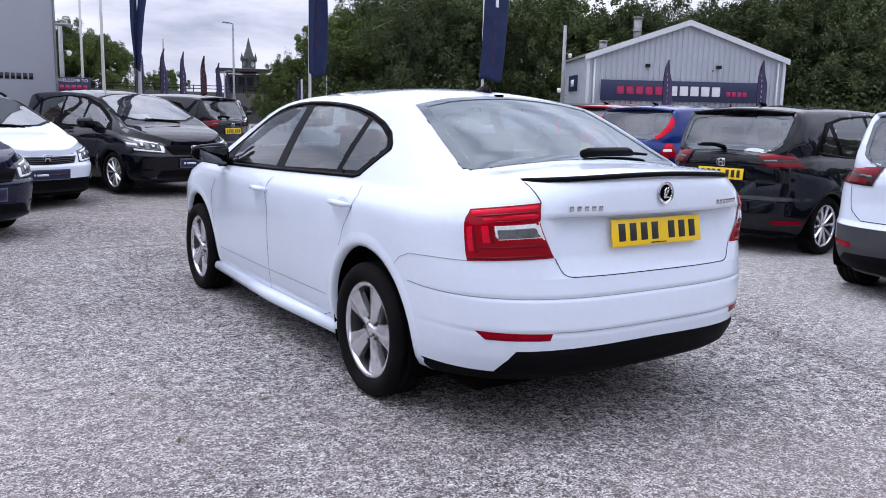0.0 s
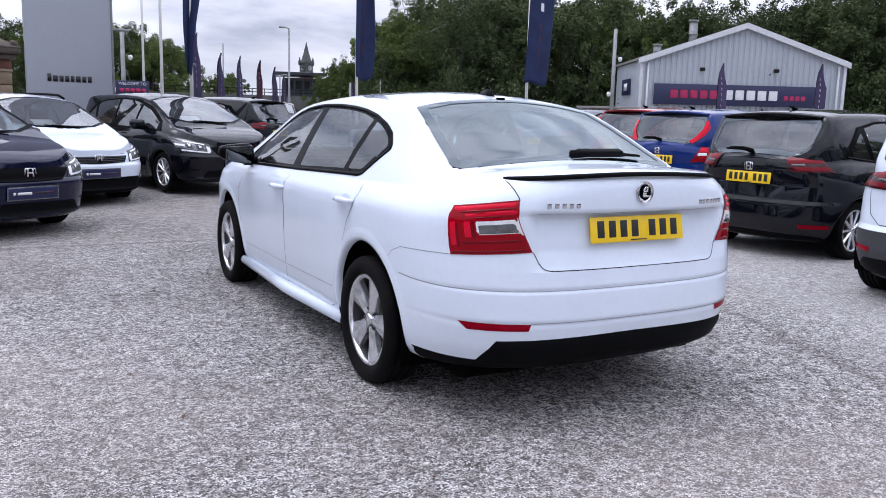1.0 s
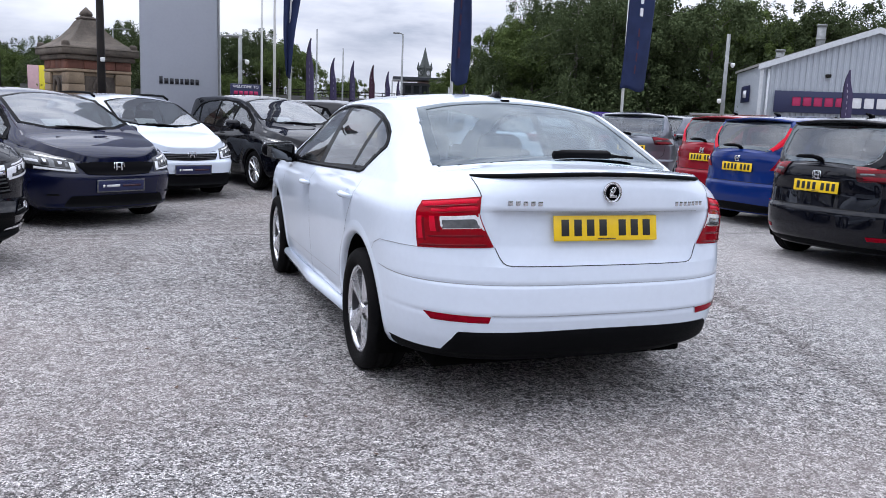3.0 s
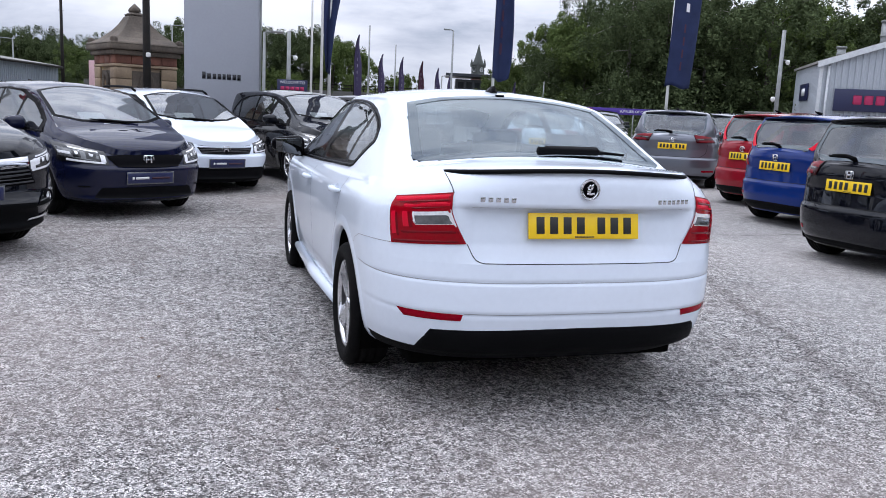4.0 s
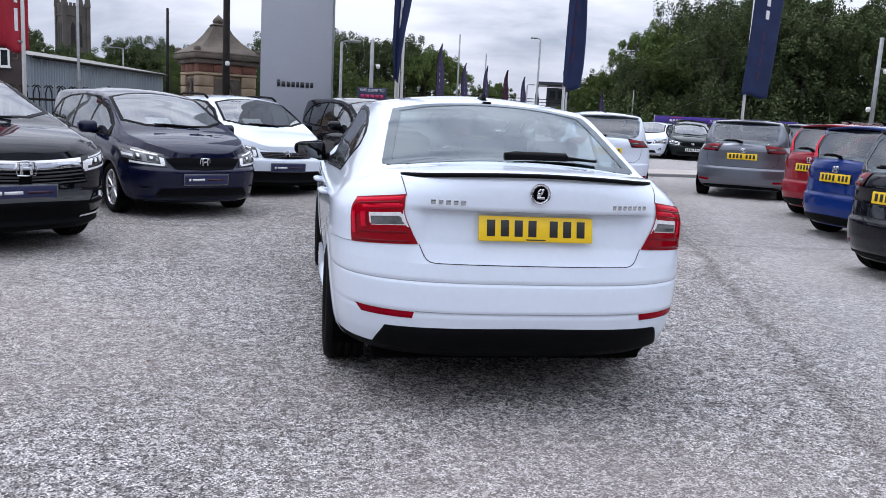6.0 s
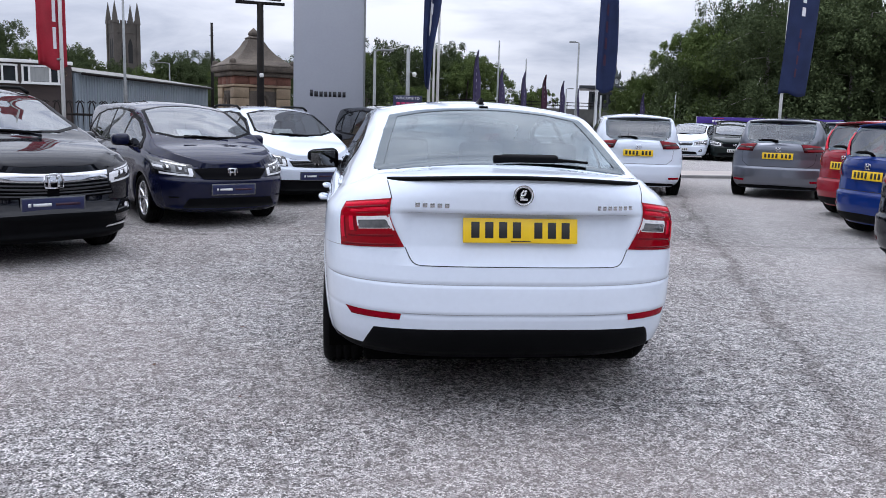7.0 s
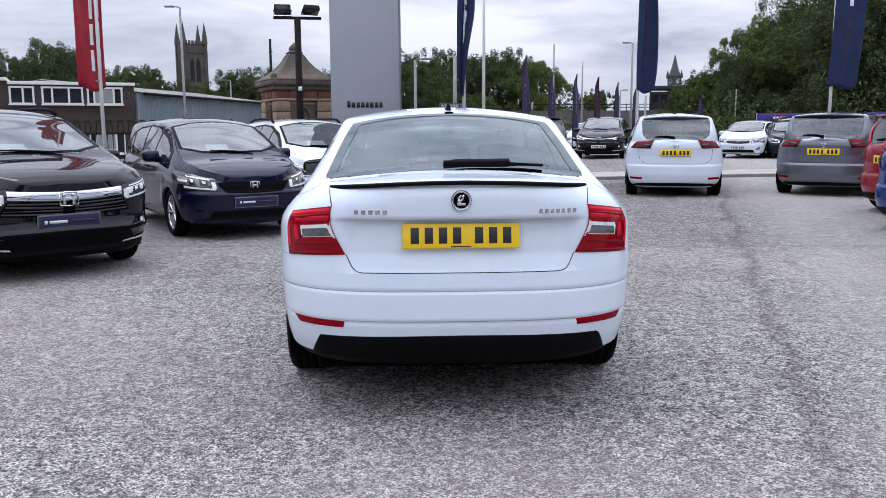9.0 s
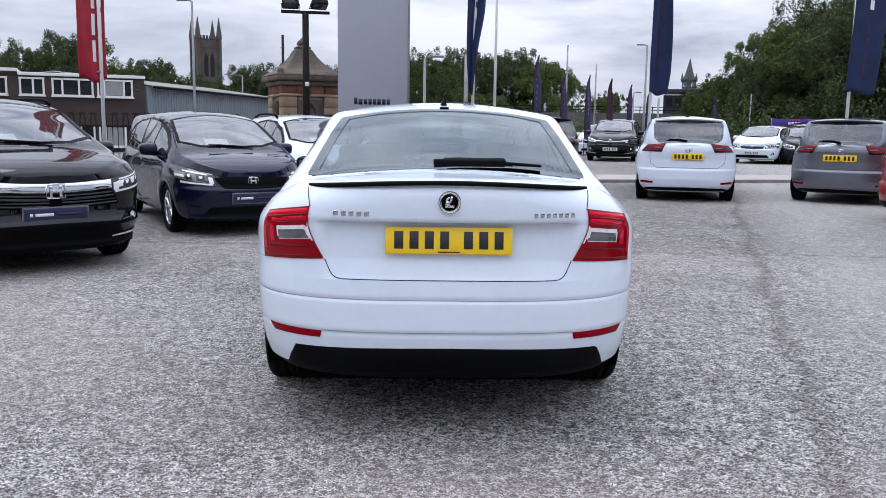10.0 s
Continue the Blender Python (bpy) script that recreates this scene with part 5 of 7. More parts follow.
        patch(S, c, "grille", M["gloss_black"], root, 0.010, 16, 8, mir, cells=(0, 1, 0, 1))
        if front in ("bars", "wing"):
            for b0, b1 in ((0.12, 0.22), (0.36, 0.46), (0.60, 0.70), (0.82, 0.92)):
                patch(S, c, "grille_bar", M["grille_grey"], root, 0.018, 14, 2, mir, cells=(0.02, 0.95, b0, b1))
        if front == "wing":
            c2 = [(3, Z(0.69)), (F(0.45 * kx, Z(0.715)), Z(0.715)), (F(0.45 * kx, Z(0.785)), Z(0.785)), (3, Z(0.76))]
            patch(S, c2, "chrome_wing", M["chrome"], root, 0.020, 16, 6, mir, cells=(0, 1, 0, 1))
            c3 = [(F(0.44 * kx, Z(0.285)), Z(0.285)), (Y(3.74 * k, Z(0.31)), Z(0.31)), (Y(3.76 * k, Z(0.335)), Z(0.335)), (F(0.46 * kx, Z(0.30)), Z(0.30))]
            patch(S, c3, "silver_lip", M["alloy"], root, 0.016, 10, 2, mir, cells=(0, 1, 0, 1))
        c = [(3, Z(0.235 + up)), (F(0.56 * kx, Z(0.24 + up)), Z(0.24 + up)), (F(0.50 * kx, Z(0.355 + up)), Z(0.355 + up)), (3, Z(0.36 + up))]
        patch(S, c, "lower_intake", M["trim"], root, 0.012, 16, 6, mir, cells=(0, 1, 0, 1))
        c = [(F(0.58 * kx, Z(0.36 + up)), Z(0.36 + up)), (Y(3.80 * k, Z(0.36 + up)), Z(0.36 + up)), (Y(3.82 * k, Z(0.46 + up)), Z(0.46 + up)), (F(0.66 * kx, Z(0.46 + up)), Z(0.46 + up))]
        if front == "wing":
            c = [(F(0.50 * kx, Z(0.395)), Z(0.395)), (Y(3.84 * k, Z(0.42)), Z(0.42)), (Y(3.84 * k, Z(0.53)), Z(0.53)), (F(0.60 * kx, Z(0.50)), Z(0.50))]
        patch(S, c, "fog_lamp_pocket", M["trim"], root, 0.010, 10, 5, mir, cells=(0.1, 0.95, 0.0, 0.16) if front == "plain" else (0, 1, 0, 1))
        if front == "wing":
            for b0, b1 in ((0.0, 0.06), (0.30, 0.36), (0.62, 0.68), (0.94, 1.0)):
                patch(S, c, "pocket_bar", M["grille_grey"], root, 0.014, 10, 2, mir, cells=(0.0, 1.0, b0, b1))
        if front == "bars":
            patch(S, c, "fog_lamp", M["clear_lens"], root, 0.017, 5, 4, mir, cells=(0.28, 0.56, 0.25, 0.78))
        if front == "wing":  # a round fog lamp in a dark ring
            p = S.skin(F(0.64 * kx, Z(0.455)), Z(0.455), 0.012)
            fog = new("fog_lamp")
            fog.parent = root
            fog.matrix_basis = pose(sg * abs(p.x), p.y, p.z, 0, 0, -sg * 32)
            part("bezel", revolve([(0.036, -0.01), (0.040, 0.010), (0.056, 0.014), (0.064, 0.0), (0.064, -0.03)], 28, "z"), M["gloss_black"], fog, matrix=pose(0, 0, 0, -90))
            part("ring", revolve([(0.030, 0.006), (0.033, 0.012), (0.037, 0.006)], 24, "z"), M["chrome"], fog, matrix=pose(0, 0, 0, -90))
            part("lens", revolve([(0.0, 0.008), (0.018, 0.006), (0.032, 0.0)], 24, "z"), M["clear_lens"], fog, matrix=pose(0, 0, 0, -90))
        # sides
        x = S.W(Z(0.86))
        for y in (1.0 * k, 2.02 * k):
            part("door_handle", tube([(sg * (x - 0.005), y + 0.09, Z(0.865)), (sg * (x + 0.022), y + 0.06, Z(0.868)), (sg * (x + 0.022), y - 0.06, Z(0.868)), (sg * (x - 0.005), y - 0.09, Z(0.865))], [0.007, 0.013, 0.013, 0.007], 8), body, root)
        mr = new("door_mirror")
        mr.parent = root
        mr.matrix_basis = pose(sg * (S.W(Z(0.95)) + 0.075), 2.62 * k, Z(1.01))
        part("mirror_shell", box(0.22, 0.15, 0.15, (sg * 0.03, 0.0, 0.0), bevel=0.055, seg=4), body if not (cladding or dark_mirrors) else M["gloss_black"], mr)
        part("mirror_glass", box(0.165, 0.006, 0.105, (sg * 0.03, -0.073, 0.0), bevel=0.002), M["mirror"], mr)
        part("mirror_stalk", tube([(sg * -0.12, 0.02, -0.05), (sg * -0.02, 0.0, -0.06)], [0.03, 0.025], 8), M["gloss_black"], mr)
        for hy, hz in sp["hubs"]:
            wheel(root, (sg * (S.W(0.4) - 0.105), hy, hz), hz, 0.19, sg, "thin", spokes)
        if rails:
            pts = [(sg * S.edge(y * k)[2] * 0.97, y * k, S.edge(y * k)[3] + (0.055 if 0.7 < y < 2.0 else 0.02)) for y in (0.5, 0.6, 0.8, 1.2, 1.6, 1.95, 2.1)]
            part("roof_rail", tube(pts, 0.018, 8), M["trim"], root)
    ribbon(S, [(0, Z(0.602)), (R(0.50 * kx, Z(0.602)), Z(0.602)), (R(0.60 * kx, Z(0.68)), Z(0.68)), (R(0.62 * kx, Z(0.86)), Z(0.86))], "panel_gap", M["gap"], root, 0.006)
    ribbon(S, [(Y(0.95 * k, Z(0.55)), Z(0.55)), (Y(0.80 * k, Z(0.75)), Z(0.75)), (Y(0.76 * k, Z(0.93)), Z(0.93))], "panel_gap", M["gap"], root, 0.005)
    ribbon(S, [(Y(1.62 * k, Z(0.25)), Z(0.25)), (Y(1.60 * k, Z(0.6)), Z(0.6)), (Y(1.59 * k, Z(0.93)), Z(0.93))], "panel_gap", M["gap"], root, 0.005)
    ribbon(S, [(Y(2.72 * k, Z(0.25)), Z(0.25)), (Y(2.74 * k, Z(0.6)), Z(0.6)), (Y(2.66 * k, Z(0.90)), Z(0.90))], "panel_gap", M["gap"], root, 0.005)
    ribbon(S, [(3, Z(0.70)), (F(0.40 * kx, Z(0.72)), Z(0.72))], "panel_gap", M["gap"], root, 0.006)
    # tail fittings
    yb = S.lower(0, Z(0.80))[1]
    if plate == "yellow":
        number_plate(root, pose(0, yb - 0.012, Z(0.80), -3), M["plate_yellow"], M["plate_ink"], "yellow rear number plate with dark characters")
        yf = S.lower(3, Z(0.44))[1]
        number_plate(root, pose(0, yf + 0.012, Z(0.44), 4, 0, 180), M["plate_white"], M["plate_ink"], "white front number plate with dark characters")
    else:
        zp = Z(0.51 if front == "wing" else 0.46)
        yf = S.lower(3, zp)[1]
        number_plate(root, pose(0, yf + 0.014, zp, 4, 0, 180), M["plate_navy"], M["plate_ink"], "navy show plate with pale and crimson bars", chars=False, name="show_plate")
    plaque(root, S.lower(0, Z(0.915))[1] - 0.004, Z(0.915), 0.72, -1)
    zb = Z(0.705 if front == "wing" else 0.665)
    plaque(root, S.lower(3, zb)[1] + (0.024 if front == "wing" else 0.012), zb, 1.22 if front == "wing" else 0.9, 1)
    side_border(S, sp["dlo"], root, 0.016, 0.005)
    glass_border(S, sp["rear_glass"], root, 0.03, 0.004, 0.004)
    glass_border(S, sp["front_glass"], root, 0.035, 0.004, 0.004, material=M["gloss_black"])
    wp = new("rear_wiper")
    wp.parent = root
    def on_glass(x, y, o):
        return (x, y * k, S.upper(x, y * k) + o)
    part("wiper_arm", tube([on_glass(-0.02, 0.095, 0.03), on_glass(-0.15, 0.12, 0.03), on_glass(-0.32, 0.128, 0.028)], [0.018, 0.012, 0.008], 8), M["trim"], wp)
    part("wiper_blade", tube([on_glass(-0.36, 0.128, 0.02), on_glass(-0.12, 0.118, 0.02)], 0.008, 6), M["trim"], wp)
    # roof spoiler
    bm = bmesh.new()
    rows = []
    for i in range(13):
        x = (-0.56 + 1.12 * i / 12) * kx
        z = S.upper(x, 0.40 * k)
        y0 = 0.25 * k + 0.05 * (x / 0.56) ** 2
        rows.append([bm.verts.new(v) for v in ((x, 0.46 * k, z + 0.004), (x, y0, z - 0.012), (x, y0 + 0.01, z - 0.03), (x, 0.36 * k, z - 0.04))])
    for a, b in zip(rows, rows[1:]):
        for j in range(3):
            bm.faces.new((a[j], b[j], b[j + 1], a[j + 1]))
    bmesh.ops.recalc_face_normals(bm, faces=bm.faces)
    part("roof_spoiler", bm, M["gloss_black"] if black_roof else body, root)
    part("roof_aerial", merged([tube([(0, 0.72 * k, S.top(0.72 * k)), (0, 0.66 * k, S.top(0.7 * k) + 0.03)], [0.03, 0.010], 8), tube([(0, 0.66 * k, S.top(0.7 * k) + 0.02), (0, 0.62 * k, S.top(0.7 * k) + 0.038)], [0.012, 0.007], 6)]), M["gloss_black"], root)
    for sg in (-1, 1):
        part("front_wiper", tube([(sg * 0.05 - 0.2, 3.27 * k, S.upper(0.2, 3.27 * k) + 0.015), (sg * 0.05 + 0.25, 3.22 * k, S.upper(0.25, 3.22 * k) + 0.02)], 0.008, 6), M["trim"], root)
    part("chassis", box(1.2 * kx, 3.3 * k, 0.10, (0, 2.0 * k, Z(0.22)), bevel=0.02), M["well"], root)
    # added boxes, out of sight, that keep light from under the car
    part("under_shade_box", box(0.96 * kx, 0.34 * k, 0.06, (0, 3.64 * k, Z(0.195)), bevel=0.02), M["well"], root)
    part("under_shade_box", box(0.98 * kx, 0.22 * k, 0.05, (0, 0.30 * k, Z(0.215)), bevel=0.02), M["well"], root)
    part("belly_shade_box", box(1.34 * kx, 1.70 * k, 0.05, (0, 1.93 * k, Z(0.195)), bevel=0.02), M["well"], root)
    cabin(S, root, 1.95 * k, 2.75 * k, 1.05 * k, 0.66 * kx, Z(0.24))
    if cards:
        part("price_card", box(0.30, 0.004, 0.21), M["paper"], root, matrix=pose(0.05, 2.72 * k, S.upper(0.05, 2.72 * k) - 0.20, 62))
    return root


def stand(x, y, az):
    """On the ground at (x, y), nose towards az degrees from +x."""
    return pose(x, y, ground_z(x, y), 0, 0, az - 90)


def park(nose_xy, az, length):
    a = radians(az)
    return stand(nose_xy[0] - length * math.cos(a), nose_xy[1] - length * math.sin(a), az)


HATCH = scaled(HATCH, 1.0, 1.0, 0.968)
TALL = dict(HATCH)  # a crossover: the same cabin over a higher, squarer bonnet
TALL["roof"] = [p for p in HATCH["roof"] if p[0] < 3.0] + [(3.2, 1.07), (3.36, 1.005), (3.6, 0.965), (3.85, 0.905), (3.98, 0.835), (4.04, 0.74)]
TALL["belt"] = [p for p in HATCH["belt"] if p[0] < 3.0] + [(3.1, 0.94), (3.5, 0.915), (3.8, 0.86), (4.04, 0.72)]
TALL["nose"] = [(0.18, 3.93), (0.222, 3.99), (0.238, 3.995), (0.252, 3.975), (0.34, 4.0), (0.395, 4.046), (0.415, 4.046), (0.44, 4.02), (0.50, 4.0), (0.60, 4.0), (0.62, 4.01), (0.72, 4.01), (0.80, 3.985), (0.88, 3.89), (0.95, 3.6)]
TALL["levels"] = [0.18, 0.20, 0.222, 0.238, 0.252, 0.30, 0.34, 0.395, 0.415, 0.44, 0.50, 0.555, 0.60, 0.62, 0.72, 0.80, 0.88]
TALL["corner"] = (2.9, 0.6, 3.3, 0.6)
TALL = scaled(TALL, 1.075, 1.073, 1.06)
# row facing the camera
hatchback(park((-3.24, 3.80), 311, 4.34), "glossy black crossover with a broad chrome nose bar", M["black_paint"], TALL, "crossover_car", front="wing", rails=True, plate="show", group="cars on show")
hatchback(park((-2.10, 6.46), 300, 4.044), "dark navy hatchback with a navy show plate", M["navy_paint"], plate="show", group="cars on show")
hatchback(park((-1.20, 8.88), 294, 4.044), "white raised hatchback with black cladding and roof rails", M["white_paint"], front="bars", cladding=M["trim"], rails=True, plate="show", group="cars on show")
hatchback(stand(-0.44, 13.4, 288), "black hatchback with a clouded reflecting windscreen", M["black_paint"], plate="show", group="cars on show")
# row with tails to the camera
hatchback(stand(3.33, 0.64, 5), "white raised hatchback with grey plastic cladding", M["white_paint"], cladding=M["cladding"], rails=True, spokes=10)
hatchback(stand(4.22, 3.17, 5), "black hatchback with a yellow number plate", M["black_paint"])
hatchback(stand(5.50, 5.86, 6), "blue older hatchback with tall red pillar lamps", M["blue_paint"], tail="tall")
hatchback(stand(6.37, 7.74, 8), "red older hatchback with tall red pillar lamps", M["red_paint"], tail="tall")
hatchback(stand(6.85, 10.45, 54), "grey metallic hatchback parked by the crossing", M["grey_paint"])
hatchback(stand(4.36, 10.66, 76), "white hatchback parked alone near the crossing", M["white_paint"], dark_mirrors=True)
# farther cars
LOW = scaled(HATCH, 1.03, 1.0, 0.94)
BIG = scaled(HATCH, 1.10, 1.14, 1.06)
hatchback(stand(2.75, 13.7, 128), "black hatchback seen from behind across the yard", M["black_paint"], spokes=7)
hatchback(park((6.6, 26.6), 252, 4.6), "black crossover facing across the far bays", M["black_paint"], BIG, "crossover_car", front="wing", group="far parked cars", cards=False)
hatchback(park((11.6, 26.2), 235, 4.05), "white low hatchback in the far bays", M["white_paint"], LOW, group="far parked cars", front="bars", cards=False)
hatchback(park((13.4, 25.6), 250, 3.9), "dark small hatchback in the far bays", M["green_paint"], LOW, group="far parked cars", cards=False)
hatchback(park((15.0, 28.6), 250, 4.3), "black crossover behind the far bays", M["black_paint"], TALL, "crossover_car", group="far parked cars", cards=False)
hatchback(park((7.2, 32.5), 250, 4.1), "white hatchback behind the far bays", M["white_paint"], LOW, group="far parked cars", cards=False)
hatchback(stand(10.2, 14.6, 20), "grey hatchback behind the red one", M["grey_paint"], group="far parked cars", cards=False)


# ---- yard furniture and the town beyond ----
M["totem_grey"] = surface("pale_grey_panel", (0.355, 0.37, 0.41), (0.32, 0.335, 0.375), rough=0.45, scale=0.8, fine=25)
M["steel"] = surface("galvanised_steel", (0.27, 0.28, 0.28), (0.19, 0.20, 0.20), rough=0.5, metal=0.5, scale=6)
M["white_pole"] = surface("white_painted_pole", (0.72, 0.72, 0.70), (0.6, 0.6, 0.58), rough=0.4, scale=4)
M["dark_pole"] = surface("dark_painted_pole", (0.012, 0.011, 0.011), (0.02, 0.017, 0.015), rough=0.6, spec=0.1, scale=6, bump=0.2, bump_scale=80)
M["ink"] = surface("black_letters", (0.012, 0.012, 0.016), rough=0.5)
M["navy_cloth"] = surface("navy_flag_cloth", (0.007, 0.018, 0.075), (0.005, 0.012, 0.052), rough=0.8, scale=3, fine=40, bump=0.15, bump_scale=200)
M["purple_cloth"] = surface("purple_navy_flag_cloth", (0.050, 0.038, 0.095), (0.034, 0.026, 0.066), rough=0.8, scale=2, fine=30)
M["wine_cloth"] = surface("wine_flag_cloth", (0.060, 0.016, 0.036), (0.042, 0.012, 0.028), rough=0.8, scale=2, fine=30)
M["red_cloth"] = surface("crimson_flag_cloth", (0.36, 0.012, 0.03), (0.26, 0.008, 0.02), rough=0.8, scale=3, fine=40, bump=0.15, bump_scale=200)
M["white_print"] = surface("white_print", (0.74, 0.74, 0.76), rough=0.6)
M["pale_print"] = surface("faded_pale_print", (0.34, 0.32, 0.40), rough=0.7)
M["dim_print"] = surface("dim_wine_print", (0.05, 0.012, 0.035), rough=0.7)
M["crimson_print"] = surface("crimson_panel_print", (0.42, 0.02, 0.10), rough=0.6)
M["sign_navy"] = surface("navy_sign_board", (0.014, 0.018, 0.06), (0.018, 0.022, 0.07), rough=0.4, scale=1)
M["banner_purple"] = surface("purple_banner", (0.06, 0.025, 0.26), (0.045, 0.02, 0.20), rough=0.6, scale=1)
M["yellow_board"] = surface("yellow_board", (0.80, 0.68, 0.03), (0.72, 0.6, 0.03), rough=0.6, scale=2)
M["faint_print"] = surface("faint_olive_print", (0.45, 0.40, 0.06), rough=0.7)
M["pink_board"] = surface("pale_pink_board", (0.62, 0.40, 0.42), rough=0.6)
M["sandstone"] = surface("weathered_sandstone", (0.36, 0.27, 0.175), (0.21, 0.158, 0.11), rough=0.9, scale=2.2, fine=30, bump=0.5, bump_scale=40, vary=0.12)
M["red_stone"] = surface("red_sandstone_band", (0.22, 0.09, 0.06), (0.12, 0.055, 0.04), rough=0.9, scale=2.5, fine=30, bump=0.5, bump_scale=40, vary=0.15)
M["roof_stone"] = surface("sooty_stone_roof", (0.145, 0.118, 0.092), (0.06, 0.05, 0.042), rough=0.95, scale=2, fine=25, bump=0.5, bump_scale=30)
M["church_stone"] = surface("dark_church_stone", (0.09, 0.08, 0.068), (0.05, 0.045, 0.04), rough=0.95, scale=0.5, fine=6, bump=0.4, bump_scale=8)
M["louvre"] = surface("dark_opening", (0.012, 0.012, 0.012), rough=0.9)
M["brick_brown"] = surface("brown_brick", (0.055, 0.04, 0.036), (0.035, 0.027, 0.025), rough=0.9, scale=0.6, fine=9, stretch=(1, 1, 3), bump=0.3, bump_scale=20)
M["brick_red"] = surface("red_brick", (0.22, 0.085, 0.06), (0.14, 0.06, 0.045), rough=0.9, scale=0.8, fine=9, stretch=(1, 1, 3), bump=0.3, bump_scale=20)
M["upvc"] = surface("white_window_frame", (0.74, 0.74, 0.72), (0.66, 0.66, 0.64), rough=0.4)
M["house_glass"] = surface("dark_window_pane", (0.012, 0.014, 0.017), (0.03, 0.034, 0.038), rough=0.06, scale=0.7, fine=3, spec=0.35)
M["office_blind"] = surface("drawn_pale_blind", (0.30, 0.31, 0.30), (0.22, 0.23, 0.23), rough=0.7, scale=2, stretch=(6, 1, 1))
M["cladding_sheet"] = surface("grey_blue_ribbed_sheet", (0.42, 0.45, 0.49), (0.37, 0.40, 0.44), rough=0.45, scale=0.5, fine=8, metal=0.1)
M["ware_sheet"] = surface("blue_grey_ribbed_sheet", (0.20, 0.235, 0.27), (0.16, 0.19, 0.22), rough=0.5, scale=0.5, fine=8)
M["ware_roof"] = surface("weathered_sheet_roof", (0.27, 0.265, 0.25), (0.15, 0.145, 0.13), rough=0.7, scale=0.6, fine=6)
M["trim_white"] = surface("pale_roof_trim", (0.60, 0.62, 0.64), rough=0.5)
M["clock_stone"] = surface("green_grey_spire", (0.085, 0.10, 0.095), (0.06, 0.065, 0.06), rough=0.8, scale=0.3, fine=3)
M["clock_brick"] = surface("red_brick_tower", (0.15, 0.07, 0.055), (0.10, 0.05, 0.04), rough=0.9, scale=0.4, fine=4)
M["parapet"] = surface("grey_bridge_parapet", (0.12, 0.12, 0.115), (0.075, 0.075, 0.07), rough=0.9, scale=0.4, fine=4)
M["modern_dark"] = surface("dark_panel_building", (0.03, 0.035, 0.045), (0.02, 0.022, 0.028), rough=0.35, scale=0.5)


def words(text, size, material, parent, m, name="lettering", label=""):
    """Lettering in the built-in font, as a mesh part."""
    c = bpy.data.curves.new(name, "FONT")
    c.body, c.size, c.extrude, c.align_x, c.align_y = text, size, 0.004, "CENTER", "CENTER"
    tmp = bpy.data.objects.new(name, c)
    scene.collection.objects.link(tmp)
    me = bpy.data.meshes.new_from_object(tmp.evaluated_get(bpy.context.evaluated_depsgraph_get()))
    bpy.data.objects.remove(tmp)
    bpy.data.curves.remove(c)
    me.materials.clear()
    me.materials.append(material)
    ob = new(name, me)
    ob.parent = parent
    ob.matrix_basis = m
    if label:
        tagged(ob, label)
    return ob


FACE = pose(0, 0, 0, 90)  # lettering that stands up and faces -y


def at_ground(x, y, az=0.0, dz=0.0):
    return pose(x, y, ground_z(x, y) + dz, 0, 0, az)


# tall dealer sign: grey slab with dark edge and a row of letter bars
def totem():
    t = thing("sign_totem", at_ground(-1.15, 13.55, 1), "tall pale grey sign slab with small black letters", "sign")
    part("panel", box(1.39, 0.34, 6.6, (0, 0.1, 3.2), bevel=0.012), M["totem_grey"], t)
    part("edge_strip", box(0.035, 0.36, 6.6, (0.712, 0.1, 3.2), bevel=0.004), M["steel"], t)
    part("plinth", box(1.5, 0.46, 0.12, (0, 0.1, 0.04), bevel=0.015), M["kerb"], t)
    x = -0.375
    for k, (w, h) in enumerate(((0.07, 0.11), (0.085, 0.085), (0.075, 0.085), (0.075, 0.085), (0.065, 0.085), (0.085, 0.085), (0.075, 0.085), (0.07, 0.085))):
        part("letter_bar", box(w * 0.86, 0.012, h * 1.2, (x + w / 2, -0.075, 1.66 + h * 0.6)), M["ink"], t)
        x += w * 1.12 + 0.008
    return t


totem()


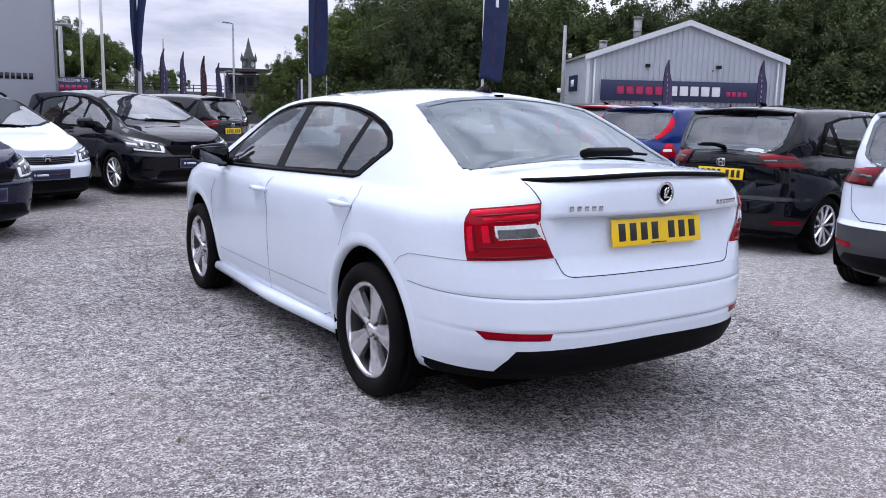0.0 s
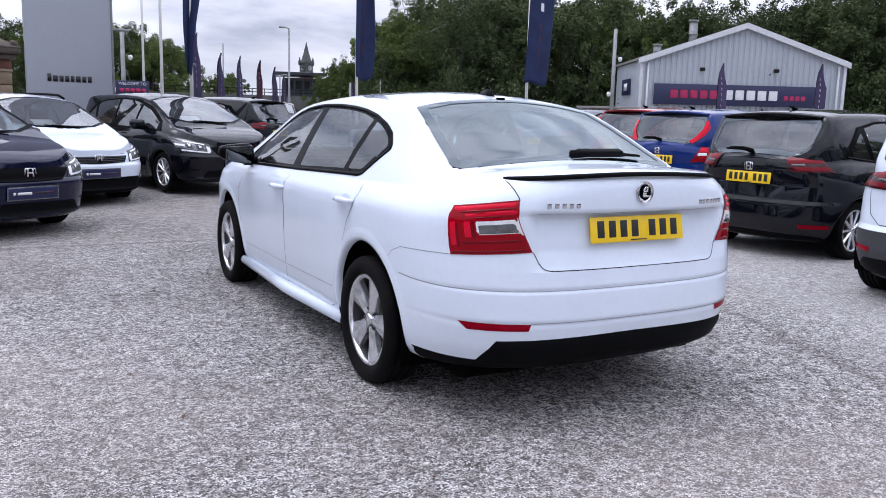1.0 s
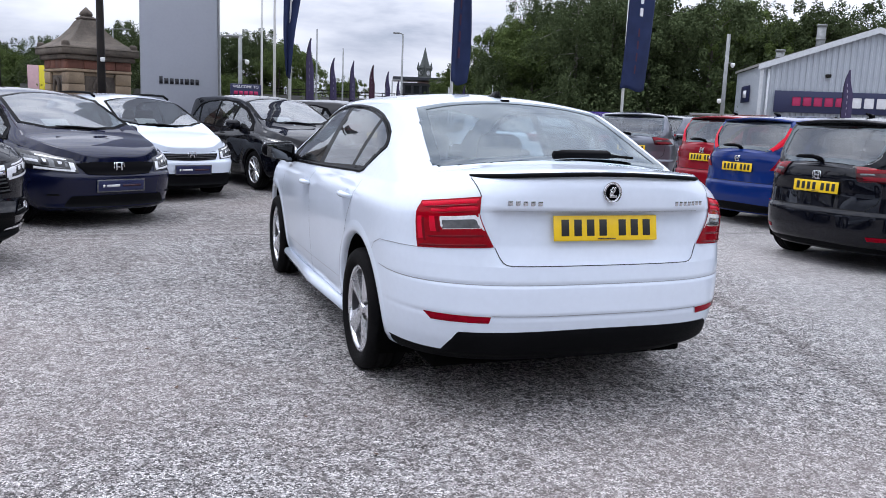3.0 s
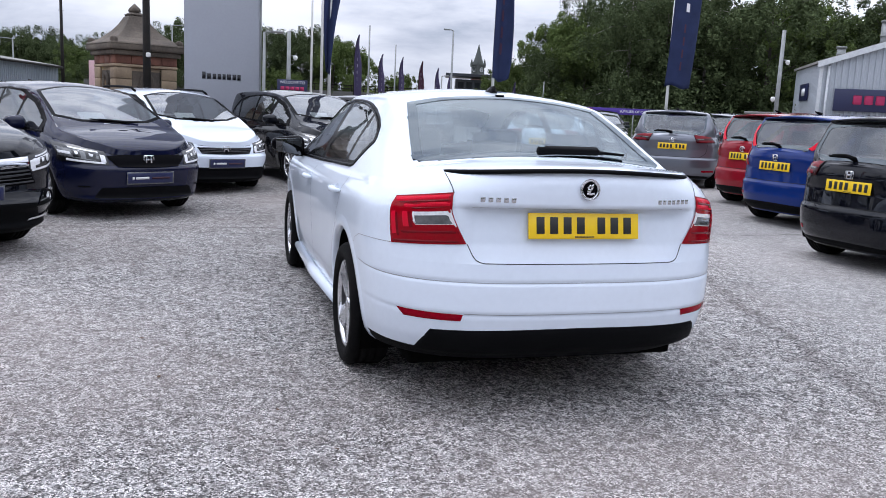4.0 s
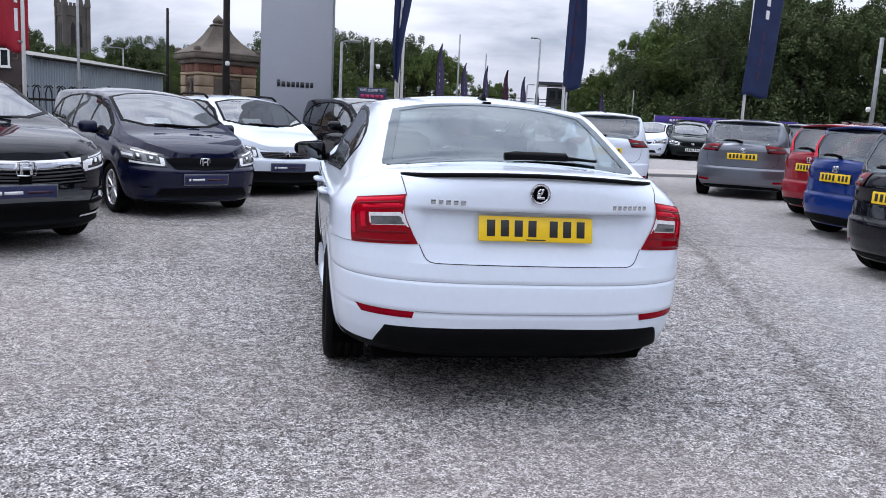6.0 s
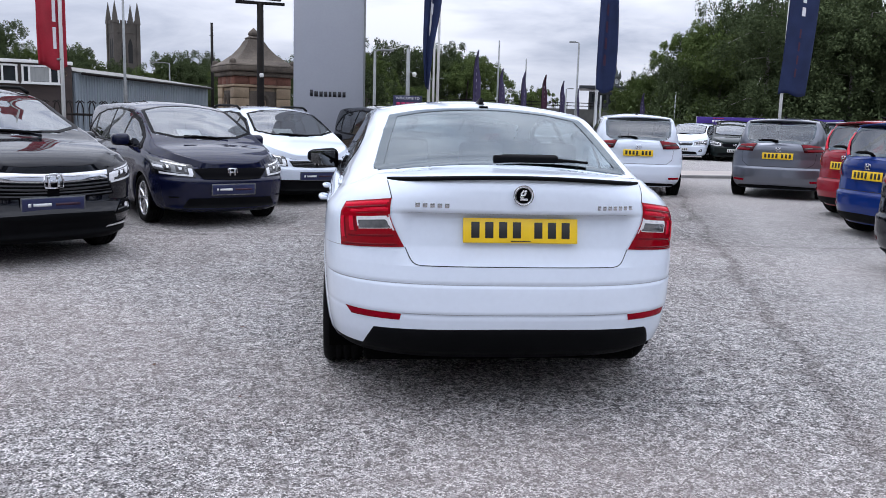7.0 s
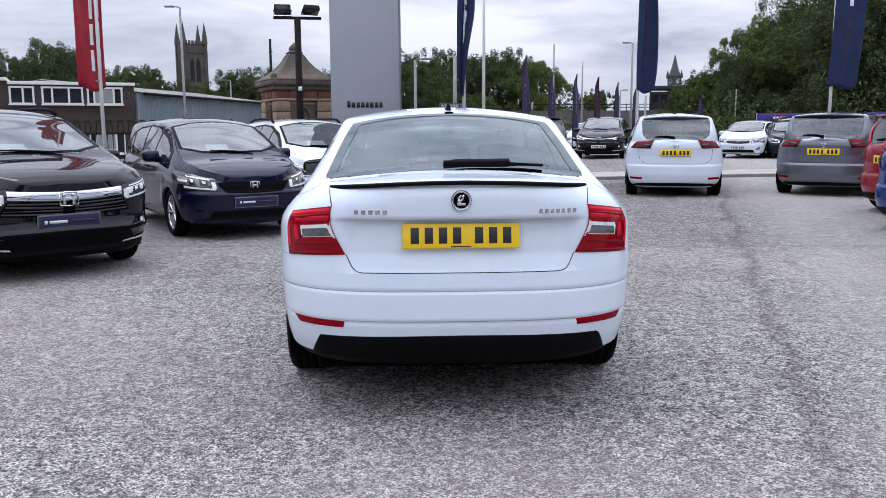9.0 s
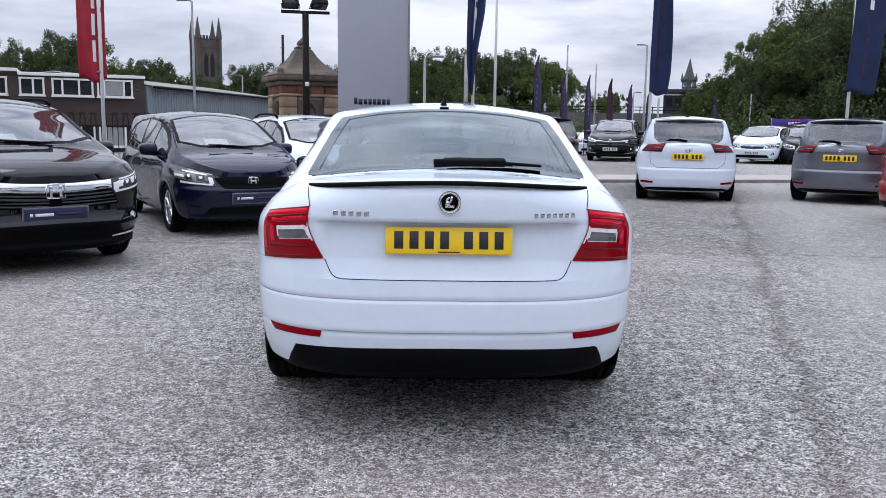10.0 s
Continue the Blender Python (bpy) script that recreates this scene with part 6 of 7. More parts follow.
# stone lodge with a concave pyramid roof
def lodge():
    t = thing("stone_lodge", at_ground(-2.85, 15.6, 24) @ Matrix.Diagonal((0.88, 0.88, 1.017, 1)), "sooty sandstone lodge with a pyramid roof and finial", "building")
    w = 1.42
    for z0, z1, k, mt in ((-0.1, 0.5, 1.08, M["sandstone"]), (1.87, 1.93, 1.04, M["sandstone"]), (2.10, 2.2, 1.12, M["roof_stone"]), (2.2, 2.32, 1.22, M["roof_stone"])):
        part("moulding", box(w * k, w * k, z1 - z0, (0, 0, (z0 + z1) / 2), bevel=0.03), mt, t)
    part("core", box(w * 0.94, w * 0.94, 1.7, (0, 0, 0.95)), M["roof_stone"], t)
    rnd = random.Random(5)
    for side in range(4):
        turn = pose(0, 0, 0, 0, 0, 90 * side)
        for r in range(6):
            z = 0.5 + r * 0.228
            cuts = [-0.5, -0.22 if r % 2 else -0.30, 0.22 if r % 2 else 0.14, 0.5] if not 3 <= r <= 5 else [-0.5, -0.24]
            for a, b in zip(cuts, cuts[1:]):
                part("stone_block", box((b - a) * w - 0.012, 0.07, 0.218, ((a + b) / 2 * w, -w * 0.48 - rnd.random() * 0.012, z + 0.114), bevel=0.012, seg=1), M["sandstone"], t, matrix=turn)
            if 3 <= r <= 5:
                part("stone_block", box(0.26 * w - 0.012, 0.07, 0.218, (0.37 * w, -w * 0.48 - rnd.random() * 0.012, z + 0.114), bevel=0.012, seg=1), M["sandstone"], t, matrix=turn)
        for k in range(4):
            part("stone_block", box(w / 4 - 0.012, 0.07, 0.165, ((k - 1.5) * w / 4, -w * 0.485, 2.015), bevel=0.01, seg=1), M["red_stone"], t, matrix=turn)
        # carved wreath panel
        part("carved_panel", box(0.46 * w, 0.04, 0.66, (0, -w * 0.455, 1.53), bevel=0.01), M["sandstone"], t, matrix=turn)
        ring = [(0.15 * math.cos(a), -w * 0.49, 1.53 + 0.21 * math.sin(a)) for a in (2 * math.pi * k / 20 for k in range(21))]
        part("carved_wreath", tube(ring, 0.045, 8, caps=False), M["roof_stone"], t, matrix=turn)
        part("carved_boss", revolve([(0.0, -0.06), (0.06, -0.04), (0.085, 0.02)], 16, "z"), M["sandstone"], t, matrix=turn @ pose(0, -w * 0.48, 1.53, 90))
    # roof: concave sweep to a neck and finial
    prof = [(0.87, 2.32), (0.84, 2.35), (0.62, 2.45), (0.43, 2.59), (0.29, 2.74), (0.20, 2.88), (0.16, 2.91), (0.18, 2.94), (0.11, 2.98)]
    bm = bmesh.new()
    rows = [[bm.verts.new((r * sx, r * sy, z)) for sx, sy in ((-1, -1), (1, -1), (1, 1), (-1, 1))] for r, z in prof]
    for a, b in zip(rows, rows[1:]):
        for k in range(4):
            bm.faces.new((a[k], a[(k + 1) % 4], b[(k + 1) % 4], b[k]))
    bm.faces.new(rows[-1])
    bmesh.ops.subdivide_edges(bm, edges=bm.edges[:], cuts=2, use_grid_fill=True)
    part("roof", bm, M["roof_stone"], t, smooth=False)
    part("finial", revolve([(0.10, 2.97), (0.15, 3.01), (0.13, 3.06), (0.07, 3.11), (0.0, 3.17)], 12, "z"), M["roof_stone"], t)
    for sx, sy in ((-1, -1), (1, -1), (1, 1), (-1, 1)):
        part("corner_scroll", box(0.16, 0.16, 0.14, (sx * 0.76, sy * 0.76, 2.38), bevel=0.05), M["roof_stone"], t)
    return t


lodge()


# dark wooden pole with two floodlights
def flood_pole():
    t = thing("floodlight_pole", at_ground(-2.53, 13.87, 8, -0.1) @ Matrix.Diagonal((0.92, 0.92, 0.94, 1)), "dark pole with a crossbar and two floodlights", "lamp post")
    part("pole", tube([(0, 0, -0.1), (0, 0, 2.0), (0.0, 0, 3.86)], [0.085, 0.08, 0.07], 14), M["dark_pole"], t)
    part("crossbar", box(1.05, 0.07, 0.06, (0.0, -0.02, 3.86), bevel=0.01), M["dark_pole"], t)
    for x, tip in ((-0.32, 10), (0.30, 55)):
        f = new("floodlight")
        f.parent = t
        f.matrix_basis = pose(x, -0.03, 4.03, tip, 0, 20 if x > 0 else 0)
        part("lamp_body", box(0.36, 0.12, 0.22, bevel=0.02), M["dark_pole"], f)
        part("lamp_glass", box(0.32, 0.01, 0.18, (0, -0.062, 0)), M["house_glass"], f)
        part("yoke", tube([(-0.19, 0, 0), (-0.19, 0.0, -0.14), (0.19, 0.0, -0.14), (0.19, 0, 0)], 0.012, 6), M["dark_pole"], f)
    part("sensor", box(0.09, 0.08, 0.09, (0.02, -0.1, 2.35), bevel=0.02), M["white_pole"], t)
    return t


flood_pole()


# flags on poles: a cloth sheet hung along its pole, rippled by the wind
def cloth(width, height, ripples, depth, lean, phase, nx=18, nz=40):
    """A hanging sheet from x = 0 to width; lean swings its lower end along x, ripples fold it in y."""
    vs, fs = [], []
    for i in range(nx + 1):
        for j in range(nz + 1):
            a, b = i / nx, j / nz
            x = width * a * (1 - 0.25 * b * depth) + lean * b * b
            y = depth * 0.16 * a * math.sin(2 * math.pi * (ripples * a + 0.6 * b) + phase) + 0.05 * a * math.sin(5 * b + phase)
            z = -height * b - 0.10 * width * a * (1 - b) + 0.04 * math.sin(6 * a + phase) * b
            vs.append((x, y, z))
    for i in range(nx):
        for j in range(nz):
            a = i * (nz + 1) + j
            fs.append((a, a + 1, a + nz + 2, a + nz + 1))
    return vs, fs


def bars_on_cloth(vs, nx, nz, i0, i1, j0, j1, off):
    """A patch of the cloth, lifted a little, on its camera side."""
    out, fs = [], []
    for i in range(i0, i1 + 1):
        for j in range(j0, j1 + 1):
            x, y, z = vs[i * (nz + 1) + j]
            out.append((x, y - off, z))
    n = j1 - j0 + 1
    for i in range(i1 - i0):
        for j in range(j1 - j0):
            a = i * n + j
            fs.append((a, a + 1, a + n + 1, a + n))
    return out, fs


def flag(x, y, az, pole_h, top, width, height, material, label, print_mat, rows, ripples=1.2, depth=0.6, lean=0.0, phase=0.0, group="yard flags", rad=0.035, outline=None):
    t = thing("flag_pole", at_ground(x, y, az), label, "flag", group)
    part("pole", tube([(0, 0, -0.05), (0, 0, pole_h * 0.5), (0, 0, pole_h)], [rad, rad * 0.85, rad * 0.6], 12), M["white_pole"], t)
    part("foot", revolve([(0.0, 0.08), (0.10, 0.08), (0.14, 0.02), (0.14, -0.02)], 16, "z"), M["steel"], t)
    nx, nz = 18, 40
    vs, fs = cloth(width, height, ripples, depth, lean, phase)
    if outline:  # a sail blown out of shape: its two edges at each height
        lo, hi = curve([(o[0], o[1]) for o in outline]), curve([(o[0], o[2]) for o in outline])
        vs = [(lo(j / nz) + (hi(j / nz) - lo(j / nz)) * i / nx, vs[i * (nz + 1) + j][1], vs[i * (nz + 1) + j][2]) for i in range(nx + 1) for j in range(nz + 1)]
    sail = mesh_ob("sail", vs, fs, material, t)
    sail.matrix_basis = pose(-0.05, -0.05, top)
    md = sail.modifiers.new("thickness", "SOLIDIFY")
    md.thickness = 0.006
    for i0, i1, j0, j1, mt in rows:
        for off in (0.012, -0.012):
            v2, f2 = bars_on_cloth(vs, nx, nz, i0, i1, j0, j1, off)
            mesh_ob("print_bar", v2, f2, mt, sail)
    for z in (top - 0.05, top - height * 0.96):
        part("clip", box(0.07, 0.05, 0.03, (0.03, 0, z), bevel=0.006), M["steel"], t)
    return t


W_, C_ = M["white_print"], M["crimson_print"]


def column(i0, i1, j0, n, step, mt, tall=None):
    """Letter bars one under another down a sail."""
    return [(i0, i1, j0 + k * step, j0 + k * step + (tall or step - 1), mt) for k in range(n)]


flag(0.82, 12.95, 8, 6.4, 6.2, 0.26, 4.35, M["navy_cloth"], "furled navy flag hanging by its white pole", W_, column(7, 10, 16, 4, 3, W_, 2), 1.6, 0.7, 0.06, 0.4, outline=[(0, 0.0, 0.28), (0.25, 0.04, 0.32), (0.45, -0.04, 0.24), (0.6, -0.09, 0.26), (0.8, -0.10, 0.14), (1.0, -0.04, 0.03)])
flag(4.71, 14.53, 16, 6.9, 6.7, 0.53, 4.75, M["navy_cloth"], "navy vertical flag with dim letter bars", W_, column(7, 10, 18, 6, 3, M["dim_print"], 2), 1.0, 0.6, 0.0, 1.4, outline=[(0, 0.03, 0.36), (0.3, 0.02, 0.38), (0.6, 0.0, 0.40), (0.9, -0.02, 0.42), (1.0, -0.01, 0.38)])
flag(8.31, 13.18, -10, 5.8, 5.55, 0.73, 3.60, M["navy_cloth"], "wide navy flag with white letter bars", W_, column(8, 10, 8, 5, 3, W_, 2) + column(8, 9, 25, 4, 3, M["dim_print"], 2), 0.6, 0.4, 0.0, 0.2, rad=0.035, outline=[(0, 0.08, 0.68), (0.4, 0.04, 0.64), (0.75, 0.0, 0.58), (1.0, -0.05, 0.52)])
flag(-4.9, 9.27, 196, 5.1, 4.95, 0.38, 3.03, M["red_cloth"], "crimson flag with white letter bars on a white pole", W_, column(2, 4, 12, 5, 5, W_, 4) + column(6, 8, 12, 5, 5, W_, 4), 1.0, 0.8, 0.02, 2.4, rad=0.03, outline=[(0, -0.03, 0.35), (0.45, -0.03, 0.37), (0.8, -0.02, 0.375), (1.0, -0.02, 0.36)])

# bare white flagpoles
for x, y, h in ((2.09, 23.1, 8.5), (2.66, 30.0, 8.8)):
    t = thing("flag_pole", at_ground(x, y), "bare white flagpole in the yard", "flagpole", "bare flagpoles")
    part("pole", tube([(0, 0, -0.05), (0, 0, h)], [0.05, 0.03], 12), M["white_pole"], t)
    part("cap", revolve([(0.0, h + 0.06), (0.045, h + 0.02), (0.04, h)], 12, "z"), M["steel"], t)
    part("foot", revolve([(0.0, 0.1), (0.09, 0.1), (0.14, 0.0)], 14, "z"), M["steel"], t)


# feather banners: curved pole with a tall blade of cloth
def feather(x, y, az, h, label, group, w=0.62, cloth_mat=None):
    t = thing("feather_banner", at_ground(x, y, az), label, "banner", group)
    pts = [(0, 0, -0.05)] + [(0.0 + (0.16 if b > 0.8 else 0) * ((b - 0.8) / 0.2) ** 2, 0, h * b) for b in (0.2, 0.5, 0.8, 0.9, 1.0)]
    part("pole", tube(pts, [0.02, 0.02, 0.016, 0.012, 0.01, 0.007], 8), M["dark_pole"], t)
    vs, fs = [], []
    nz = 26
    for j in range(nz + 1):
        b = j / nz
        z = h * (0.22 + 0.78 * b)
        ww = w * (1 - 0.12 * b) * min(1, (1.02 - b) / 0.34) ** 0.75
        x0 = 0.16 * max(0, (b - 0.75) / 0.25) ** 2
        for k in range(5):
            a = k / 4
            vs.append((x0 + ww * a, 0.05 * math.sin(6 * a + 3 * b + x), z - 0.18 * a * (1 - b)))
    for j in range(nz):
        for k in range(4):
            a = 5 * j + k
            fs.append((a, a + 1, a + 6, a + 5))
    sail = mesh_ob("sail", vs, fs, cloth_mat or M["purple_cloth"], t)
    for j0, j1, mt in ((3, 9, M["word_red"]), (10, 21, M["pale_print"])):
        for j in range(j0, j1, 2):
            o = [vs[5 * jj + kk] for jj in (j, j + 1) for kk in (1, 2)]
            q = [(p[0] + (0.0 if i % 2 else 0.05), p[1] - 0.012, p[2]) for i, p in enumerate(o)]
            mesh_ob("print_bar", q, [(0, 1, 3, 2)], mt, sail)
    part("base", box(0.45, 0.45, 0.05, (0, 0, 0.02), bevel=0.01), M["steel"], t)
    return t


for x, y, h in ((3.85, 27.2, 3.8), (5.2, 29.3, 3.3), (6.8, 32.6, 3.45), (8.05, 34.0, 3.4), (9.9, 37.8, 3.35), (13.0, 46.0, 3.4), (14.5, 38.9, 2.9)):
    feather(x, y, 10, h, "dark wine feather banner with pale print" if x in (8.05,) else "purple and navy feather banner with pale print", "far feather banners", 0.30, M["wine_cloth"] if x in (8.05,) else None)
for x, y, h in ((25.1, 23.4, 3.7), (28.45, 21.1, 3.75)):
    feather(x, y, -45, h, "purple feather banner with white print before the shed", "shed feather banners", 0.42)


# the welcome board
def welcome():
    t = thing("welcome_sign", at_ground(1.02, 21.4, -3, -0.13), "navy welcome board on two steel posts", "sign")
    part("board", box(0.86, 0.05, 0.62, (0, 0, 1.72), bevel=0.008), M["sign_navy"], t)
    for x in (-0.32, 0.32):
        part("post", tube([(x, 0.05, -0.05), (x, 0.05, 2.0)], 0.035, 10), M["steel"], t)
    words("WELCOME TO", 0.11, M["white_print"], t, pose(0, -0.03, 1.95) @ FACE)
    for k in range(5):
        part("letter_bar", box(0.11, 0.012, 0.10, (-0.28 + 0.14 * k, -0.028, 1.78)), M["crimson_print"], t)
        part("letter_bar", box(0.115, 0.012, 0.12, (-0.28 + 0.14 * k, -0.028, 1.58)), M["white_print"], t)
    return t


welcome()


# yellow hoarding by the lodge
def hoarding():
    t = thing("hoarding", at_ground(-7.35, 46.8, 6), "yellow and pale pink hoarding beyond the lodge", "sign")
    part("side_board", box(0.55, 0.04, 2.2, (0.275, 0, 2.1), bevel=0.006), M["pink_board"], t)
    part("board", box(1.5, 0.05, 2.2, (1.31, 0, 2.1), bevel=0.006), M["yellow_board"], t)
    for k in range(4):
        part("print_bar", box((0.5, 0.8, 0.7, 0.8)[k], 0.012, 0.09, (1.2, -0.03, 2.85 - 0.27 * k)), M["faint_print"], t)
    for x in (0.1, 1.0, 1.9):
        part("post", box(0.08, 0.06, 2.2, (x, 0.06, 1.05)), M["dark_pole"], t)
    return t


hoarding()


# ribbed sheet walls
def ribbed(w, h0, h1, pitch=0.3, depth=0.05, apex=None):
    """A wall of vertical ribs from x = 0 to w; its top runs from h0 to h1, or to a gable apex in the middle."""
    bm = bmesh.new()
    xs = []
    n = int(w / pitch)
    for k in range(n):
        x = k * w / n
        p = w / n
        xs += [(x, 0), (x + p * 0.45, 0), (x + p * 0.55, -depth), (x + p * 0.9, -depth)]
    xs.append((w, 0))
    def top(x):
        if apex:
            return h0 + (apex - h0) * (1 - abs(2 * x / w - 1))
        return h0 + (h1 - h0) * x / w
    a = [bm.verts.new((x, y, -0.1)) for x, y in xs]
    b = [bm.verts.new((x, y, top(x))) for x, y in xs]
    for k in range(len(xs) - 1):
        bm.faces.new((a[k], a[k + 1], b[k + 1], b[k]))
    return bm


def roof_slab(pts, th=0.12):
    """A slab over the four corner points."""
    bm = bmesh.new()
    lo = [bm.verts.new(p) for p in pts]
    hi = [bm.verts.new((p[0], p[1], p[2] + th)) for p in pts]
    bm.faces.new(lo[::-1])
    bm.faces.new(hi)
    for k in range(4):
        bm.faces.new((lo[k], lo[(k + 1) % 4], hi[(k + 1) % 4], hi[k]))
    return bm


# the grey shed with its sign
def shed():
    a, b = Vector((25.25, 28.5)), Vector((33.72, 23.62))
    w = (b - a).length
    az = math.degrees(math.atan2(b.y - a.y, b.x - a.x))
    t = thing("shed", pose(a.x, a.y, 0.12, 0, 0, az), "grey ribbed sales shed with a navy sign board", "building")
    eave, apex, deep = 4.08, 5.78, 6.0
    part("front_wall", ribbed(w, eave, eave, 0.26, 0.05, apex), M["cladding_sheet"], t, smooth=False)
    part("side_wall", ribbed(deep, eave, eave, 0.26, 0.05), M["cladding_sheet"], t, smooth=False, matrix=pose(0, deep, 0, 0, 0, -90))
    part("side_wall", ribbed(deep, eave, eave, 0.26, 0.05), M["cladding_sheet"], t, smooth=False, matrix=pose(w, 0, 0, 0, 0, 90))
    part("back_wall", ribbed(w, eave, eave, 0.26, 0.05, apex), M["cladding_sheet"], t, smooth=False, matrix=pose(w, deep, 0, 0, 0, 180))
    part("roof", roof_slab([(-0.15, -0.2, eave), (w / 2, -0.2, apex + 0.03), (w / 2, deep, apex + 0.03), (-0.15, deep, eave)]), M["ware_roof"], t, smooth=False)
    part("roof", roof_slab([(w / 2, -0.2, apex + 0.03), (w + 0.15, -0.2, eave), (w + 0.15, deep, eave), (w / 2, deep, apex + 0.03)]), M["ware_roof"], t, smooth=False)
    for x0, z0, x1, z1 in ((-0.15, eave - 0.05, w / 2, apex), (w / 2, apex, w + 0.15, eave - 0.05)):
        part("barge_board", roof_slab([(x0, -0.27, z0 - 0.12), (x1, -0.27, z1 - 0.12), (x1, -0.19, z1 - 0.12), (x0, -0.19, z0 - 0.12)], 0.26), M["trim_white"], t, smooth=False)
    for x in (0.05, w - 0.05):
        part("corner_trim", box(0.14, 0.14, eave, (x, -0.05, eave / 2)), M["trim_white"], t, smooth=False)
        part("down_pipe", tube([(x + (0.3 if x < 1 else -0.3), -0.12, 0), (x + (0.3 if x < 1 else -0.3), -0.12, eave - 0.1)], 0.05, 8), M["trim_white"], t)
    sg = part("sign_board", box(w * 0.84, 0.08, 0.98, (w * 0.49, -0.14, 2.52), bevel=0.01), M["sign_navy"], t)
    for k in range(5):
        part("letter_bar", box(0.36, 0.02, 0.40, (1.65 + 0.47 * k, -0.19, 2.54), bevel=0.04), M["crimson_print"], sg)
        part("letter_bar", box(0.40, 0.02, 0.46, (4.25 + 0.53 * k, -0.19, 2.54), bevel=0.04), M["white_print"], sg)
    for k in range(4):
        part("letter_bar", box(0.20, 0.02, 0.22, (7.0 + 0.27 * k, -0.19, 2.44), bevel=0.02), M["crimson_print"], sg)
    for x in (w * 0.3, w * 0.66):
        part("wall_lamp", box(0.22, 0.2, 0.16, (x, -0.16, 3.72), bevel=0.03), M["dark_pole"], t)
    part("shopfront", box(w * 0.78, 0.05, 1.7, (w * 0.48, -0.10, 0.95)), M["house_glass"], t)
    for k in range(7):
        part("mullion", box(0.07, 0.09, 1.9, (w * 0.10 + k * w * 0.127, -0.11, 0.95)), M["dark_pole"], t)
    part("side_sign", box(0.06, 2.0, 0.8, (-0.1, 2.8, 2.9), bevel=0.01), M["sign_navy"], t)
    part("side_sign_bar", box(0.02, 0.8, 0.35, (-0.14, 2.8, 2.9)), M["white_print"], t)
    for x, y, z, h, r in ((3.6, 4.5, 4.7, 1.75, 0.22), (1.2, 2.0, 4.2, 0.75, 0.20)):
        part("flue", merged([tube([(x, y, z), (x, y, z + h)], r, 14), tube([(x, y, z + h), (x, y, z + h + 0.08)], r * 1.2, 14), tube([(x, y, z + h * 0.6), (x, y, z + h * 0.66)], r * 1.12, 14)]), M["steel"], t)
    return t


shed()

t = thing("brick_store", pose(21.6, 27.6, 0.12, 0, 0, -40), "low red brick store beside the shed", "building")
part("wall", box(3.6, 2.4, 1.75, (1.3, 1.2, 0.85)), M["brick_red"], t, smooth=False)
part("coping", box(3.8, 2.6, 0.1, (1.3, 1.2, 1.76), bevel=0.02), M["kerb"], t, smooth=False)


# long ribbed warehouse and the flat-roofed brick offices
def warehouse():
    a, b = Vector((-12.0, 33.0)), Vector((-9.2, 48.6))
    w = (b - a).length
    t = thing("warehouse", pose(a.x, a.y, 0.1, 0, 0, math.degrees(math.atan2(b.y - a.y, b.x - a.x))), "low blue-grey ribbed warehouse with a sheet roof", "building")
    part("front_wall", ribbed(w, 2.75, 2.75, 0.24, 0.04), M["ware_sheet"], t, smooth=False)
    part("side_wall", ribbed(9.0, 2.75, 2.75, 0.24, 0.04), M["ware_sheet"], t, smooth=False, matrix=pose(w, 0, 0, 0, 0, 90))
    part("end_wall", ribbed(9.0, 2.75, 2.75, 0.24, 0.04), M["ware_sheet"], t, smooth=False, matrix=pose(0, 9.0, 0, 0, 0, -90))
    n = 140
    bm = bmesh.new()
    rows = []
    for k in range(n + 1):
        x = w * k / n
        z = 2.75
        up = 0.03 * (k % 2)
        rows.append([bm.verts.new((x, -0.25, z + 0.02 + up)), bm.verts.new((x, 4.5, z + 0.62 + up)), bm.verts.new((x, 9.0, z + 0.02 + up))])
    for p, q in zip(rows, rows[1:]):
        for j in range(2):
            bm.faces.new((p[j], q[j], q[j + 1], p[j + 1]))
    part("roof", bm, M["ware_roof"], t, smooth=False)
    part("gutter", tube([(0, -0.28, 2.72), (w, -0.28, 2.72)], 0.06, 8), M["dark_pole"], t)
    return t


warehouse()


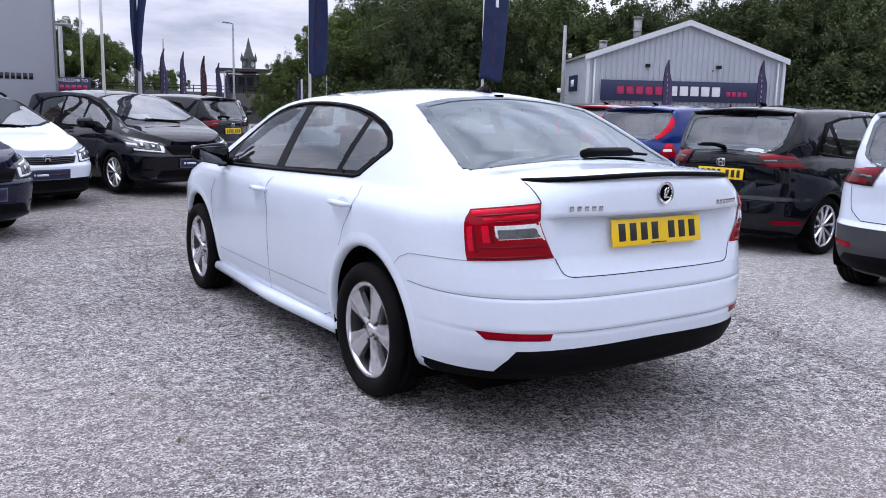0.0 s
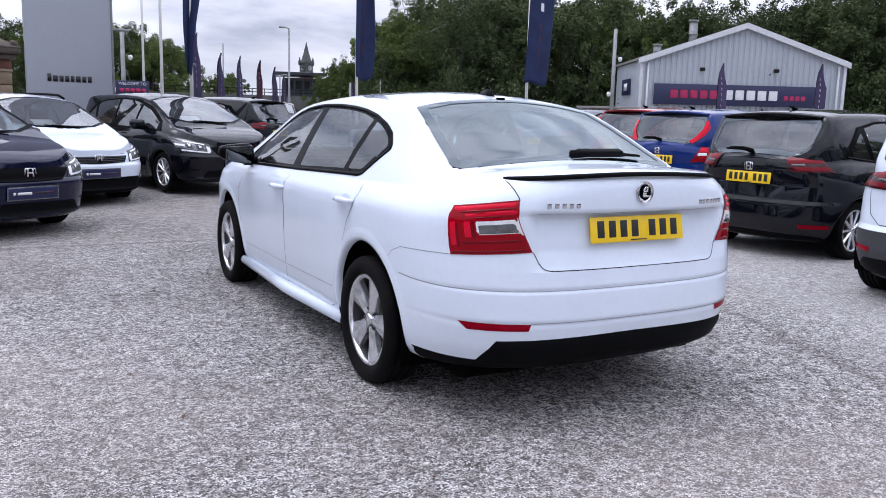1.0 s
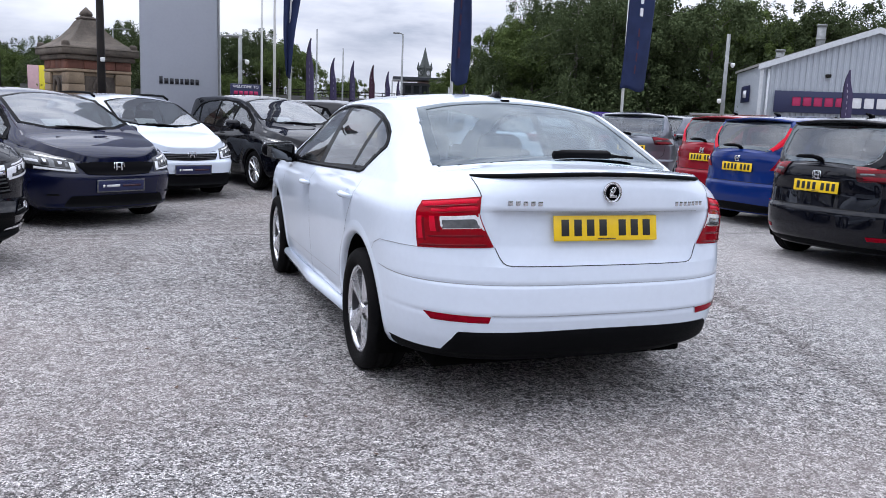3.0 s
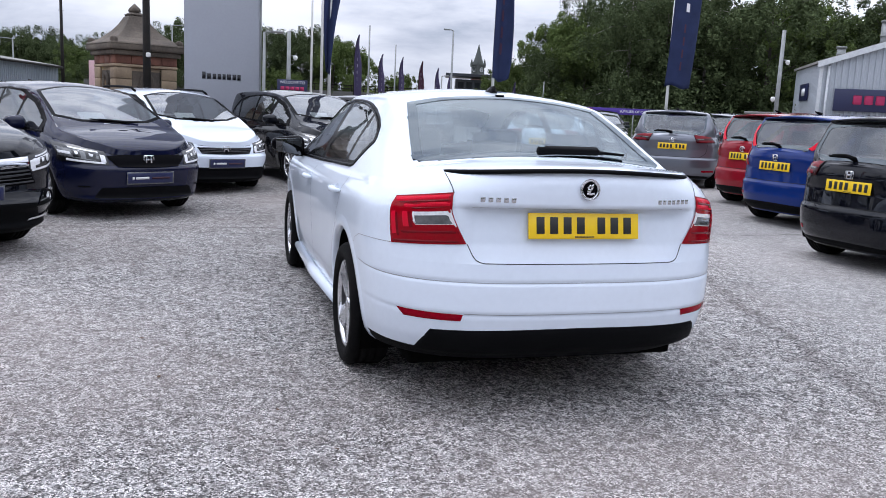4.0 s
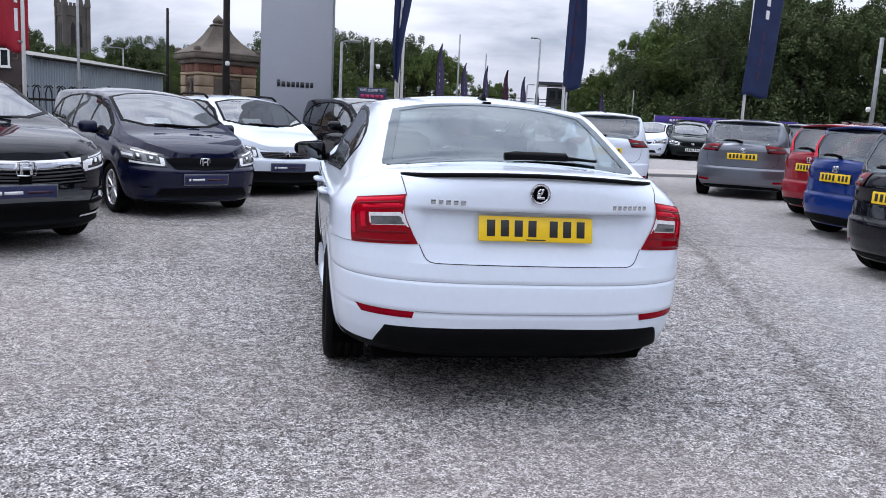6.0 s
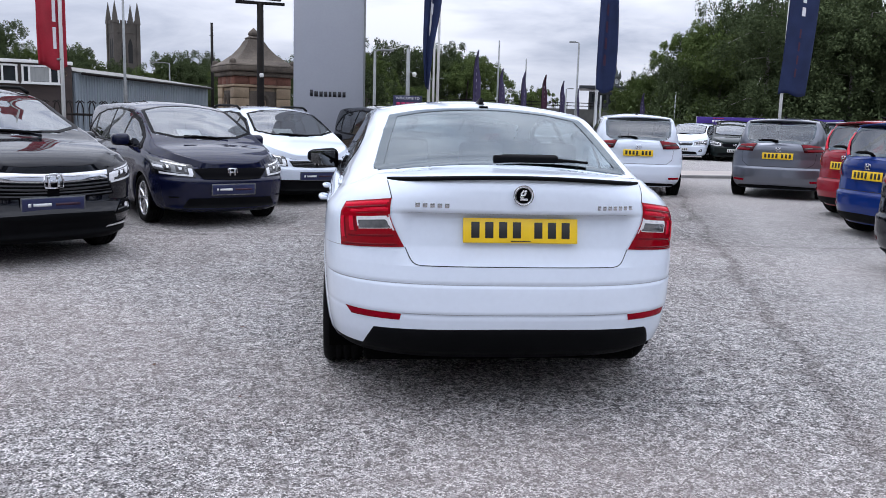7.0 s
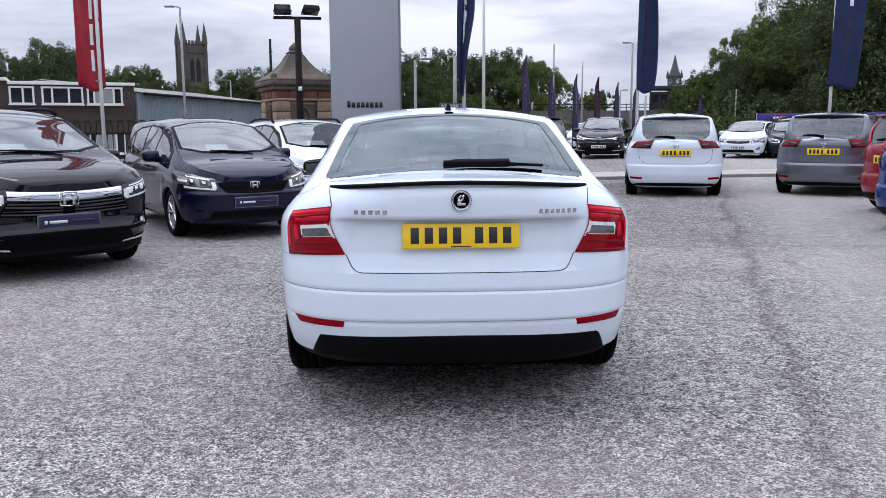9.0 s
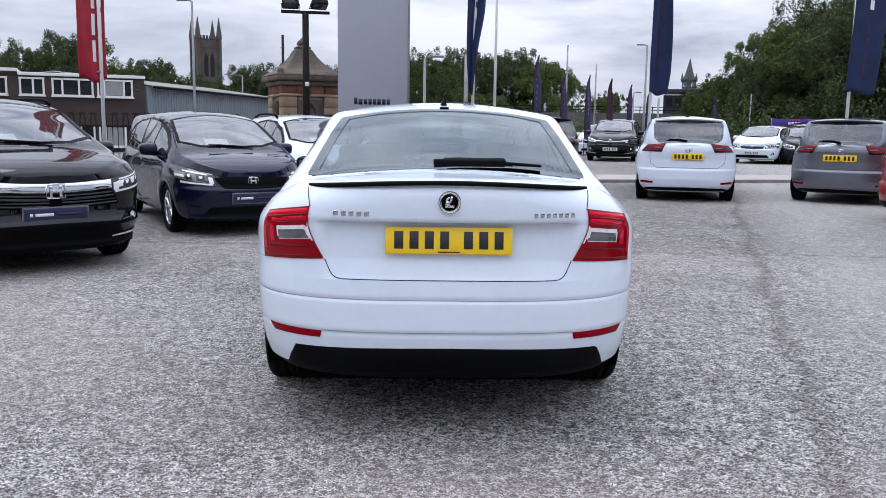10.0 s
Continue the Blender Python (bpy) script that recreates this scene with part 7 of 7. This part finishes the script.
def offices():
    a, b = Vector((-22.2, 28.6)), Vector((-12.1, 32.8))
    w = (b - a).length
    az = math.degrees(math.atan2(b.y - a.y, b.x - a.x))
    t = thing("brick_offices", pose(a.x, a.y, 0.1, 0, 0, az), "brown brick flat-roofed offices with white windows", "building")
    part("wall", box(w, 8, 3.1, (w / 2, 4.0, 1.5)), M["brick_brown"], t, smooth=False)
    step = w - 4.85  # the roof edge steps up over the far part
    part("fascia", box(w - step, 8.2, 0.13, ((w + step) / 2 + 0.05, 4.0, 3.1), bevel=0.02), M["upvc"], t, smooth=False)
    part("upper_wall", box(step, 8.0, 0.2, (step / 2, 4.0, 3.1)), M["brick_brown"], t, smooth=False)
    part("fascia", box(step + 0.1, 8.2, 0.13, (step / 2, 4.0, 3.24), bevel=0.02), M["upvc"], t, smooth=False)
    part("wall_vent", revolve([(0.0, -0.03), (0.10, -0.02), (0.11, 0.02)], 16, "z"), M["sandstone"], t, matrix=pose(w - 0.28, -0.02, 2.68, 90))
    # widths of the windows with their mullions, and the brick between them
    x = w - 0.5
    for ww, bars, gap, blind in ((1.32, (-0.32, 0.26), 0.22, True), (1.5, (-0.26, 0.16), 0.34, False), (0.85, (0.05,), 0.5, False), (1.5, (-0.38, 0.22), 0.5, False), (1.32, (-0.3, 0.28), 0.3, True), (0.85, (0.0,), 0.4, False)):
        for z, h in ((2.60, 0.66), (0.62, 0.85)):
            wd = new("window")
            wd.parent = t
            wd.matrix_basis = pose(x - ww / 2, -0.02, z)
            part("pane", box(ww, 0.03, h), M["house_glass"], wd, smooth=False)
            if blind:
                part("blind", box(ww * (bars[-1] - bars[0]) - 0.08, 0.012, h - 0.1, (ww * (bars[0] + bars[-1]) / 2, -0.024, 0)), M["office_blind"], wd, smooth=False)
            for zz in (-h / 2, h / 2):
                part("window_frame", box(ww + 0.1, 0.08, 0.07, (0, -0.02, zz)), M["upvc"], wd, smooth=False)
            for xx in (-0.5, 0.5) + bars:
                part("window_frame", box(0.075, 0.08, h + 0.07, (ww * xx, -0.02, 0)), M["upvc"], wd, smooth=False)
            part("sill", box(ww + 0.16, 0.14, 0.04, (0, -0.05, -h / 2 - 0.05)), M["upvc"], wd, smooth=False)
        x -= ww + gap
    return t


offices()


# iron railing with bowed tops
def railing():
    t = thing("railing", pose(-12.5, 16.6, 0.08, 0, 0, -8), "black iron railing with hooped tops", "fence")
    n = 64
    bar = tube([(0, 0, 0), (0, 0, 1.28), (0, -0.03, 1.40), (0, -0.10, 1.45), (0, -0.16, 1.40)], 0.014, 6)
    me = bpy.data.meshes.new("bar")
    bar.to_mesh(me)
    bar.free()
    me.materials.append(M["dark_pole"])
    for k in range(n):
        o = new("bar", me)
        o.parent = t
        o.matrix_basis = pose(k * 0.13, 0, 0, 0, 0, 90 if k % 2 else -90)
    for z in (0.2, 1.15):
        part("rail", box(n * 0.13, 0.03, 0.05, (n * 0.065, 0, z)), M["dark_pole"], t)
    return t


railing()


# church tower with four pinnacles
def church():
    t = thing("church_tower", pose(-38.1, 143.5, 0, 0, 0, 31) @ Matrix.Diagonal((0.86, 0.86, 1, 1)), "dark stone church tower with four pinnacles", "church")
    w, h = 4.5, 15.6
    part("tower", box(w, w, h, (0, 0, h / 2)), M["church_stone"], t, smooth=False)
    for sx in (-1, 1):
        for sy in (-1, 1):
            part("buttress", box(0.7, 0.7, h + 0.4, (sx * w * 0.48, sy * w * 0.48, h / 2), bevel=0.05), M["church_stone"], t, smooth=False)
            part("pinnacle", tube([(sx * w * 0.47, sy * w * 0.47, h), (sx * w * 0.47, sy * w * 0.47, h + 1.1), (sx * w * 0.47, sy * w * 0.47, h + 3.6)], [0.6, 0.5, 0.03], 8), M["church_stone"], t, smooth=False)
    for k in range(6):
        for side in range(4):
            part("battlement", box(0.42, 0.3, 0.6, (-w * 0.36 + k * w * 0.144, -w * 0.49, h + 0.2)), M["church_stone"], t, smooth=False, matrix=pose(0, 0, 0, 0, 0, 90 * side))
    for side in range(4):
        for x in (-0.62, 0.62):
            bm = bmesh.new()
            pts = [(-0.42, 0), (0.42, 0), (0.42, 3.0), (0.25, 3.6), (0, 4.0), (-0.25, 3.6), (-0.42, 3.0)]
            f = bm.faces.new([bm.verts.new((p[0] + x, -w / 2 - 0.03, h - 6.4 + p[1])) for p in pts])
            ext = bmesh.ops.extrude_face_region(bm, geom=[f])
            bmesh.ops.translate(bm, vec=(0, 0.1, 0), verts=[v for v in ext["geom"] if isinstance(v, bmesh.types.BMVert)])
            part("belfry_opening", bm, M["louvre"], t, smooth=False, matrix=pose(0, 0, 0, 0, 0, 90 * side))
        for z in (h - 7.2, h - 1.4):
            part("string_course", box(w + 0.3, 0.3, 0.25, (0, -w / 2, z)), M["church_stone"], t, smooth=False, matrix=pose(0, 0, 0, 0, 0, 90 * side))
    part("nave", box(14, 6, 5.5, (-6.5, 6, 2.75)), M["church_stone"], t, smooth=False)
    part("nave_roof", roof_slab([(-14, 2.8, 5.4), (1, 2.8, 5.4), (1, 6, 8.0), (-14, 6, 8.0)], 0.2), M["roof_stone"], t, smooth=False)
    return t


church()


def clock_tower():
    t = thing("clock_tower", pose(24.5, 74.6, 0.2, 0, 0, 27) @ Matrix.Diagonal((0.79, 0.79, 0.79, 1)), "brick clock tower with a tall green-grey spire", "tower")
    w = 1.16
    part("shaft", box(w * 1.02, w * 1.02, 6.6, (0, 0, 2.7)), M["clock_brick"], t, smooth=False)
    part("clock_stage", box(w, w, 1.35, (0, 0, 6.6), bevel=0.05), M["clock_stone"], t, smooth=False)
    for side in range(4):
        part("clock_face", revolve([(0.0, -0.02), (0.27, -0.02), (0.30, 0.03)], 20, "z"), M["trim_white"], t, matrix=pose(0, 0, 0, 0, 0, 90 * side) @ pose(0, -w / 2 - 0.02, 6.7, -90) @ pose(0, 0, 0, 180))
    part("cornice", box(w * 1.2, w * 1.2, 0.2, (0, 0, 7.3), bevel=0.03), M["clock_stone"], t, smooth=False)
    part("spire", tube([(0, 0, 7.35), (0, 0, 7.9), (0, 0, 8.5), (0, 0, 9.2), (0, 0, 9.75)], [0.70, 0.5, 0.32, 0.16, 0.03], 8), M["clock_stone"], t, smooth=False)
    for sx in (-1, 1):
        for sy in (-1, 1):
            part("turret", tube([(sx * 0.56, sy * 0.56, 7.0), (sx * 0.56, sy * 0.56, 7.5), (sx * 0.56, sy * 0.56, 8.0)], [0.16, 0.15, 0.02], 6), M["clock_stone"], t, smooth=False)
    return t


clock_tower()


def modern_block():
    t = thing("office_block", pose(22.4, 69.2, 0, 0, 0, -16), "dark flat-roofed modern block beyond the flyover", "building")
    part("wall", box(3.4, 4, 3.8, (0, 2, 2.4)), M["modern_dark"], t, smooth=False)
    part("roof_overhang", box(4.6, 5, 0.28, (-0.3, 1.8, 4.65), bevel=0.03), M["modern_dark"], t, smooth=False)
    for k in range(4):
        part("window", box(0.5, 0.05, 0.7, (-1.2 + 0.75 * k, -0.02, 3.7)), M["house_glass"], t, smooth=False)
    for k in range(5):
        part("fin", box(0.08, 0.2, 3.6, (-1.6 + 0.8 * k, -0.1, 2.4)), M["modern_dark"], t, smooth=False)
    part("brick_wing", box(1.6, 4, 3.6, (2.6, 2.3, 1.9)), M["clock_brick"], t, smooth=False)
    return t


modern_block()


def flyover():
    t = thing("flyover", pose(-2, 66, 0, 0, 0, -4), "grey road bridge with a railing beyond the yard", "bridge")
    part("parapet", box(44, 0.4, 1.1, (14, 0, 2.05)), M["parapet"], t, smooth=False)
    part("abutment", box(44, 0.3, 1.7, (14, 0.5, 0.75)), M["parapet"], t, smooth=False)
    for z in (2.85, 3.1):
        part("rail", box(44, 0.06, 0.06, (14, 0, z)), M["dark_pole"], t, smooth=False)
    for k in range(45):
        part("rail_post", box(0.06, 0.06, 0.6, (-7.5 + k, 0, 2.85)), M["dark_pole"], t, smooth=False)
    return t


flyover()


def banner():
    t = thing("fence_banner", pose(15.7, 34.4, 0.34, 0, 0, -24), "purple banner with white lettering on a fence", "banner")
    part("sheet", box(6.4, 0.03, 0.30, (3.2, 0, 1.38), bevel=0.005), M["banner_purple"], t)
    words("SUPPLIER OF QUALITY PRE OWNED", 0.17, M["white_print"], t, pose(3.9, -0.022, 1.38) @ FACE)
    for k in range(5):
        part("letter_bar", box(0.10, 0.012, 0.10, (0.75 + 0.14 * k, -0.02, 1.33)), M["white_print"], t)
        part("letter_bar", box(0.07, 0.012, 0.05, (0.78 + 0.10 * k, -0.02, 1.47)), M["crimson_print"], t)
    for k in range(5):
        part("post", tube([(k * 1.6, 0.05, -0.36), (k * 1.6, 0.05, 1.55)], 0.03, 8), M["steel"], t)
    return t


banner()


# street lamps and camera poles
def lamp_post(x, y, h, az, label, arm=0.9, material=None, group="street lamps"):
    t = thing("street_lamp", at_ground(x, y, az), label, "lamp post", group)
    mt = material or M["steel"]
    r = min(1.0, 0.35 + h / 9.0)
    part("column", tube([(0, 0, -0.05), (0, 0, h * 0.35), (0, 0, h * 0.37), (0, 0, h)], [0.09 * r, 0.085 * r, 0.06 * r, 0.045 * r], 10), mt, t)
    if arm:
        lng = min(0.55, 0.1 + arm)
        part("arm", tube([(0, 0, h - 0.02), (arm * 0.4, 0, h + 0.02), (arm, 0, h + 0.03)], 0.03 * r, 8), mt, t)
        part("lantern", box(lng, 0.15 * r, 0.08 * r, (arm + lng * 0.35, 0, h + 0.03), bevel=0.02), mt, t)
    return t


lamp_post(10.5, 36.95, 5.15, 180, "tall steel street lamp by the bridge", 0.22)
lamp_post(-10.05, 33.08, 6.4, 180, "tall steel street lamp before the offices", 0.3)
lamp_post(-0.12, 16.9, 2.82, 0, "steel lamp with a short arm", 0.2)
lamp_post(-3.4, 62.0, 6.6, 0, "tall steel lamp beyond the lodge", 0.7)
lamp_post(-12.1, 52.1, 4.4, 180, "steel lamp behind the warehouse", 0.7)
lamp_post(8.94, 50.3, 6.4, 0, "far thin lamp column", 0)
lamp_post(11.83, 55.3, 5.7, 0, "far thin lamp column", 0)
lamp_post(17.9, 42.6, 3.2, 0, "slim post by the trees", 0)
lamp_post(9.64, 35.7, 2.85, 0, "slim lamp in the far bays", 0.15)
lamp_post(5.63, 17.15, 1.95, 0, "short steel post beside the navy flag", 0)


def camera_pole(x, y, h, label):
    t = thing("camera_pole", at_ground(x, y), label, "pole", "surveillance poles")
    part("column", tube([(0, 0, -0.05), (0, 0, h)], [0.075, 0.06], 12), M["steel"], t)
    for z, s in ((h * 0.78, 1), (h * 0.5, -1)):
        part("bracket", tube([(0, 0, z), (s * 0.20, -0.06, z)], 0.02, 6), M["steel"], t)
        part("dome_camera", revolve([(0.0, -0.09), (0.05, -0.07), (0.075, 0.0), (0.06, 0.06), (0.0, 0.07)], 14, "z"), M["white_pole"], t, matrix=pose(s * 0.21, -0.06, z - 0.06))
    return t


camera_pole(16.5, 20.0, 4.25, "steel camera pole by the shed")
camera_pole(1.26, 24.87, 3.55, "steel camera pole behind the signs")
t = thing("telegraph_pole", at_ground(-9.38, 51.8), "tall dark timber telegraph pole", "pole")
part("column", tube([(0, 0, -0.1), (0, 0, 7.0)], [0.11, 0.08], 10), M["dark_pole"], t)
part("step_iron", box(0.3, 0.03, 0.03, (0, 0, 6.2)), M["steel"], t)


# ---- trees ----
def foliage(name, a, b):
    m, n, l, p = nodes_of(name)
    gi, oi = n.new("ShaderNodeNewGeometry"), n.new("ShaderNodeObjectInfo")
    mx = n.new("ShaderNodeMix")
    mx.data_type = "RGBA"
    mx.inputs["A"].default_value, mx.inputs["B"].default_value = (*a, 1), (*b, 1)
    l.new(gi.outputs["Random Per Island"], mx.inputs["Factor"])
    hs = n.new("ShaderNodeHueSaturation")
    r = n.new("ShaderNodeMapRange")
    r.inputs["To Min"].default_value, r.inputs["To Max"].default_value = 0.75, 1.25
    l.new(oi.outputs["Random"], r.inputs["Value"])
    l.new(r.outputs["Result"], hs.inputs["Value"])
    l.new(mx.outputs["Result"], hs.inputs["Color"])
    l.new(hs.outputs["Color"], p.inputs["Base Color"])
    p.inputs["Roughness"].default_value = 0.9
    p.inputs["Specular IOR Level"].default_value = 0.05
    return m


M["leaf_dark"] = foliage("dark_leaves", (0.044, 0.060, 0.028), (0.080, 0.102, 0.046))
M["leaf_light"] = foliage("fresh_leaves", (0.066, 0.096, 0.030), (0.115, 0.150, 0.050))
M["bark"] = surface("grey_bark", (0.10, 0.085, 0.07), (0.05, 0.043, 0.036), rough=0.95, scale=3, fine=25, stretch=(1, 1, 0.3), bump=0.6, bump_scale=20)
M["birch_bark"] = surface("pale_birch_bark", (0.36, 0.34, 0.31), (0.12, 0.11, 0.10), rough=0.9, scale=4, fine=20, stretch=(1, 1, 2.5))


def tree_master(seed, h, spread, low, leaf, bark, clumps, per, size, droop=0.0):
    """A tapered trunk with limbs, and a crown of leaf clumps gathered round the limb ends."""
    rnd = random.Random(seed)
    root = new("tree")
    lean = rnd.uniform(-0.25, 0.25)
    spine = [Vector((lean * b * b + 0.12 * math.sin(3 * b + seed), 0.12 * math.cos(2.4 * b + seed), h * 0.92 * b)) for b in (0, 0.12, 0.3, 0.5, 0.7, 0.85, 1.0)]
    tr = h * 0.018
    bits = [tube(spine, [tr * 1.5, tr * 1.1, tr * 0.9, tr * 0.65, tr * 0.42, tr * 0.25, tr * 0.08], 9)]
    ends = []
    for k in range(16):
        b = low + (0.95 - low) * (k + rnd.random()) / 16
        a = k * 2.4 + rnd.random()
        c = spine[0].lerp(spine[-1], b)
        reach = spread * (0.35 + 0.75 * math.sin(math.pi * min(1, (b - low) / (1.02 - low) * 0.85 + 0.15))) * rnd.uniform(0.7, 1.15)
        e = c + Vector((math.cos(a) * reach, math.sin(a) * reach, reach * rnd.uniform(0.1, 0.7) - droop * reach))
        mid = c.lerp(e, 0.5) + Vector((0, 0, reach * 0.1))
        bits.append(tube([c, mid, e], [tr * 0.38 * (1.1 - b), tr * 0.22 * (1.1 - b) + 0.01, 0.01], 6, caps=False))
        ends += [e, mid, c.lerp(e, 0.78)]
    part("trunk", merged(bits), bark, root)
    vs, fs = [], []
    g = np.random.RandomState(seed)
    for k in range(clumps):
        e = ends[k % len(ends)]
        jit = 0.22 * spread
        cx, cy, cz = e.x + g.normal(0, jit), e.y + g.normal(0, jit), e.z + g.normal(0, jit * 0.8)
        if cz < h * low * 0.8:
            cz = h * low * 0.8 + abs(g.normal(0, 0.3))
        r = spread * g.uniform(0.08, 0.19)
        n = int(per * g.uniform(0.6, 1.4))
        for _ in range(n):
            d = g.normal(0, 1, 3)
            d /= np.linalg.norm(d) + 1e-6
            q = r * g.uniform(0.3, 1.0) ** 0.5
            px, py, pz = cx + d[0] * q, cy + d[1] * q, cz + d[2] * q * 1.15 - droop * g.uniform(0, 1.6) ** 1.5
            s = size * g.uniform(0.6, 1.4)
            u = g.normal(0, 1, 3)
            u /= np.linalg.norm(u) + 1e-6
            w = np.cross(u, d + g.normal(0, 0.5, 3))
            w /= np.linalg.norm(w) + 1e-6
            i = len(vs)
            vs += [(px - u[0] * s, py - u[1] * s, pz - u[2] * s), (px + w[0] * s * 0.5, py + w[1] * s * 0.5, pz + w[2] * s * 0.5), (px + u[0] * s, py + u[1] * s, pz + u[2] * s), (px - w[0] * s * 0.5, py - w[1] * s * 0.5, pz - w[2] * s * 0.5)]
            fs.append((i, i + 1, i + 2, i + 3))
    mesh_ob("crown", vs, fs, leaf, root, smooth=False)
    return root


# the added unseen copies behind the camera share these labels
LABELS = ("dark leafy tree in the belt behind the yard", "fresh green tree in the belt behind the yard", "drooping birch tree in the belt behind the yard")
masters = [
    tree_master(3, 9.0, 3.0, 0.12, M["leaf_dark"], M["bark"], 280, 150, 0.080, 0.10),
    tree_master(8, 8.6, 2.7, 0.14, M["leaf_light"], M["bark"], 270, 150, 0.078, 0.05),
    tree_master(21, 9.4, 2.5, 0.20, M["leaf_dark"], M["birch_bark"], 280, 150, 0.066, 0.45),
]
for ob, lb in zip(masters, LABELS):
    tagged(ob, lb, "tree", "tree belt")
rnd = random.Random(77)
first = [True] * 3


def plant(k, x, y, s, z=0.0):
    m = pose(x, y, z, 0, 0, rnd.uniform(0, 360)) @ Matrix.Diagonal((s * rnd.uniform(0.95, 1.1), s * rnd.uniform(0.95, 1.1), s, 1))
    if first[k]:
        masters[k].matrix_world = m
        first[k] = False
        return masters[k]
    ob = copy_thing(masters[k], Matrix())
    ob.matrix_basis = m
    return ob


# the belt along the right of the yard: two staggered rows on an arc
for row, (dist, step) in enumerate(((51, 2.6), (57, 3.4), (64, 4.2))):
    a = 20.4 + row * 0.6
    while a < 92:
        d = dist + rnd.uniform(-1.5, 1.5)
        x, y = -2 + d * math.sin(radians(a)), -3 + d * math.cos(radians(a))
        s = rnd.uniform(0.86, 1.06) * dist / 51
        if a < 29.5:
            s *= min(1.0, 0.42 + 0.08 * (a - 20.2))
        if 39 < a < 49:
            s *= 0.86
        k = rnd.choice((0, 1, 2, 2)) if a > 27 else rnd.choice((1, 1, 2))
        plant(k, x, y, s)
        a += math.degrees(step / dist) * rnd.uniform(0.8, 1.2)
# unseen trees behind the camera, added to darken reflections in the cars
a = 97.0
while a < 318:
    d = rnd.uniform(30, 40)
    plant(rnd.choice((0, 1)), -2 + d * math.sin(radians(a)), -3 + d * math.cos(radians(a)), rnd.uniform(0.95, 1.25))
    a += rnd.uniform(6.0, 9.0)
# trees beyond the signs and behind the offices and church
SIGN_TREES = [(0, -2.4, 78, 1.1), (1, 1.2, 74, 0.98), (0, 4.4, 80, 1.1), (0, 7.6, 77, 1.05), (1, 10.4, 75, 1.02), (0, 9.2, 79, 1.1), (1, 13.0, 79, 0.98), (1, 3.0, 70, 0.62), (1, 6.0, 69, 0.56), (1, 12.6, 72, 0.42), (0, 2.6, 83, 1.15), (0, -0.8, 82, 1.05)]
OFFICE_TREES = [(0, -35, 69, 0.98), (0, -31.6, 71, 1.1), (1, -28.4, 73, 0.88), (0, -24.5, 73, 0.84), (0, -21.5, 76, 0.72), (1, -18.4, 75, 0.70), (0, -15.8, 75, 0.84), (0, -12.8, 74, 0.74), (1, -10.0, 70, 0.7), (2, -7.4, 60, 0.76), (2, -5.6, 58, 0.72)]
FAR_TREES = [(0, -33, 76, 1.1), (0, -29.6, 68, 0.85), (1, -26, 79, 0.95), (0, -22.8, 70, 0.66), (0, -17, 80, 0.8), (0, -14.0, 79, 0.86), (1, -11.4, 77, 0.72), (0, -8.6, 72, 0.78), (0, -20, 71, 0.6)]
EDGE_TREES = [(0, -3.8, 66, 0.70), (1, -39, 66, 0.95), (0, -43, 62, 1.0), (0, -47, 56, 1.05), (1, 18.2, 84, 0.55), (1, 19.8, 86, 0.6), (0, -11.0, 57, 0.42), (0, 0.4, 50, 0.5), (1, 3.2, 54, 0.42)]
SIGN_TREES = [(k, x, y, s * 0.86) for k, x, y, s in SIGN_TREES]
for k, x, y, s in SIGN_TREES + OFFICE_TREES + FAR_TREES + EDGE_TREES:
    plant(k, x, y, s * (0.88 if x < -5 else 1.0))


# low hedge and scrub between the yard and the trees
def scrub(name, pts, r, n, leaf, label):
    g = np.random.RandomState(len(pts) * 7)
    vs, fs = [], []
    for _ in range(n):
        k = g.randint(0, len(pts) - 1)
        t = g.uniform()
        x = pts[k][0] + (pts[k + 1][0] - pts[k][0]) * t + g.normal(0, r * 0.5)
        y = pts[k][1] + (pts[k + 1][1] - pts[k][1]) * t + g.normal(0, r * 0.5)
        z = abs(g.normal(0, r * 0.55)) * (0.7 + 0.3 * math.sin(x * 0.9))
        s = 0.085 * g.uniform(0.6, 1.5)
        u, w = g.normal(0, 1, 3), g.normal(0, 1, 3)
        u, w = u / np.linalg.norm(u) * s, w / np.linalg.norm(w) * s * 0.6
        i = len(vs)
        vs += [(x - u[0], y - u[1], z - u[2]), (x + w[0], y + w[1], z + w[2]), (x + u[0], y + u[1], z + u[2]), (x - w[0], y - w[1], z - w[2])]
        fs.append((i, i + 1, i + 2, i + 3))
    return tagged(mesh_ob(name, vs, fs, leaf, smooth=False), label, "shrubs", kind="stuff")


belt = [(-2 + 47 * math.sin(radians(a)), -3 + 47 * math.cos(radians(a))) for a in range(22, 92, 5)]
scrub("scrub", belt, 2.6, 70000, M["leaf_dark"], "dark scrub at the foot of the tree belt")
scrub("hedge", [(-8, 46), (-2, 47), (4, 48), (10, 50)], 1.6, 22000, M["leaf_light"], "green verge shrubs below the road bridge")
